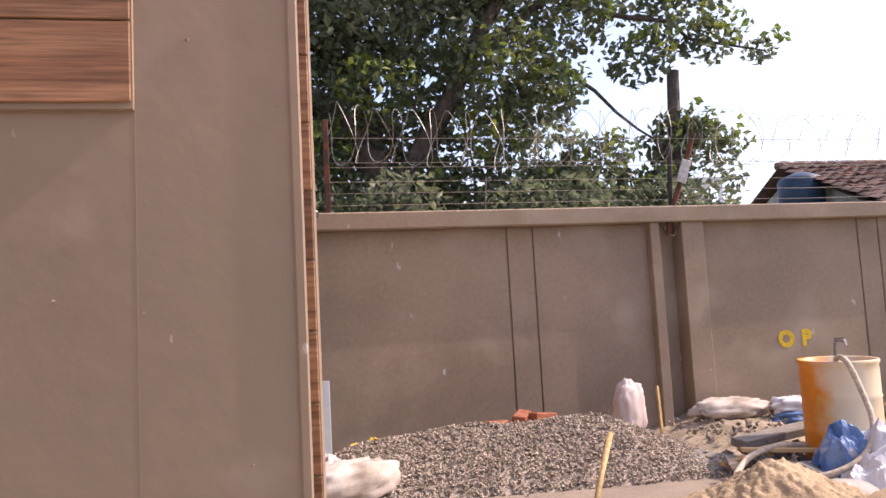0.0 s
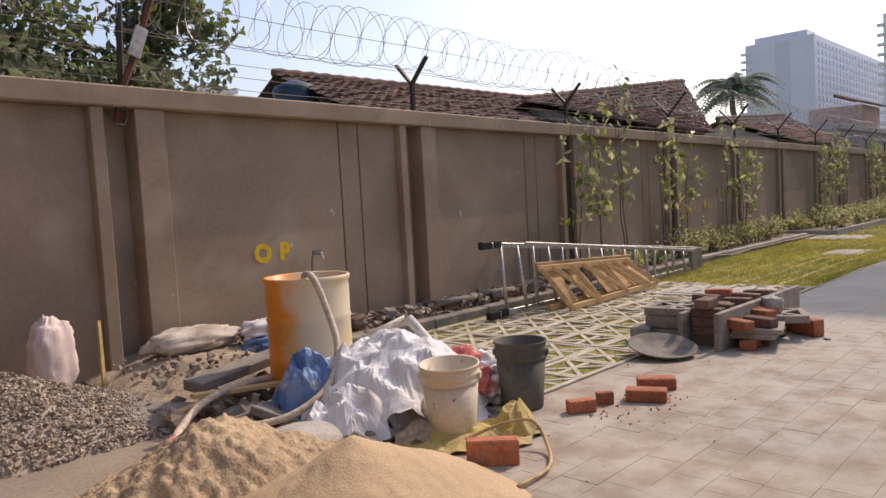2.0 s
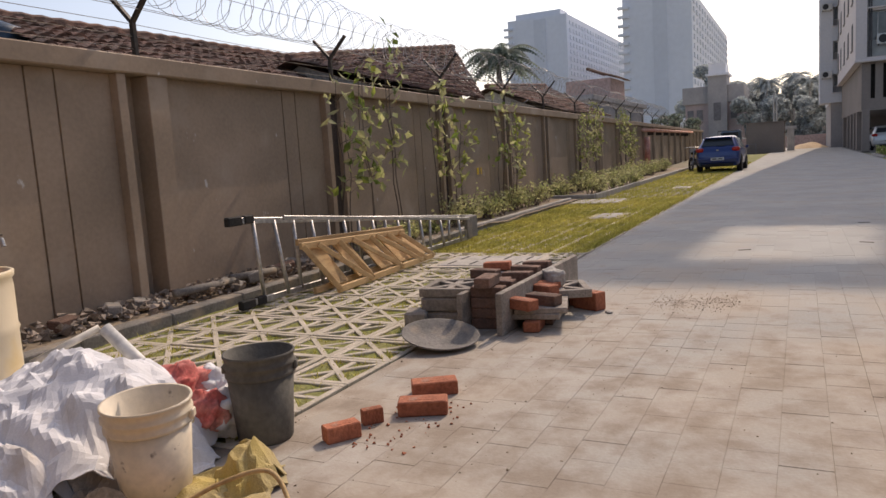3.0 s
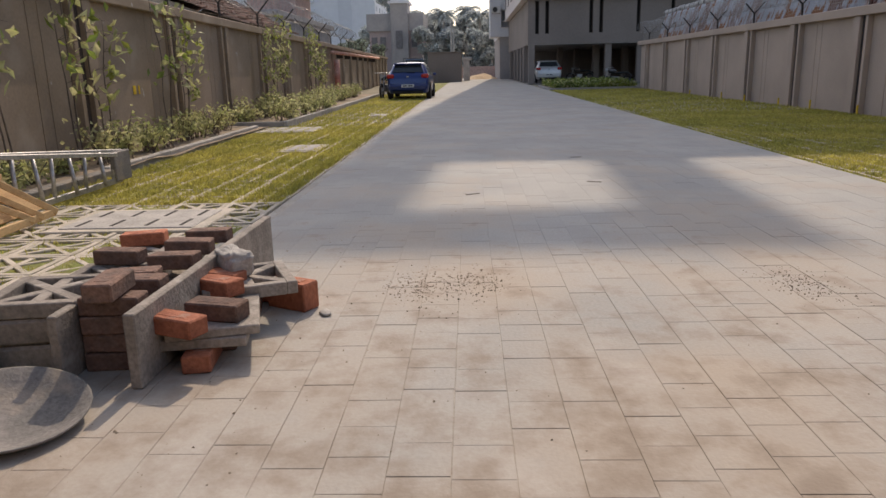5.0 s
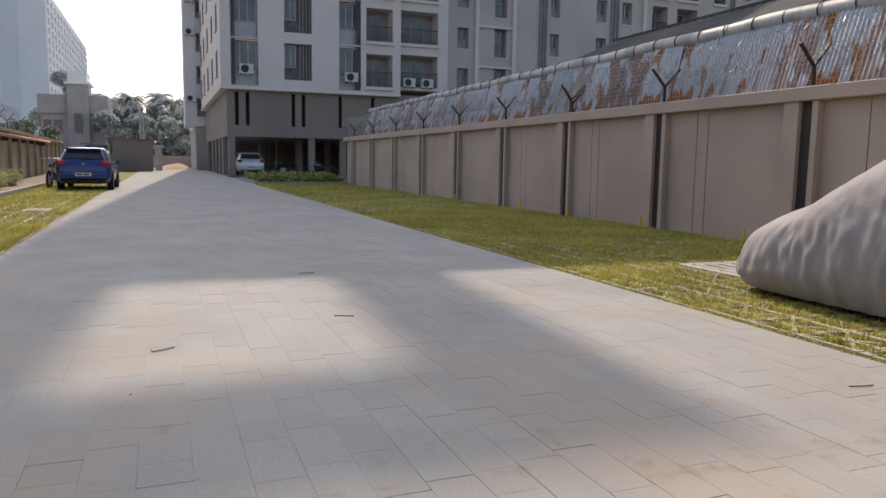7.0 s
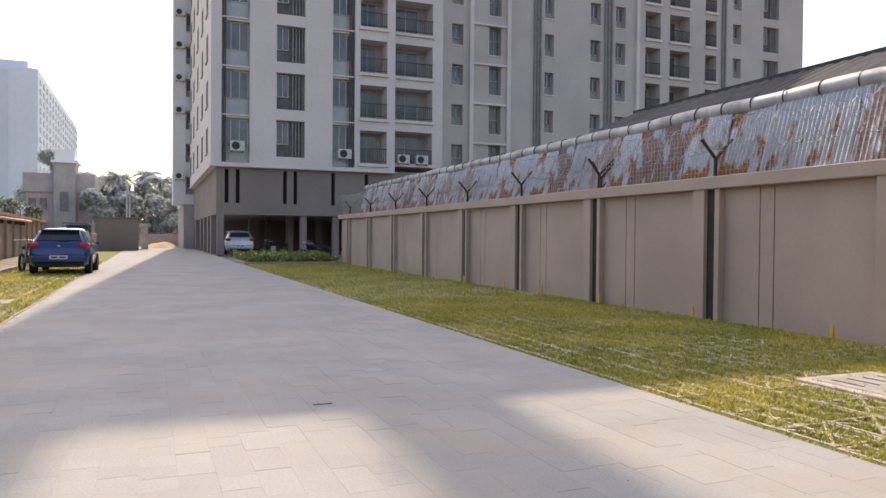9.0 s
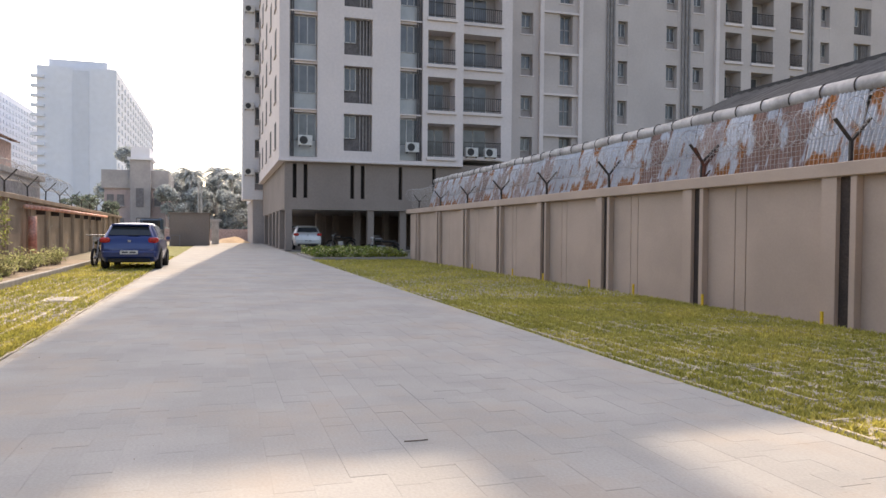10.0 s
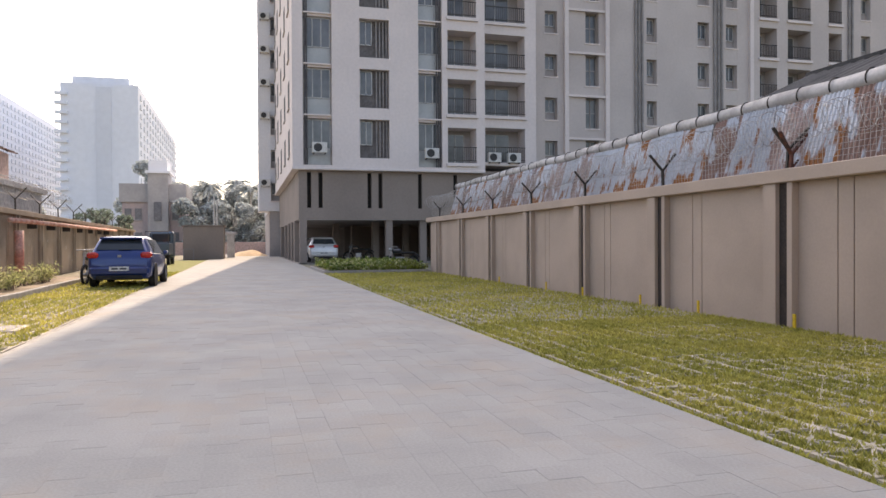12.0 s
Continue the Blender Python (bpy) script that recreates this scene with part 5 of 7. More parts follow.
BKT_W = mat("grubby white plastic bucket", (0.66, 0.58, 0.45), (0.58, 0.49, 0.36), 5, 40, 0.5, bump=0.1, grain=0.08)
stain(BKT_W, (0.2, 0.16, 0.12), 13, 0.66, 0.72)
BKT_G = mat("cement-caked grey bucket", (0.125, 0.118, 0.1), (0.085, 0.08, 0.07), 6, 40, 0.75, bump=0.3, grain=0.15)


def stones(name, spots, material, label, category, kind="", rng=rng):
    """Angular chips, each an uneven octahedron: spots are rows of x, y, z, size."""
    s = np.asarray(spots, float)
    n = len(s)
    base = np.array([(1, 0, 0), (0, 1, 0), (-1, 0, 0), (0, -1, 0), (0, 0, 1), (0, 0, -1)], float)
    v = base[None] * rng.uniform(0.55, 1.15, (n, 6, 1)) + rng.normal(0, 0.16, (n, 6, 3))
    a, b = rng.uniform(0, 6.28, n), rng.uniform(-1, 1, n)
    ca, sa, cb, sb = np.cos(a), np.sin(a), np.cos(b), np.sin(b)
    x = v[..., 0] * ca[:, None] - v[..., 1] * sa[:, None]
    y = v[..., 0] * sa[:, None] + v[..., 1] * ca[:, None]
    y, z = y * cb[:, None] - v[..., 2] * sb[:, None], y * sb[:, None] + v[..., 2] * cb[:, None]
    v = np.stack([x, y, z * 0.8], 2) * s[:, 3][:, None, None] + s[:, None, :3]
    f = np.array([(0, 1, 4), (1, 2, 4), (2, 3, 4), (3, 0, 4), (1, 0, 5), (2, 1, 5), (3, 2, 5), (0, 3, 5)])
    f = (f[None] + np.arange(n)[:, None, None] * 6).reshape(-1, 3)
    ob = new(name, leaf_mesh(name, v.reshape(-1, 3), f, material))
    return tagged(ob, label, category, kind=kind)


# gravel heap
def gravel_z(x, y):
    ridge = 6.98 + 0.05 * math.sin(x * 1.3)
    along = max(0.0, min(1.0, (3.8 - x) / 0.9)) ** 0.7 * max(0.0, min(1.0, (x - 0.4) / 0.8)) ** 0.6
    front = 0.62 if y < ridge else 0.75
    k = max(0.0, 1 - abs(y - ridge) / front)
    return 0.42 * along * k ** 0.85 * (1 + 0.12 * nz(x, y, 0, 2)) + 0.05 * along * k * nz(x, 3, 0, 1.2)


g = Geo().sheet(70, 30, lambda u, v: (-0.3 + 4.2 * u, 6.25 + 1.5 * v, gravel_z(-0.3 + 4.2 * u, 6.25 + 1.5 * v) - 0.02))
heap = thing("gravel_heap", "heap of grey stone chips against the boundary wall", "gravel heap")
part("core", g, GRAVEL, heap)
spots = []
while len(spots) < 16000:
    x_, y_ = rnd(-0.2, 3.8), rnd(6.25, 7.7)
    z_ = gravel_z(x_, y_)
    if z_ > 0.004 or (rnd(0, 1) < 0.04 and y_ > 6.3):
        spots.append((x_, y_, z_ + rnd(-0.008, 0.008), rnd(0.01, 0.02)))
st = stones("gravel", spots, GRAVEL, "", "")
st.parent = heap
st["kind"] = "stuff"


def pile(name, material, label, cx, cy, rx, ry, h, power, seed, rough_=0.1, n=44):
    def z(u, v):
        x, y = cx + rx * (2 * u - 1), cy + ry * (2 * v - 1)
        r = math.hypot((x - cx) / rx, (y - cy) / ry)
        k = max(0.0, 1 - r * (1 + 0.15 * nz(x, y, seed, 2.5)))
        return (x, y, -0.03 + h * k ** power * (1 + 0.3 * rough_ * nz(x, y, seed, 5)) + 0.03 * k + rough_ * min(1, k * 6) * (0.05 * nz(x, y, seed, 9) + 0.07 * nz(x, y, seed, 21) + 0.05 * nz(x, y, seed + 5, 43)))
    return solid(name, Geo().sheet(n, n, z), material, label, "sand pile", smooth=True)


pile("sand_mound", SAND_D, "pile of damp coarse sand on the cement yard", 3.28, 5.22, 0.8, 0.66, 0.38, 1.0, 3, 0.34, 130)
pile("sand_mound", SAND, "smooth pile of fine yellow sand on the cement yard", 3.48, 4.5, 0.85, 0.64, 0.36, 1.02, 9, 0.09, 90)
stones("sand_lumps", [(3.25 + rnd(-0.85, 0.6), 5.15 + rnd(-0.6, 0.45), rnd(0.0, 0.05), rnd(0.008, 0.022)) for _ in range(260)], SAND_D, "loose lumps of damp sand", "sand", "stuff")

blobs = stones("plaster_blemish", [(rnd(-0.5, 0.58), 2.6495, rnd(0.2, 2.6), rnd(0.002, 0.008)) for _ in range(46)], PLASTER, "", "")
blobs.parent = gate
blobs["kind"] = "stuff"

# earth bank with kerb slabs beside the drum
g = Geo().sheet(40, 30, lambda u, v: (3.7 + 1.7 * u, 6.75 + 1.25 * v, -0.04 + 0.25 * min(1, 3.2 * v) * math.sin(math.pi * min(1, u * 1.05 + 0.06)) ** 0.5 * (1 + 0.25 * nz(u * 5, v * 4, 2)) + 0.02 * nz(u * 22, v * 17)))
EARTH_D = mat("dug earth", (0.4, 0.325, 0.24), (0.27, 0.22, 0.16), 4, 50, 0.95, bump=0.8, grain=0.25)
solid("earth_bank", g, EARTH_D, "bank of dug earth and cement against the wall", "earth bank", smooth=True)


def slab(x, y, z, lx, ly, lz, rx, ry, rz, material, label, name="slab", cat="slab"):
    return solid(name, Geo().box(-lx / 2, lx / 2, -ly / 2, ly / 2, 0, lz, min(lz, ly) * 0.12), material, label, cat, m=pose(x, y, z, rx, ry, rz))


slab(4.35, 6.72, 0.16, 0.95, 0.16, 0.07, 5, -3, 14, CONC_D, "earth-caked concrete kerb slab on the bank", "kerb_slab")
slab(3.62, 6.55, 0.03, 0.5, 0.32, 0.05, 12, 8, -30, CONC_D, "tilted dark concrete slab by the rubble", "concrete_slab")
slab(4.0, 6.42, 0.1, 0.8, 0.07, 0.03, 0, -5, 8, PINE, "muddy timber batten lying on rubble", "timber_batten", "batten")
slab(4.1, 6.3, 0.14, 0.7, 0.06, 0.03, 0, 4, -6, PINE, "muddy timber batten lying on rubble", "timber_batten", "batten")
slab(4.05, 5.85, 0.05, 0.36, 0.3, 0.05, 20, 10, 40, CONC_D, "broken concrete slab by the hose", "concrete_slab")
slab(3.9, 6.1, 0.04, 0.4, 0.25, 0.05, -14, 6, 70, CONC_D, "broken concrete slab by the hose", "concrete_slab")
slab(3.3, 7.3, 0.3, 0.03, 0.02, 0.56, -14, 12, 20, BAMBOO, "weathered stick leaning on the wall", "stick", "stick").location = (3.72, 7.55, 0.0)
stones("rubble", [(3.75 + rnd(0, 1.4), 6.8 + rnd(0, 0.8), 0.2 + rnd(-0.03, 0.05), rnd(0.01, 0.04)) for _ in range(160)], RUBBLE, "stones and mortar lumps strewn on the earth bank", "rubble", "stuff")
stones("rubble", [(3.55 + rnd(0, 1.3), 5.75 + rnd(0, 1.0), rnd(0.0, 0.12), rnd(0.02, 0.07)) for _ in range(240)], RUBBLE, "broken stones and mortar lumps around the drum", "rubble", "stuff")
stones("rubble", [(5.3 + rnd(0, 5.2), 7.55 + rnd(0, 0.4) + 0.02 * k / 100, 0.06 + rnd(0.0, 0.1), rnd(0.012, 0.055)) for k in range(1300)], RUBBLE, "broken brick and stone rubble in the wall bed", "rubble", "stuff")
for i in range(9):
    slab(6.3 + 0.42 * i + rnd(-0.1, 0.1), 7.75 + rnd(-0.1, 0.15), 0.09, rnd(0.15, 0.3), rnd(0.1, 0.16), rnd(0.06, 0.1), rnd(-15, 15), rnd(-15, 15), rnd(0, 180), CONC_D if i % 3 else BRICK_D, "broken masonry block in the wall bed", "broken_block", "block")
for i, (x_, y_, ln, a) in enumerate(((7.6, 7.66, 0.8, 4), (8.3, 7.7, 0.6, -5))):
    solid("plastic_pipe", Geo().tube([(-ln / 2, 0, 0), (ln / 2, 0, 0)], 0.035, 12), CONC_D, "short length of mortar-stained pipe on the rubble", "pipe", "pipes in the wall bed", m=pose(x_, y_, 0.17, 0, 2, a), smooth=True)


# bricks
def brick_geo(frog=True):
    ge = Geo().box(-0.118, 0.118, -0.056, 0.056, 0, 0.072, 0.006)
    if frog:
        ge.box(-0.07, 0.07, -0.025, 0.025, 0.0715, 0.0735, 0.001)
    return ge


brick_me, brick_dark = brick_geo().mesh("brick", BRICK), brick_geo().mesh("brick", BRICK_D)


def brick(x, y, z, rz=0.0, rx=0.0, ry=0.0, me=None, s=1.0, label="loose red fired brick lying on the paving"):
    ob = new("brick", me or brick_me)
    ob.matrix_world = pose(x, y, z, rx, ry, rz) @ Matrix.Diagonal((s, s * rnd(0.96, 1.03), 1, 1))
    return tagged(ob, label, "brick", "loose bricks")


brick(4.32, 4.5, 0.057, -49, 90, 0, label="red brick standing on edge beside the yellow sack").scale = (1.05, 1.15, 1.05)
brick(5.22, 4.58, 0.0, -35, s=0.68, label="broken half of a red brick")
brick(5.43, 4.55, 0.0, -40, s=0.42, label="small broken lump of red brick")
brick(5.62, 4.38, 0.0, -66)
brick(5.9, 4.46, 0.0, -58)
for x_, y_, z_, a in ((2.12, 7.3, 0.31, 20), (2.3, 7.22, 0.38, 60), (2.48, 7.2, 0.37, 25)):
    brick(x_, y_, z_, a, rnd(-8, 8), rnd(-8, 8), label="red brick lying on the gravel heap")
stones("brick_crumbs", [(5.45 + rnd(-0.3, 0.35), 4.42 + rnd(-0.25, 0.12), 0.004, rnd(0.004, 0.012)) for _ in range(70)], BRICK, "crumbs of broken red brick on the paving", "crumbs", "stuff")

# block stack at the edge of the drive
CONC_S = mat("dusty brownish concrete", (0.3, 0.262, 0.222), (0.21, 0.185, 0.158), 6, 60, 0.92, bump=0.5, grain=0.2, vary=0.12)
stain(CONC_S, (0.4, 0.36, 0.31), 7, 0.58, 0.7)
plank = slab(7.97, 4.55, 0.0, 1.8, 0.045, 0.29, 0, 0, -0.5, CONC_S, "long upright concrete edging slab in the brick stack", "edging_slab")
slab(7.42, 4.87, 0.0, 0.62, 0.04, 0.27, 0, 0, 1, CONC_S, "short upright concrete edging slab in the stack", "edging_slab")
LB = "cement-stained brick in the stack by the drive"
for k in range(4):
    for x_, y_ in ((7.3, 4.72), (7.55, 4.74)):
        brick(x_, y_ + 0.0, 0.075 * k, 90 if k % 2 else 96, 0, 0, brick_dark, label=LB)
brick(7.28, 4.72, 0.302, 4, 0, 0, brick_dark, label=LB)
for x_, y_, z_, a, d in ((7.32, 4.4, 0.0, 8, 0), (7.55, 4.38, 0.0, 10, 1), (7.25, 4.47, 0.155, 70, 0), (7.42, 4.36, 0.155, 78, 1), (7.95, 4.4, 0.0, 12, 1), (8.15, 4.42, 0.0, 80, 0), (7.72, 4.46, 0.165, 60, 0), (7.85, 4.5, 0.165, 75, 0),
                         (7.75, 4.85, 0.2, 95, 1), (8.05, 4.78, 0.2, 85, 1), (8.35, 4.82, 0.2, 93, 1), (8.6, 4.8, 0.2, 88, 1), (8.15, 5.1, 0.2, 85, 1), (8.55, 5.15, 0.2, 100, 0), (8.7, 4.68, 0.0, 5, 1), (8.4, 4.66, 0.0, 2, 1)):
    brick(x_, y_, z_, a, rnd(-2, 2), rnd(-2, 2), brick_dark if d else None, label=LB)
brick(8.02, 4.2, 0.0, 62, 0, 0, label="red brick set at the corner of the stack").scale = (1, 1, 1.9)
slab(7.5, 4.42, 0.075, 0.46, 0.34, 0.04, 0, 0, 10, CONC_S, "thin concrete paver in the stack", "concrete_paver", "paver")
slab(7.5, 4.4, 0.115, 0.44, 0.36, 0.038, 0, 0, 16, CONC_S, "thin concrete paver in the stack", "concrete_paver", "paver")
tri_me = lattice_geo(Geo(), 0, 0, 0.06, 0.42, 0.05, 0.06).mesh("lattice_paver", CONC_S)
for x_, y_, z_, a in ((7.93, 4.4, 0.13, 24), (7.45, 5.05, 0.22, 8), (7.95, 5.05, 0.14, 3), (8.4, 5.0, 0.14, 7)):
    ob = new("lattice_paver", tri_me)
    ob.matrix_world = pose(x_, y_, z_, 0, 0, a)
    tagged(ob, "loose concrete lattice paver laid on the stack", "paver", "loose lattice pavers")
for k in range(2):
    slab(7.45, 5.05, 0.11 * k, 0.42, 0.42, 0.105, 0, 0, 8 + 3 * k, CONC_S, "solid grey concrete block in the stack", "concrete_block", "block")
slab(7.2, 5.25, 0.0, 0.2, 0.16, 0.13, 0, 0, 20, CONC_S, "small grey concrete block in the stack", "concrete_block", "block")
for x_ in (7.95, 8.4):
    slab(x_, 5.02, 0.0, 0.42, 0.4, 0.1, 0, 0, rnd(-5, 8), CONC_S, "solid grey concrete block in the stack", "concrete_block", "block")


def lump(name, material, label, cat, x, y, z, sx, sy, sz, seed, crumple=0.12, rz=0, n=20, flat=0.0, freq=2.2, square=1.0):
    """A soft bag or lump: a squared-off ball with creases."""
    ge = Geo()

    def fn(u, v):
        a, b = u * 2 * math.pi, (v - 0.5) * math.pi
        c, s = math.cos(b), math.sin(b)
        p = [math.copysign(abs(q) ** square, q) for q in (math.cos(a) * c, math.sin(a) * c, s)]
        d = Vector(p)
        k = 1 + crumple * (noise.noise(d * freq + Vector((seed, 0, 0))) + 0.6 * abs(noise.noise(d * freq * 2.7 + Vector((0, seed, 0)))) + 0.35 * noise.noise(d * freq * 6 + Vector((0, 0, seed))))
        return (p[0] * sx * k, p[1] * sy * k, max(p[2] * k, -1 + flat) * sz + sz * (1 - flat))
    ge.sheet(n * 2, n, fn)
    return solid(name, ge, material, label, cat, m=pose(x, y, z, 0, 0, rz), smooth=True)


lump("stone_lump", CONC, "white mortar-covered brick on the stack", "lump", 7.95, 4.46, 0.19, 0.12, 0.065, 0.06, 4, 0.2, 40, freq=2.5, square=0.5)

# steel mixing pan beside the stack
t = thing("mixing_pan", "shallow cement-coated steel pan turned up beside the stack", "pan", m=pose(6.78, 4.86, 0.02, 9, -6, 0) @ Matrix.Scale(0.84, 4))
part("bowl", Geo().lathe([(0.0, 0.0), (0.16, 0.004), (0.24, 0.03), (0.3, 0.065), (0.305, 0.075), (0.295, 0.075), (0.24, 0.042), (0.16, 0.016), (0.0, 0.012)], 40), CONC_D, t, smooth=True)

# drum
DRUM = mat("orange plastic drum", (0.8, 0.3, 0.03), (0.7, 0.24, 0.02), 3, 30, 0.4, bump=0.08, grain=0.06)
nt = DRUM.node_tree
sep, tc_ = nt.nodes.new("ShaderNodeSeparateXYZ"), nt.nodes.new("ShaderNodeTexCoord")
nzn, add_, rng_, mixn = nt.nodes.new("ShaderNodeTexNoise"), nt.nodes.new("ShaderNodeMath"), nt.nodes.new("ShaderNodeMapRange"), nt.nodes.new("ShaderNodeMix")
nzn.inputs["Scale"].default_value, nzn.inputs["Detail"].default_value = 4.0, 6
mixn.data_type = "RGBA"
add_.operation = "MULTIPLY_ADD"
add_.inputs[1].default_value = 0.45
nt.links.new(tc_.outputs["Object"], sep.inputs[0]), nt.links.new(tc_.outputs["Object"], nzn.inputs[0])
dot_ = nt.nodes.new("ShaderNodeVectorMath")
dot_.operation = "DOT_PRODUCT"
dot_.inputs[1].default_value = (0.78, -0.62, 0.0)
nt.links.new(tc_.outputs["Object"], dot_.inputs[0])
nt.links.new(nzn.outputs[0], add_.inputs[0]), nt.links.new(dot_.outputs["Value"], add_.inputs[2])
rng_.inputs[1].default_value, rng_.inputs[2].default_value = 0.06, 0.2
nt.links.new(add_.outputs[0], rng_.inputs[0])
old = nt.nodes["Principled BSDF"].inputs["Base Color"].links[0].from_socket
nt.links.new(rng_.outputs[0], mixn.inputs[0]), nt.links.new(old, mixn.inputs[6])
mixn.inputs[7].default_value = (0.66, 0.57, 0.42, 1)
nt.links.new(mixn.outputs[2], nt.nodes["Principled BSDF"].inputs["Base Color"])
stain(DRUM, (0.62, 0.46, 0.2), 3.5, 0.55, 0.75)
stain(DRUM, (0.35, 0.26, 0.17), 6, 0.64, 0.72, (1, 1, 0.4))
drum = thing("water_drum", "open orange plastic drum caked with pale cement", "drum", m=pose(4.63, 6.33, -0.02) @ Matrix.Diagonal((0.93, 0.93, 0.98, 1)))
part("body", Geo().lathe([(0.28, 0.0), (0.295, 0.02), (0.3, 0.1), (0.3, 0.26), (0.308, 0.28), (0.3, 0.3), (0.3, 0.54), (0.308, 0.56), (0.3, 0.58), (0.302, 0.76), (0.298, 0.8), (0.31, 0.815), (0.312, 0.84), (0.302, 0.845), (0.285, 0.84), (0.282, 0.1), (0.0, 0.09)], 44), DRUM, drum, smooth=True)
part("water", Geo().lathe([(0.0, 0.62), (0.281, 0.62)], 32), mat("still murky water", (0.12, 0.11, 0.09), None, 3, 20, 0.08, bump=0), drum)
t = thing("tap", "small steel tap on a pipe from the wall", "tap")
part("pipe", Geo().tube([(5.80, 7.95, 0.62), (5.80, 7.86, 0.62), (5.80, 7.84, 0.8), (5.80, 7.82, 0.84), (5.80, 7.74, 0.84)], 0.014, 8), PIPE_G, t)
part("handle", Geo().box(5.75, 5.85, 7.76, 7.78, 0.86, 0.872, 0.003), STEEL_B, t)
part("spout", Geo().tube([(5.80, 7.78, 0.84), (5.80, 7.7, 0.84), (5.80, 7.685, 0.79)], 0.016, 8), ALU, t)


def spline(pts, n=8):
    """Points of a smooth curve through pts."""
    P = [Vector(p) for p in pts]
    P = [P[0] * 2 - P[1]] + P + [P[-1] * 2 - P[-2]]
    out = []
    for i in range(1, len(P) - 2):
        for k in range(n):
            t = k / n
            a, b, c, d = P[i - 1:i + 3]
            out.append(0.5 * ((2 * b) + (c - a) * t + (2 * a - 5 * b + 4 * c - d) * t * t + (3 * b - a - 3 * c + d) * t ** 3))
    return out + [P[-2]]


solid("hose", Geo().tube(spline([(4.6, 6.25, 0.7), (4.48, 6.15, 0.82), (4.42, 5.98, 0.83), (4.43, 5.88, 0.66), (4.38, 5.72, 0.42), (4.2, 5.6, 0.24), (3.95, 5.62, 0.13), (3.7, 5.75, 0.1)]), 0.021, 10), HOSE, "cream rubber hose hanging out of the drum", "hose", smooth=True)
solid("hose", Geo().tube(spline([(4.5, 6.45, 0.12), (4.1, 6.35, 0.18), (3.75, 6.2, 0.16), (3.5, 6.0, 0.1), (3.35, 5.75, 0.12), (3.15, 5.55, 0.14)]), 0.023, 10), HOSE, "muddy hose lying over the rubble", "hose", smooth=True)
solid("hose_tie", Geo().tube([(3.37, 5.8, 0.12), (3.3, 5.7, 0.12)], 0.03, 10), RED_C, "red cloth tie round the hose", "tie")
solid("hose", Geo().tube(spline([(4.35, 4.75, 0.03), (4.52, 4.62, 0.1), (4.62, 4.48, 0.12), (4.55, 4.34, 0.03), (4.35, 4.2, 0.02), (4.1, 4.18, 0.02)]), 0.009, 8), BAMBOO, "thin frayed rope looped on the paving", "rope", smooth=True)
solid("plastic_pipe", Geo().tube([(5.0, 5.75, 0.5), (5.12, 5.42, 0.12)], 0.032, 12), AC_W, "white plastic pipe lying against the white sheet", "pipe", smooth=True)
solid("plastic_pipe", Geo().tube([(4.75, 5.95, 0.38), (5.0, 5.78, 0.5)], 0.018, 10), PVC, "thin cream pipe joined to a white one", "pipe", smooth=True)


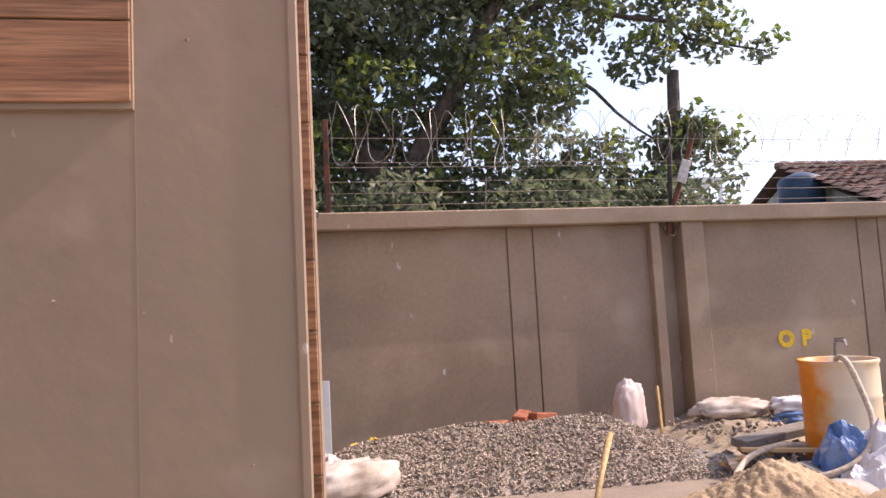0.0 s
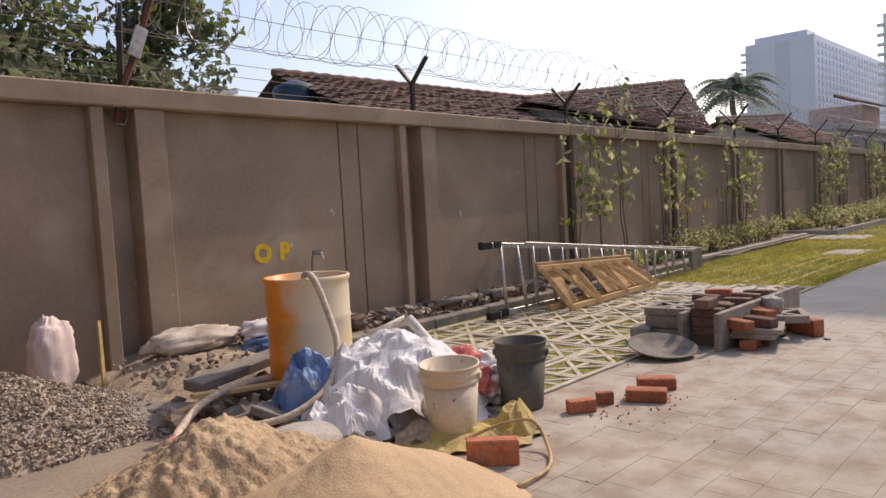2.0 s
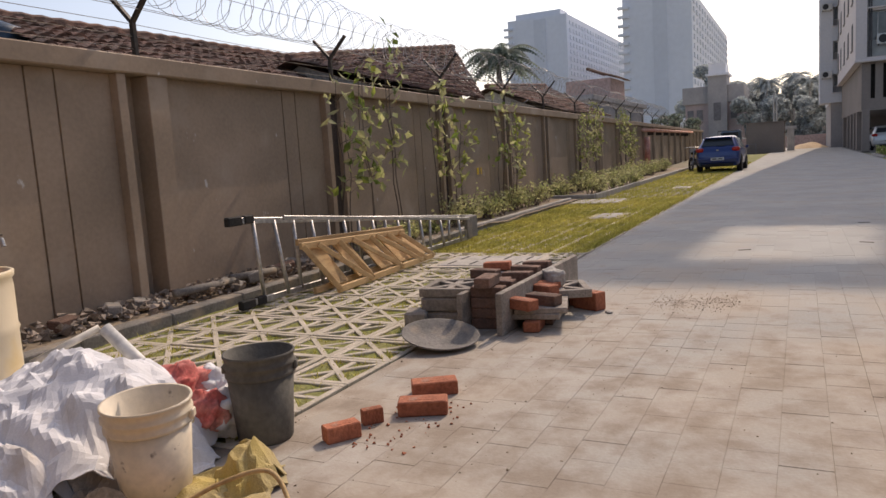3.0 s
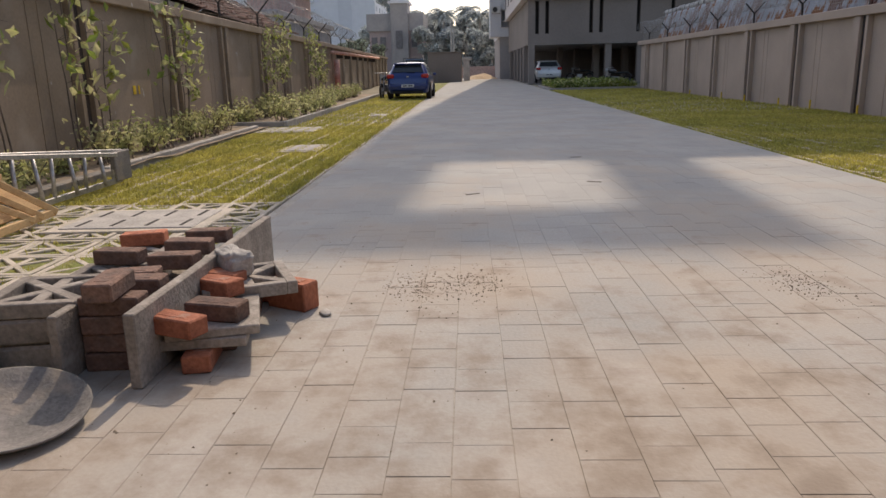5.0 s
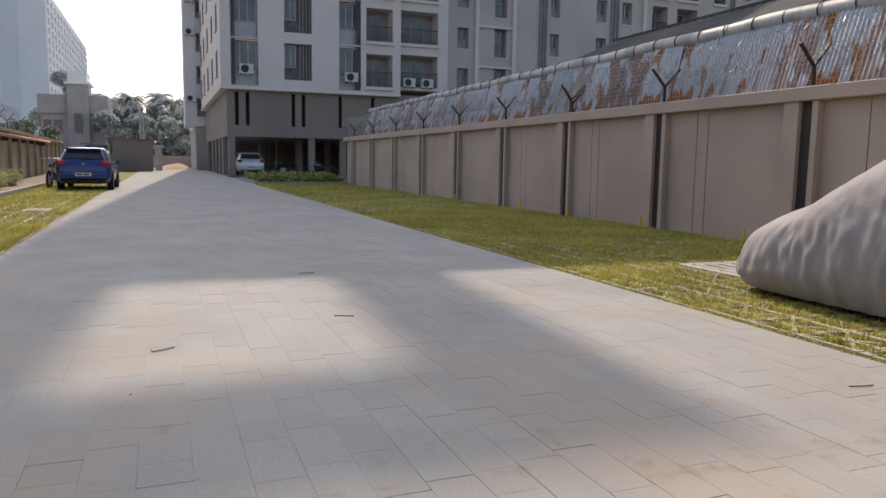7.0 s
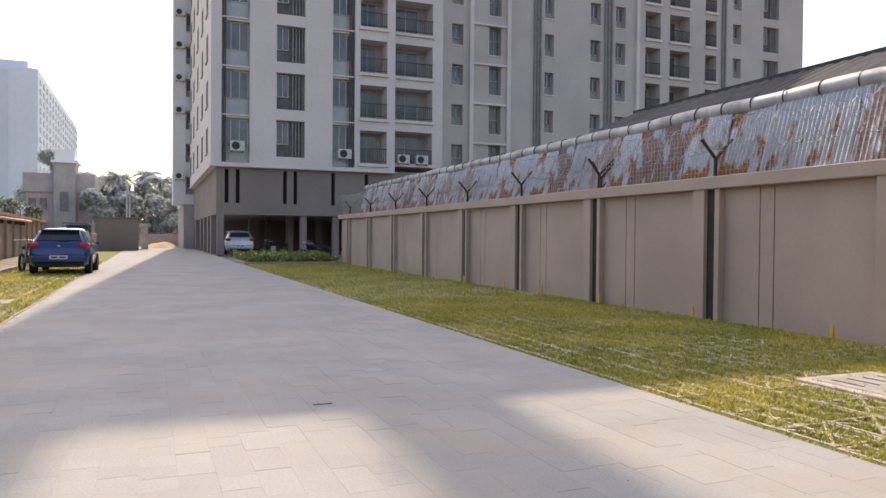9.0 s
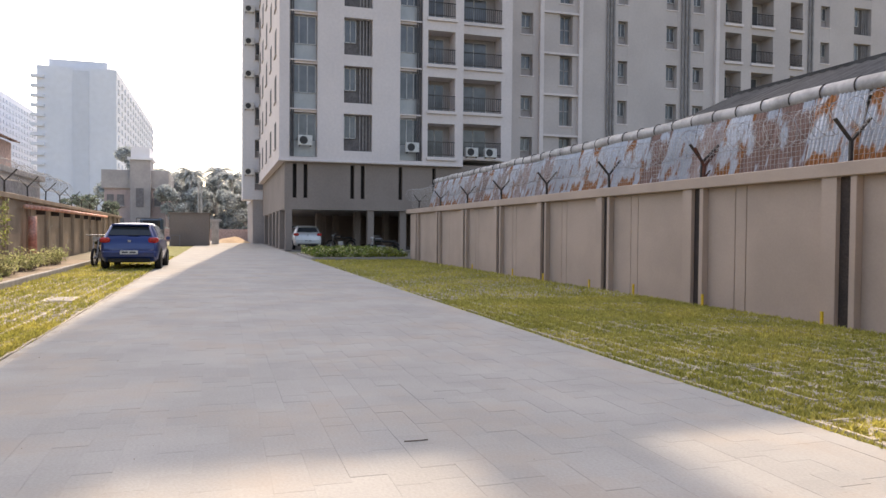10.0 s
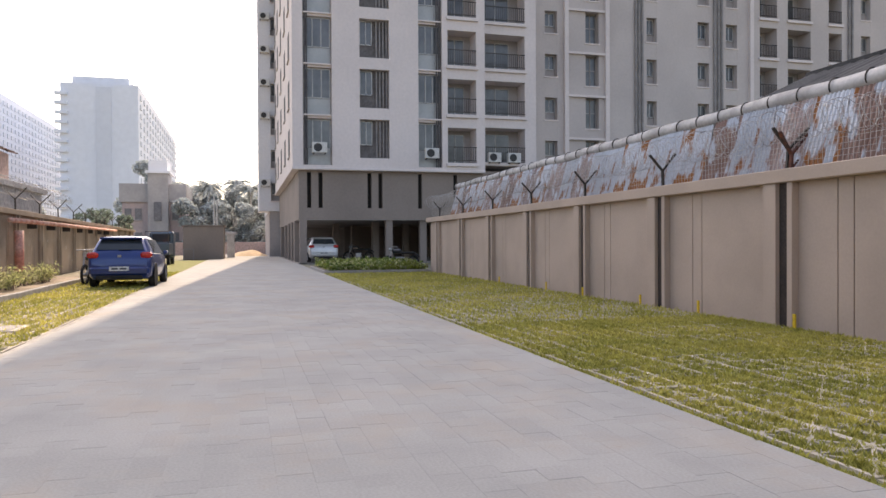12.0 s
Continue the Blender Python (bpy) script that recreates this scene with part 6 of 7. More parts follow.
# crumpled sheets and bags
def sheet_heap(name, material, label, cx, cy, rx, ry, h, seed, n=16, rz=0.0, crease=0.05, base=0.0, cat="sheet", z=0.0):
    """A stiff woven sheet thrown over a heap: flat facets meeting in creases, with a ragged lower edge."""
    r = np.random.default_rng(seed)
    jit = r.uniform(-0.42, 0.42, (n + 1, n + 1, 2)) / n
    up = r.normal(0, 1, (n + 1, n + 1))
    ge, vs = Geo(), []
    for j in range(n + 1):
        for i in range(n + 1):
            x, y = 2 * (i / n + jit[j, i, 0]) - 1, 2 * (j / n + jit[j, i, 1]) - 1
            q = max(abs(x), abs(y))
            d = math.hypot(x, y) or 1.0
            x, y = x * (0.45 + 0.55 * q / d), y * (0.45 + 0.55 * q / d)
            d = math.hypot(x, y)
            k = max(0.0, 1 - (d * (0.95 + 0.22 * nz(x, y, seed, 1.7))) ** 2.2)
            fold = 1 - 2.2 * abs(nz(x, y, seed + 3, 1.9))
            zz = h * k + crease * 1.1 * fold * min(1.0, 0.3 + k) + crease * 0.5 * up[j, i] * min(1.0, 0.35 + k) + base
            s = 1 + 0.13 * nz(x, y, seed + 11, 2.6)
            vs.append((x * rx * s, y * ry * s, max(zz, base - 0.02)))
    P = np.array(vs).reshape(n + 1, n + 1, 3)
    flip = r.uniform(0, 1, (n, n)) < 0.5
    m = 4 * n
    Q = np.zeros((m + 1, m + 1, 3))
    for j in range(m + 1):
        for i in range(m + 1):
            a, b = min(i // 4, n - 1), min(j // 4, n - 1)
            u, v = i / 4 - a, j / 4 - b
            p00, p10, p01, p11 = P[b, a], P[b, a + 1], P[b + 1, a], P[b + 1, a + 1]
            if flip[b, a]:
                Q[j, i] = p00 + u * (p10 - p00) + v * (p11 - p10) if u > v else p00 + v * (p01 - p00) + u * (p11 - p01)
            else:
                Q[j, i] = p00 + u * (p10 - p00) + v * (p01 - p00) if u + v < 1 else p11 + (1 - u) * (p01 - p11) + (1 - v) * (p10 - p11)
    soft = Q.copy()
    soft[1:-1, 1:-1] = (Q[1:-1, 1:-1] * 2 + Q[2:, 1:-1] + Q[:-2, 1:-1] + Q[1:-1, 2:] + Q[1:-1, :-2]) / 6
    soft = soft * 0.55 + Q * 0.45
    for j in range(m + 1):
        for i in range(m + 1):
            x, y, _ = soft[j, i]
            soft[j, i, 2] += crease * 0.55 * (0.4 - abs(nz(x, y, seed + 5, 7)) * 2.4) + crease * 0.3 * (0.3 - abs(nz(y, x, seed + 8, 15)) * 2)
    w = m + 1
    ge.add(soft.reshape(-1, 3).tolist(), [(j * w + i, j * w + i + 1, (j + 1) * w + i + 1, (j + 1) * w + i) for j in range(m) for i in range(m)])
    ob = solid(name, ge, material, label, cat, m=pose(cx, cy, z, 0, 0, rz))
    so = ob.modifiers.new("thickness", "SOLIDIFY")
    so.thickness = 0.004
    return ob


sheet_heap("plastic_sheet", SACK_W, "crumpled white woven plastic sheet over a heap", 4.62, 5.52, 0.56, 0.5, 0.45, 2, 13, -35, 0.05)
sheet_heap("plastic_sheet", SACK_W, "white woven sheet trailing down to the ground", 4.2, 5.42, 0.27, 0.3, 0.22, 52, 8, 15, 0.05)
sheet_heap("plastic_sheet", SACK, "dirty folded sheet tucked under the white sheet", 4.5, 5.15, 0.3, 0.16, 0.1, 58, 8, -30, 0.05)
sheet_heap("plastic_sheet", BLUE_P, "crumpled blue and white tarpaulin beside the drum", 4.24, 5.83, 0.22, 0.24, 0.4, 21, 8, 10, 0.06)
sheet_heap("plastic_sheet", SACK_Y, "flattened yellow woven sack under the white bucket", 4.5, 4.8, 0.36, 0.22, 0.03, 31, 8, -38, 0.022, 0.01)
sheet_heap("plastic_sheet", SACK_Y, "yellow woven sack folded up beside the bucket", 4.72, 4.68, 0.17, 0.13, 0.14, 47, 6, 20, 0.04)
for i, (x_, y_) in enumerate(((3.85, 5.75), (4.0, 5.62), (4.1, 5.25), (4.35, 5.0), (3.9, 6.0))):
    sheet_heap("rubbish", (EARTH_D, SACK, CONC_D)[i % 3], "dirty scrap of sheet trodden into the rubble", x_, y_, 0.17, 0.12, 0.06, 70 + i, 6, 47 * i, 0.03, cat="rubbish")
lump("rag", RED_C, "faded red cloth crumpled among the bags", "cloth", 5.05, 5.35, 0.1, 0.14, 0.12, 0.11, 5, 0.4)
lump("rag", SACK_W, "white plastic bag crumpled among rags", "bag", 5.2, 5.28, 0.08, 0.13, 0.12, 0.1, 6, 0.35)
lump("rag", SACK_W, "white plastic bag crumpled among rags", "bag", 5.12, 5.12, 0.0, 0.14, 0.12, 0.12, 8, 0.35)
lump("rag", RED_C, "red rag stuffed beside the bucket", "cloth", 4.98, 5.13, 0.06, 0.1, 0.09, 0.09, 9, 0.4)
lump("cement_lump", CONC, "smooth pale mound of set cement", "cement", 3.83, 5.38, -0.05, 0.25, 0.19, 0.1, 10, 0.06)
lump("sack", SACK_P, "pale pink woven sack standing against the wall", "sack", 3.36, 7.42, 0.14, 0.15, 0.1, 0.24, 12, 0.24, 25, square=0.75)
lump("sack", SACK, "dusty woven sack lying on the earth bank", "sack", 4.42, 7.58, 0.19, 0.38, 0.2, 0.1, 13, 0.25, 5)
lump("sack", SACK_W, "white and blue bags heaped behind the drum", "sack", 5.05, 7.4, 0.2, 0.28, 0.16, 0.09, 14, 0.4, 0)
lump("sack", BLUE_P, "blue tarpaulin bundle behind the drum", "tarpaulin", 4.98, 7.3, 0.12, 0.24, 0.15, 0.08, 16, 0.4, 0)
lump("sack", SACK, "dusty cement sack lying at the foot of the gravel", "sack", 0.84, 6.5, 0.04, 0.36, 0.16, 0.13, 17, 0.22, 24, square=0.72)
lump("sack", SACK_W, "torn white sack slumped by the gate column", "sack", 0.46, 6.32, 0.0, 0.15, 0.12, 0.16, 18, 0.45, -20)
for i in range(24):
    x_, y_ = 0.14 + 0.95 * (i * 0.618 % 1.0) ** 1.1, 6.62 + 0.7 * (i * 0.382 % 1.0)
    high = max(0.0, 0.3 * (1 - abs(x_ - 0.35) / 0.8) * (0.5 + 0.6 * (y_ - 6.3)))
    sheet_heap("rubbish_bag", (SACK_W, SACK, SACK_P, SACK_W)[i % 4], "torn plastic bag in the rubbish heap by the gate", x_, y_, 0.17, 0.13, 0.13, 40 + i, 6, 67 * i, 0.045, cat="bag", z=high * 0.8)
pile("rubbish_core", SACK, "heap of dusty scraps under the torn bags", 0.4, 6.95, 0.7, 0.6, 0.3, 0.8, 29, 0.6, 40)
slab(0.28, 6.6, 0.0, 0.34, 0.012, 0.62, -18, 4, 15, PINE, "pale stained board leaning in the rubbish", "scrap_board", "board")
for i, (x_, y_, z_) in enumerate(((0.55, 7.15, 0.3), (0.9, 7.2, 0.22), (1.05, 7.15, 0.26))):
    lump("wrapper", YELLOW, "yellow and orange plastic wrapper on the rubbish heap", "wrapper", x_, y_, z_, 0.07, 0.05, 0.045, 60 + i, 0.5, 50 * i, 12)


# buckets
def bucket(x, y, z, material, label, rim, tilt=(0, 0)):
    t = thing("bucket", label, "bucket", "buckets in the yard", m=pose(x, y, z, tilt[0], tilt[1], 30))
    part("body", Geo().lathe([(0.0, 0.012), (0.12, 0.0), (0.126, 0.01), (0.15, 0.27), (0.15, 0.27), (0.157, 0.275), (0.158, 0.285), (0.152, 0.29), (0.154, 0.31), (0.161, 0.315), (0.161, 0.325), (0.155, 0.33), (0.157, 0.352), (0.163, 0.358), (0.162, 0.368), (0.152, 0.366), (0.12, 0.03), (0.0, 0.024)], 36), material, t, smooth=True)
    part("handle_lug", Geo().box(-0.02, 0.02, 0.152, 0.17, 0.285, 0.32, 0.004).box(-0.02, 0.02, -0.17, -0.152, 0.285, 0.32, 0.004), material, t)
    if rim:
        part("handle", Geo().tube(spline([(0, 0.165, 0.3), (0.1, 0.12, 0.22), (0.158, 0.0, 0.18), (0.1, -0.12, 0.22), (0, -0.165, 0.3)], 5), 0.004, 6), WIRE, t)
    return t


bucket(4.5, 4.92, 0.03, BKT_W, "grubby white plastic bucket standing on a yellow sack", True, (0, -3))
bucket(5.13, 4.93, 0.0, BKT_G, "grey cement-caked plastic bucket on the paving", True).scale = (0.98, 0.98, 1.1)

# hoe
t = thing("hoe", "long-handled hoe standing with its blade in the sand", "hoe")
part("handle", Geo().tube([(2.19, 5.42, 0.03), (2.36, 5.66, 0.24), (2.54, 5.9, 0.46)], [0.019, 0.018, 0.021], 10), BAMBOO, t, smooth=True)
part("blade", Geo().box(-0.01, 0.2, -0.09, 0.09, -0.004, 0.004, 0.002, pose(2.17, 5.4, 0.03, 0, 12, -20)), CONC_D, t)
part("socket", Geo().tube([(2.17, 5.39, 0.0), (2.21, 5.45, 0.07)], 0.03, 10), CONC_D, t)
for x_, y_ in ((1.75, 5.5), (1.6, 5.6)):
    lump("clod", CONC_D, "dark lump of earth on the cement yard", "clod", x_, y_, -0.01, 0.12, 0.08, 0.05, x_, 0.5, 0, 12)

# ladder on its side
t = thing("ladder", "long aluminium ladder lying on its side by the wall bed", "ladder")
tl, tr, bl, br = Vector((7.5, 7.1, 0.78)), Vector((12.3, 7.05, 0.34)), Vector((7.55, 7.08, 0.05)), Vector((12.2, 7.03, 0.06))


def beam_between(a, b, wy, wz):
    a, b = Vector(a), Vector(b)
    d = b - a
    m = Matrix.Translation(a) @ d.to_track_quat("X", "Z").to_matrix().to_4x4()
    return Geo().box(0, d.length, -wy / 2, wy / 2, -wz / 2, wz / 2, 0.004, m)


part("rail", beam_between(tl, tr, 0.03, 0.055), ALU, t)
part("rail", beam_between(bl, br, 0.03, 0.055), ALU, t)
part("rail", beam_between(tl + Vector((0.45, -0.12, -0.02)), tr + Vector((-0.3, -0.1, 0)), 0.025, 0.04), ALU, t)
for i in range(17):
    k = 0.035 + i * 0.058
    a, b = tl.lerp(tr, k), bl.lerp(br, k)
    part("rung", Geo().tube([a, b + Vector((0.0, -0.06 if i % 2 else 0, 0))], 0.019, 8), ALU, t, smooth=True)
part("end_plate", Geo().box(12.05, 12.4, 7.0, 7.06, 0.05, 0.36, 0.01), CONC_D, t)
for p in (tl, bl):
    part("rubber_foot", Geo().box(p.x - 0.16, p.x + 0.02, p.y - 0.03, p.y + 0.03, p.z - 0.04, p.z + 0.04, 0.01).box(p.x + 0.05, p.x + 0.17, p.y - 0.028, p.y + 0.028, p.z - 0.038, p.z + 0.038, 0.01), RUBBER, t)

# timber trestle in front of it
t = thing("trestle", "new pine timber frame with braces leaning on the ladder", "timber frame")
A0, A1, B0, B1 = Vector((8.06, 6.9, 0.48)), Vector((10.1, 6.95, 0.38)), Vector((8.27, 6.66, 0.04)), Vector((10.35, 6.72, 0.06))
for a, b in ((A0, A1), (B0, B1), (A0 + Vector((0.05, 0.08, 0.03)), A1 + Vector((0.1, 0.08, 0.03))), (B0 + Vector((-0.1, 0.2, 0)), B1 + Vector((-0.1, 0.2, 0.02)))):
    part("rail", beam_between(a, b, 0.035, 0.06), PINE, t)
for k, q in ((0.0, 0.0), (0.12, 0.28), (0.3, 0.3), (0.42, 0.62), (0.6, 0.6), (0.66, 0.84), (0.78, 0.9), (0.92, 1.0)):
    part("brace", beam_between(A0.lerp(A1, k) + Vector((0, -0.03, 0)), B0.lerp(B1, q) + Vector((0, -0.03, 0)), 0.022, 0.05), PINE, t)
for k in (0.05, 0.28, 0.5, 0.72, 0.9):
    part("panel", Geo().add([A0.lerp(A1, k) + Vector((0, 0.03, -0.02)), A0.lerp(A1, k + 0.13) + Vector((0, 0.03, -0.02)), B0.lerp(B1, k + 0.13) + Vector((0, 0.12, 0.02)), B0.lerp(B1, k) + Vector((0, 0.12, 0.02)),
                             A0.lerp(A1, k) + Vector((0, 0.05, -0.02)), A0.lerp(A1, k + 0.13) + Vector((0, 0.05, -0.02)), B0.lerp(B1, k + 0.13) + Vector((0, 0.14, 0.02)), B0.lerp(B1, k) + Vector((0, 0.14, 0.02))],
                            [(0, 1, 2, 3), (7, 6, 5, 4), (0, 4, 5, 1), (1, 5, 6, 2), (2, 6, 7, 3), (3, 7, 4, 0)]), PINE, t)

# covers, pegs, painted letters


def cover(x0, x1, y0, y1, label, slots):
    t = thing("manhole_cover", label, "manhole cover")
    part("frame", Geo().box(x0, x1, y0, y1, -0.1, 0.018, 0.008), LATTICE, t)
    part("lid", Geo().box(x0 + 0.09, x1 - 0.09, y0 + 0.09, y1 - 0.09, 0.0, 0.026, 0.005), CONC, t)
    for i in range(slots):
        yy = y0 + 0.2 + (y1 - y0 - 0.4) * (i // 2) / max(1, slots // 2 - 1)
        xx = x0 + 0.16 + (x1 - x0) * 0.42 * (i % 2)
        # Black strip on the lid in place of a shaded opening.
        part("slot", Geo().box(xx, xx + (x1 - x0) * 0.26, yy - 0.014, yy + 0.014, 0.0, 0.0285), SLOT, t)


cover(15.0, 15.98, 5.52, 6.1, "square concrete manhole cover set in the turf", 0)
cover(18.5, 19.75, 6.25, 7.5, "large concrete manhole slab set in the turf", 0)
cover(9.75, 10.62, 5.3, 6.5, "concrete drain cover with slots beside the brick stack", 8)
cover(23.0, 23.8, 5.4, 5.9, "small concrete cover set in the turf", 0)
cover(12.2, 13.35, -3.0, -2.05, "slotted concrete drain cover in the grass", 8)
for x_ in (15.2, 17.7, 20.25, 22.4, 24.2, 26.6, 28.6, 32.0):
    solid("marker_peg", Geo().box(x_ - 0.022, x_ + 0.022, -4.74, -4.71, -0.05, 0.19 + rnd(-0.02, 0.02), 0.004), YELLOW, "short yellow marker peg in the grass by the wall", "peg", "yellow pegs by the wall")


def letter(ch, x, z, size):
    cu = bpy.data.curves.new("letter", "FONT")
    cu.body, cu.size, cu.extrude, cu.align_x, cu.offset = ch, size, 0.0015, "CENTER", 0.013
    tmp = bpy.data.objects.new("letter", cu)
    scene.collection.objects.link(tmp)
    bpy.context.view_layer.update()
    me = bpy.data.meshes.new_from_object(tmp.evaluated_get(bpy.context.evaluated_depsgraph_get()))
    bpy.data.objects.remove(tmp)
    me.materials.clear()
    me.materials.append(YELLOW)
    return me, WALL_N_M @ pose(x, 0.082, z, 90, 0, 0)


t = thing("painted_letters", "yellow stencilled letters O P on the boundary wall", "lettering")
for ch, x_ in (("O", 5.36), ("P", 5.6)):
    me, m = letter(ch, x_, 0.805, 0.215)
    piece("letter", me, t, m)
t = thing("painted_letters", "worn yellow stencilled mark on the boundary wall", "lettering")
for x_ in (15.75, 15.95):
    part("bar", Geo().box(x_, x_ + (0.1 if x_ < 15.9 else 0.04), 0.076, 0.083, 0.85, 0.98), YELLOW, t)
t.matrix_basis = WALL_N_M

# ---- vehicles ----


def paint(name, a, b):
    m = mat(name, a, b, 0.6, 6, 0.28, 0.25, bump=0, grain=0.04, spec=0.6)
    m.node_tree.nodes["Principled BSDF"].inputs["Coat Weight"].default_value = 0.6
    return m


CAR_GLASS = mat("tinted car glass", (0.03, 0.035, 0.04), (0.045, 0.05, 0.055), 1, 5, 0.06, bump=0, grain=0.05, spec=0.7)
stain(CONC_D, (0.33, 0.27, 0.2), 3.0, 0.56, 0.72)
LAMP_R = mat("red tail lamp", (0.5, 0.03, 0.02), (0.4, 0.02, 0.02), 4, 20, 0.2, bump=0, spec=0.6)
PLATE = mat("white number plate", (0.7, 0.7, 0.68), None, 4, 20, 0.5, bump=0)
BARS = mat("dark plate marks", (0.08, 0.08, 0.09), None, 4, 20, 0.6, bump=0)
ALLOY = mat("alloy rim", (0.4, 0.4, 0.41), (0.3, 0.3, 0.31), 4, 20, 0.35, 0.8, bump=0)


def wheel(parent, x, y, r=0.31, w=0.19):
    t = part("wheel", Geo().lathe([(r - 0.09, -w / 2), (r - 0.02, -w / 2), (r, -w / 2 + 0.03), (r, w / 2 - 0.03), (r - 0.02, w / 2), (r - 0.09, w / 2), (r - 0.09, -w / 2)], 28, pose(x, y, r, 90, 0, 0)), RUBBER, parent, smooth=True)
    ge = Geo().lathe([(0.0, 0.02), (0.05, 0.02), (0.06, 0.0), (r - 0.09, 0.01), (r - 0.085, 0.03), (r - 0.085, -0.05)], 24, pose(x, y + (w / 2 - 0.03) * (-1 if y < 0 else 1), r, 90 if y < 0 else -90, 0, 0))
    part("rim", ge, ALLOY, t)


def car(label, colour, m):
    """A five-door hatchback about 4 m long: rear at x = 0, heading +x."""
    t = thing("car", label, "car", m=m)
    #        x,    half width, sill, belt, roof, roof half width
    st = [(0.0, 0.76, 0.42, 0.78, 0.8, 0.7), (0.06, 0.82, 0.3, 0.92, 0.97, 0.74), (0.18, 0.855, 0.25, 0.98, 1.08, 0.7), (0.42, 0.87, 0.24, 0.98, 1.4, 0.6), (0.62, 0.872, 0.24, 0.97, 1.47, 0.6),
          (1.3, 0.875, 0.22, 0.95, 1.5, 0.6), (2.0, 0.875, 0.22, 0.93, 1.48, 0.6), (2.45, 0.872, 0.22, 0.92, 1.36, 0.62), (2.95, 0.868, 0.22, 0.91, 1.0, 0.7), (3.4, 0.85, 0.24, 0.84, 0.9, 0.7), (3.8, 0.8, 0.27, 0.72, 0.78, 0.66), (3.98, 0.68, 0.32, 0.6, 0.64, 0.58)]
    rows = []
    for x, w, s, b, r, rw in st:
        half = [(0.0, s), (w * 0.85, s), (w * 0.97, s + 0.1), (w, (s + b) / 2), (w * 0.975, b), (w * 0.95, b + 0.02), (rw + 0.03, r - 0.06), (rw - 0.04, r - 0.012), (rw * 0.6, r), (0.0, r + 0.01)]
        rows.append([(x, -y, z) for y, z in half] + [(x, y, z) for y, z in half[-2:0:-1]])
    ge = Geo()
    n = len(rows[0])
    ge.add([p for r in rows for p in r], [(i * n + k, i * n + (k + 1) % n, (i + 1) * n + (k + 1) % n, (i + 1) * n + k) for i in range(len(rows) - 1) for k in range(n)] + [tuple(range(n))[::-1], tuple((len(rows) - 1) * n + k for k in range(n))])
    part("body", ge, colour, t, smooth=True)
    part("rear_window", Geo().add([(0.17, -0.64, 1.1), (0.17, 0.64, 1.1), (0.362, 0.54, 1.37), (0.362, -0.54, 1.37), (0.3, -0.64, 1.1), (0.3, 0.64, 1.1), (0.46, 0.54, 1.37), (0.46, -0.54, 1.37)], [(0, 3, 2, 1), (4, 5, 6, 7), (0, 1, 5, 4), (1, 2, 6, 5), (2, 3, 7, 6), (3, 0, 4, 7)]), CAR_GLASS, t)
    part("spoiler", Geo().box(0.24, 0.6, -0.56, 0.56, 1.4, 1.46, 0.02), colour, t)
    for s in (-1, 1):
        part("side_window", Geo().add([(0.75, s * 0.835, 1.0), (2.75, s * 0.84, 0.97), (2.25, s * 0.67, 1.38), (0.85, s * 0.655, 1.4), (0.75, s * 0.8, 1.0), (2.75, s * 0.8, 0.97), (2.25, s * 0.64, 1.38), (0.85, s * 0.62, 1.4)],
                                      [(0, 1, 2, 3), (7, 6, 5, 4), (0, 4, 5, 1), (1, 5, 6, 2), (2, 6, 7, 3), (3, 7, 4, 0)]), CAR_GLASS, t)
        part("tail_lamp", Geo().box(-0.02, 0.3, min(s * 0.56, s * 0.865), max(s * 0.56, s * 0.865), 0.86, 1.03, 0.05), LAMP_R, t)
        part("mirror", Geo().box(2.45, 2.62, min(s * 0.88, s * 1.02), max(s * 0.88, s * 1.02), 0.93, 1.05, 0.03), colour, t)
        part("arch", Geo().lathe([(0.0, 0.0), (0.36, 0.0), (0.36, 0.02), (0.0, 0.02)], 24, pose(0.72, s * 0.868 - 0.01, 0.33, 90, 0, 0)), RUBBER, t)
        wheel(t, 0.72, s * 0.8)
        wheel(t, 3.2, s * 0.8)
    part("bumper", Geo().box(-0.05, 0.25, -0.8, 0.8, 0.36, 0.62, 0.06), colour, t)
    part("bumper_trim", Geo().box(-0.045, 0.3, -0.62, 0.62, 0.24, 0.37, 0.03), RUBBER, t)
    pl = part("number_plate", Geo().box(-0.072, -0.04, -0.26, 0.26, 0.5, 0.62, 0.004), PLATE, t)
    part("plate_marks", Geo().box(-0.0745, -0.0725, -0.2, -0.02, 0.535, 0.585).box(-0.0745, -0.0725, 0.03, 0.2, 0.535, 0.585), BARS, pl)
    part("badge", Geo().box(0.02, 0.06, -0.05, 0.05, 0.88, 0.95, 0.008), ALLOY, t)
    part("wiper", Geo().box(0.14, 0.17, -0.3, 0.05, 1.09, 1.105), RUBBER, t)
    return t


car("parked blue hatchback car with its rear to the drive", paint("blue car paint", (0.01, 0.034, 0.16), (0.008, 0.028, 0.13)), pose(33.15, 5.66, -0.01, 0, 0, -1) @ Matrix.Scale(0.94, 4))
car("parked white hatchback car in the open parking storey", paint("white car paint", (0.62, 0.62, 0.61), (0.55, 0.55, 0.54)), pose(55.1, -2.1, 0.02, 0, 0, 2))
car("dark parked car inside the parking storey", paint("black car paint", (0.02, 0.02, 0.022), (0.03, 0.03, 0.032)), pose(66.0, -2.2, 0.02, 0, 0, 0))


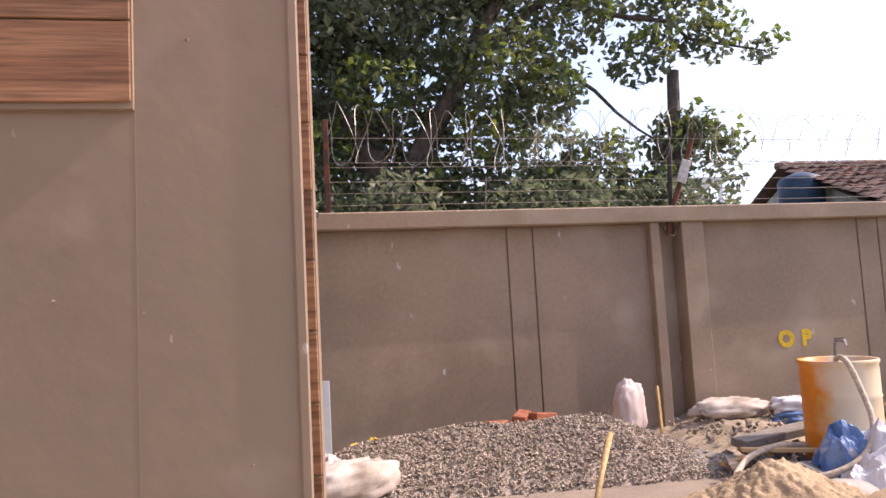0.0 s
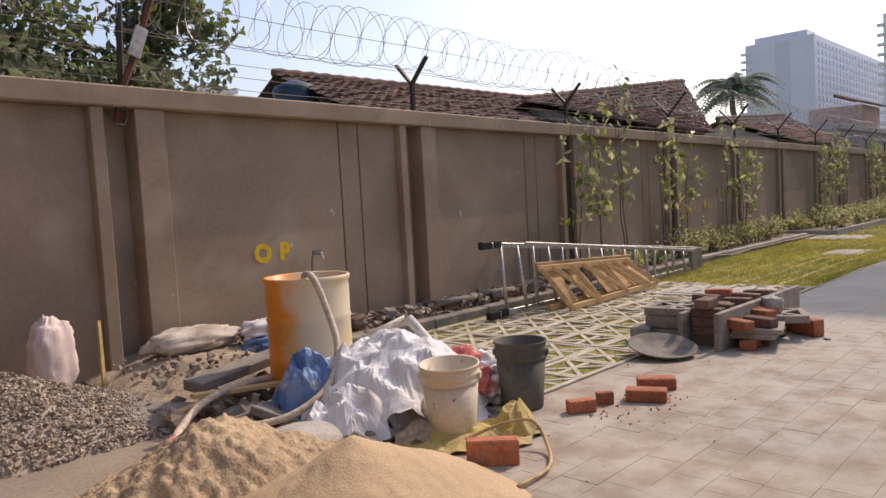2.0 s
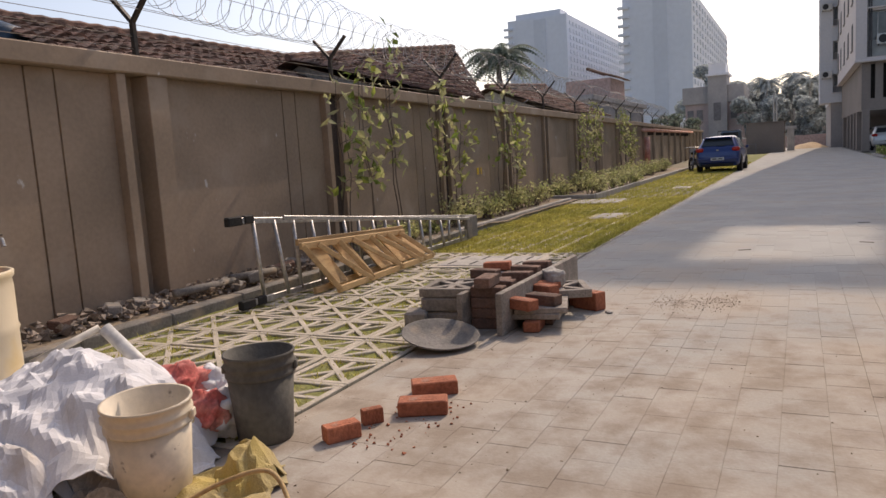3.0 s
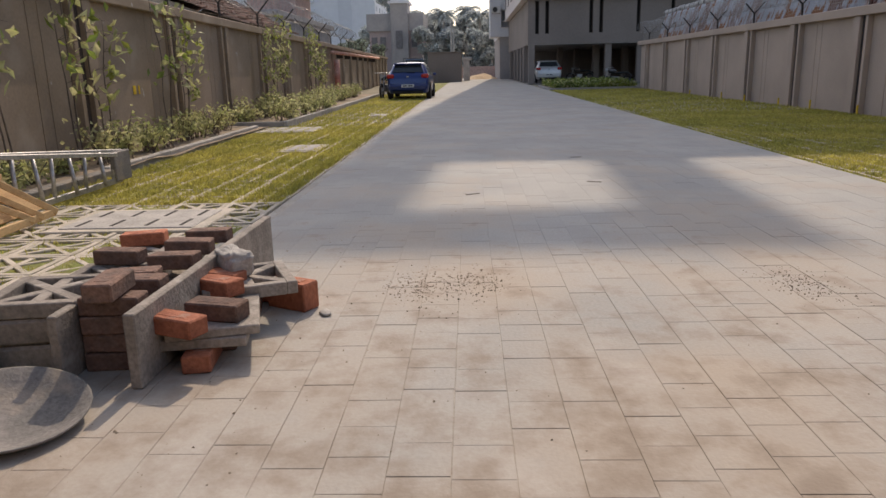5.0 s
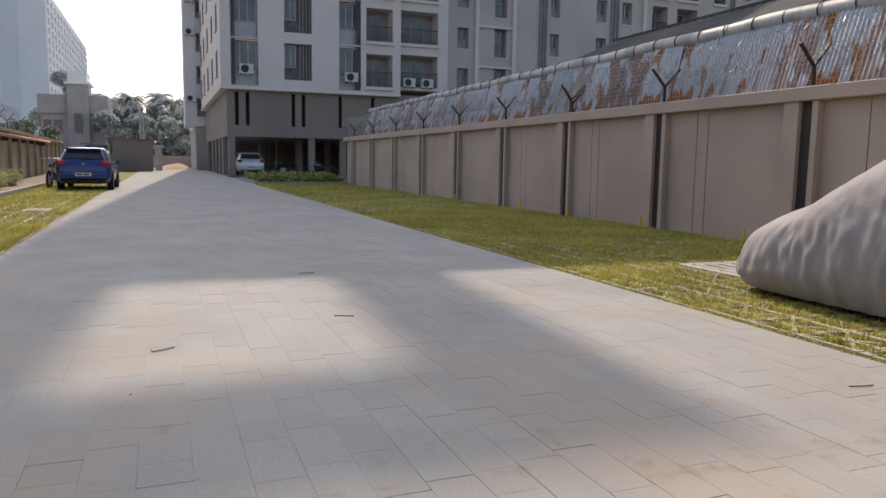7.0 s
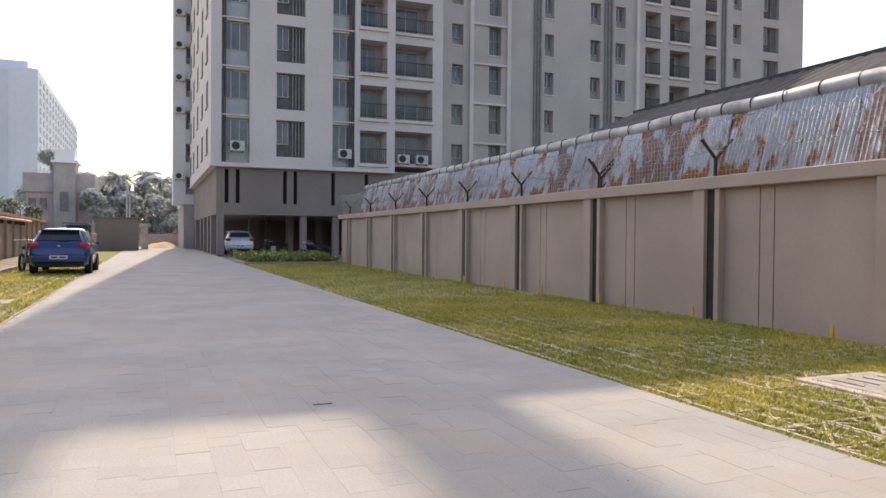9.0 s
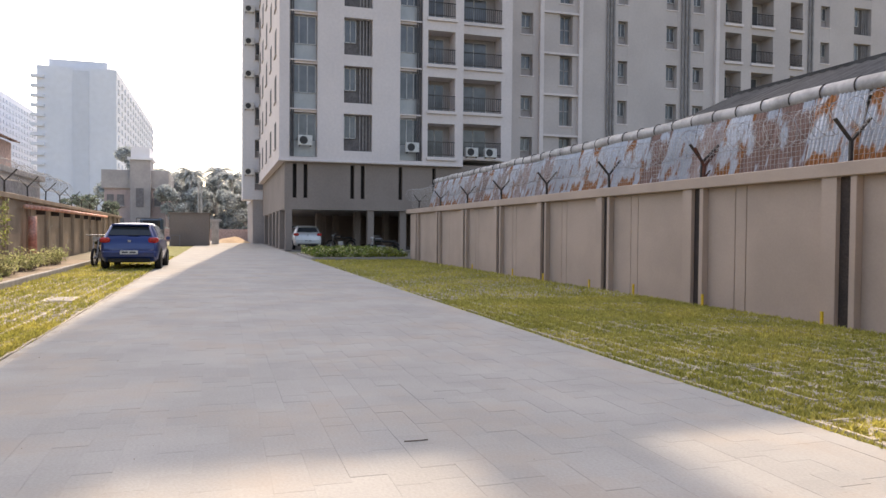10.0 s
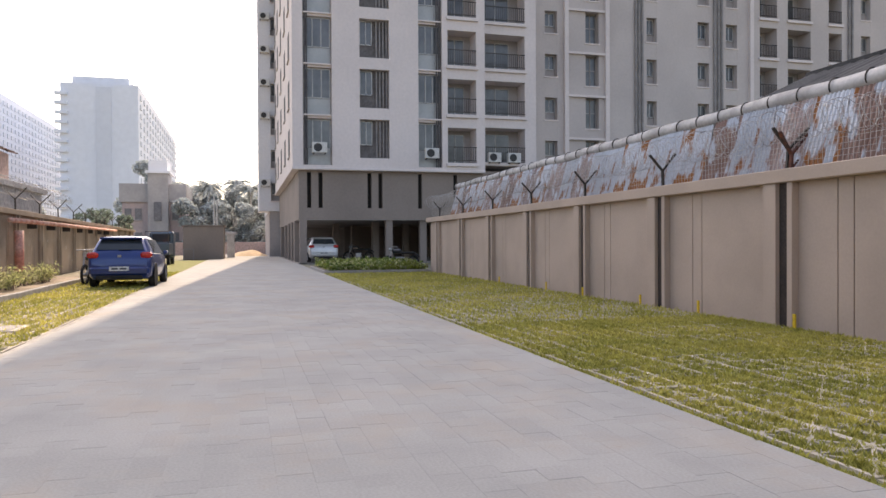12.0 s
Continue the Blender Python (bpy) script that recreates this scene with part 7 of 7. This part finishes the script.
def motorbike(label, m):
    t = thing("motorcycle", label, "motorcycle", m=m)
    for x in (0.0, 1.28):
        w = part("wheel", Geo().tube([(x + 0.27 * math.cos(a), 0, 0.3 + 0.27 * math.sin(a)) for a in np.linspace(0, 2 * math.pi, 24, False)], 0.042, 8, closed=True), RUBBER, t, smooth=True)
        ge = Geo().tube([(x, -0.06, 0.3), (x, 0.06, 0.3)], 0.05, 10)
        for k in range(5):
            a = k * 2 * math.pi / 5
            ge.tube([(x, 0, 0.3), (x + 0.25 * math.cos(a), 0, 0.3 + 0.25 * math.sin(a))], 0.012, 5)
        part("rim", ge, ALLOY, w)
    part("frame", Geo().tube([(0.0, 0.08, 0.3), (0.5, 0.1, 0.42), (0.9, 0.05, 0.5), (1.1, 0, 0.92)], 0.022, 8).tube([(0.0, -0.08, 0.3), (0.5, -0.1, 0.42), (0.9, -0.05, 0.5)], 0.022, 8), STEEL_B, t)
    part("fork", Geo().tube([(1.28, 0.07, 0.3), (1.05, 0.07, 0.98)], 0.022, 8).tube([(1.28, -0.07, 0.3), (1.05, -0.07, 0.98)], 0.022, 8), ALU, t)
    part("engine", Geo().box(0.45, 0.85, -0.13, 0.13, 0.25, 0.55, 0.04), ALLOY, t)
    part("fuel_tank", Geo().box(0.6, 1.05, -0.13, 0.13, 0.72, 0.93, 0.07), CAR_GLASS, t)
    part("seat", Geo().box(-0.1, 0.62, -0.12, 0.12, 0.7, 0.8, 0.04), RUBBER, t)
    part("handlebar", Geo().tube([(0.93, -0.36, 1.02), (1.03, -0.15, 1.03), (1.03, 0.15, 1.03), (0.93, 0.36, 1.02)], 0.014, 8), ALU, t)
    part("headlamp", Geo().tube([(1.1, 0, 0.9), (1.22, 0, 0.9)], [0.06, 0.085], 12), ALU, t)
    part("mudguard", Geo().tube([(-0.3, 0, 0.55), (-0.2, 0, 0.66), (0.05, 0, 0.68)], 0.05, 6), STEEL_B, t)
    return t


motorbike("black motorcycle parked beside the blue car", pose(36.6, 6.75, -0.02, 0, 0, 172))
motorbike("motorcycle parked by the hedge under the tower", pose(45.2, -5.2, -0.05, 0, 0, 55))
motorbike("motorcycle parked under the tower", pose(56.5, -5.0, 0.02, 0, 0, 80))
t = thing("mini_truck", "blue mini truck standing near the booth", "truck", m=pose(55, 7.1, -0.05))
BLUE_T = paint("dull blue truck paint", (0.06, 0.09, 0.12), (0.05, 0.075, 0.1))
part("cargo_body", Geo().box(0, 2.4, -0.65, 0.65, 0.6, 1.25, 0.02), BLUE_T, t)
part("cab", Geo().box(2.45, 3.7, -0.66, 0.66, 0.35, 1.95, 0.12), BLUE_T, t)
part("rear_window", Geo().box(2.43, 2.47, -0.5, 0.5, 1.35, 1.8, 0.01), CAR_GLASS, t)
part("rail", Geo().tube([(0.1, -0.6, 1.25), (0.1, -0.6, 1.9), (0.1, 0.6, 1.9), (0.1, 0.6, 1.25)], 0.025, 6), STEEL_B, t)
for x_ in (0.6, 3.0):
    for s in (-0.55, 0.55):
        wheel(t, x_, s, 0.3, 0.17)

# car under a grey cover
COVER = mat("grey car cover cloth", (0.31, 0.285, 0.28), (0.265, 0.245, 0.24), 1.5, 60, 0.65, bump=0.15, grain=0.05)
t = thing("covered_car", "parked car wrapped in a loose grey cloth cover", "car")
secs = [(7.4, 0.05, 0.6, 0.4), (7.45, 0.45, 0.74, 0.14), (7.55, 0.66, 0.9, 0.08), (7.9, 0.82, 1.24, 0.06), (8.5, 0.88, 1.48, 0.05), (9.4, 0.9, 1.52, 0.05), (10.0, 0.91, 1.48, 0.05), (10.45, 0.92, 1.34, 0.05), (10.85, 0.92, 1.1, 0.05), (11.2, 0.91, 0.87, 0.05), (11.55, 0.88, 0.73, 0.05), (11.82, 0.8, 0.6, 0.05), (11.98, 0.66, 0.48, 0.06), (12.06, 0.42, 0.36, 0.09), (12.08, 0.12, 0.26, 0.15)]


def drape(u, v):
    k = u * (len(secs) - 1)
    i = min(int(k), len(secs) - 2)
    q = k - i
    q = q * q * (3 - 2 * q)
    x, w, h, lo = (secs[i][j] + (secs[i + 1][j] - secs[i][j]) * q for j in range(4))
    a = math.pi * v
    c, s = -math.cos(a), math.sin(a)
    y = w * math.copysign(abs(c) ** 0.45, c)
    z = lo + (h - lo) * abs(s) ** 0.55
    low = 1 - abs(s) ** 0.55
    f = 0.021 * math.sin((x - 0.7 * z) * 34 + 8 * nz(x, z, 3, 1.6)) * low ** 0.8 * (0.3 + 1.2 * abs(nz(x, v, 9, 1.3))) + 0.008 * math.sin(x * 23 + 9 * nz(x, v, 0, 2)) * low * (0.4 + abs(nz(x, v, 4, 2))) + 0.03 * abs(nz(x * 1.5, y, z + x * 0.5, 6)) * (low + 0.25) + 0.014 * nz(x, y, z, 3.1) + 0.01 * nz(x, y, z * 0.4, 14) * low
    tuck = 0.86 if v in (0.0, 1.0) else 1.0
    return (x + 0.02 * nz(x, y, z, 5) * low, -2.26 + y * tuck * (1 + f * 1.3), z + f * 0.5)


part("cover", Geo().sheet(330, 60, drape), COVER, t, smooth=True)
part("bumper", Geo().box(11.0, 11.78, -3.0, -1.62, 0.14, 0.38, 0.06), paint("red car paint", (0.3, 0.03, 0.025), (0.25, 0.025, 0.02)), t)
part("body", Geo().box(7.8, 11.2, -3.0, -1.65, 0.16, 0.42, 0.05), RUBBER, t)
for x_ in (8.3, 10.8):
    for s in (-0.62, 0.62):
        wh = part("wheel", Geo().lathe([(0.0, -0.09), (0.2, -0.09), (0.3, -0.07), (0.3, 0.07), (0.2, 0.09), (0.0, 0.09)], 24, pose(x_, -2.3 + s, 0.3, 90, 0, 0)), RUBBER, t, smooth=True)

# ---- litter on the drive ----
specks = []
for cx, cy, sx, sy, n in ((7.2, 3.9, 0.9, 0.5, 110), (8.4, 3.3, 0.14, 0.1, 420), (8.35, 3.62, 0.16, 0.1, 380), (8.3, 3.5, 0.2, 0.14, 200), (6.3, 3.6, 1.3, 0.9, 110), (9.3, 4.2, 1.0, 0.5, 70), (8.3, 1.6, 0.15, 0.1, 380), (5.4, 4.2, 0.7, 0.5, 90), (10.5, 2.5, 3.0, 1.5, 60), (18, 2, 5, 2, 50)):
    specks += [(cx + random.gauss(0, sx), min(ROAD_N - 0.05, cy + random.gauss(0, sy)), 0.001, abs(random.gauss(0, 0.0027)) + 0.0012) for _ in range(n)]
stones("grit", specks, SOIL, "dark grit and mortar crumbs scattered on the drive", "grit", "stuff")
for x_, y_, a in ((11.8, 2.1, 8), (13.83, 1.99, 30), (11.2, 3.3, 60), (9.4, 0.0, 20)):
    solid("twig", Geo().tube([(-0.07, 0, 0.004), (0.0, 0.012, 0.006), (0.07, 0, 0.004)], 0.0035, 5), BARK, "small dry twig lying on the drive", "twig", "twigs on the drive", m=pose(x_, y_, 0, 0, 0, a + 60))
lump("stone_chip", CONC, "pale chip of stone on the drive", "stone", 7.9, 4.02, 0, 0.045, 0.025, 0.008, 77, 0.4, 20, 8)

# ---- paving of the drive ----
TX, TY = 0.385, 0.186
rows = int((ROAD_N - ROAD_S) / TY)
tile_me = [Geo().box(0.001, ln - 0.001, 0.001, TY - 0.001, -0.012, 0.0, 0.0014).mesh("paver", PAVER) for ln in (TX, TX / 2)]
far_t = Geo()
count = 0
for r in range(rows + 1):
    y = ROAD_S + 0.003 + TY * r
    if y + TY > ROAD_N + 0.02:
        break
    off = (r * 0.37 % 1.0) * TX + rnd(-0.04, 0.04)
    x = -7.9 + off
    while x < 92:
        dz = rnd(-0.0009, 0.0009)
        half = rnd(0, 1) < 0.62 and x < 30
        ln = TX / 2 if half else TX
        if 6.4 < x < 8.8 and count < 300 and y > 1.3:
            piece("paver", tile_me[half], road, pose(x, y, dz, rnd(-0.2, 0.2), rnd(-0.12, 0.12), rnd(-0.3, 0.3)))
            count += 1
        else:
            gm = 0.0014 if x < 9.5 else 0.0007
            g0, g1, g2 = rnd(0.0, gm), rnd(0.0, gm), rnd(0.0, gm)
            far_t.box(x + g0, x + ln - g0, y + g1, y + TY - g2, -0.012, dz, 0.0008 if x < 9.5 else 0)
        x += ln
rest = part("pavers", far_t, PAVER_FAR, road)
rest["kind"] = "stuff"
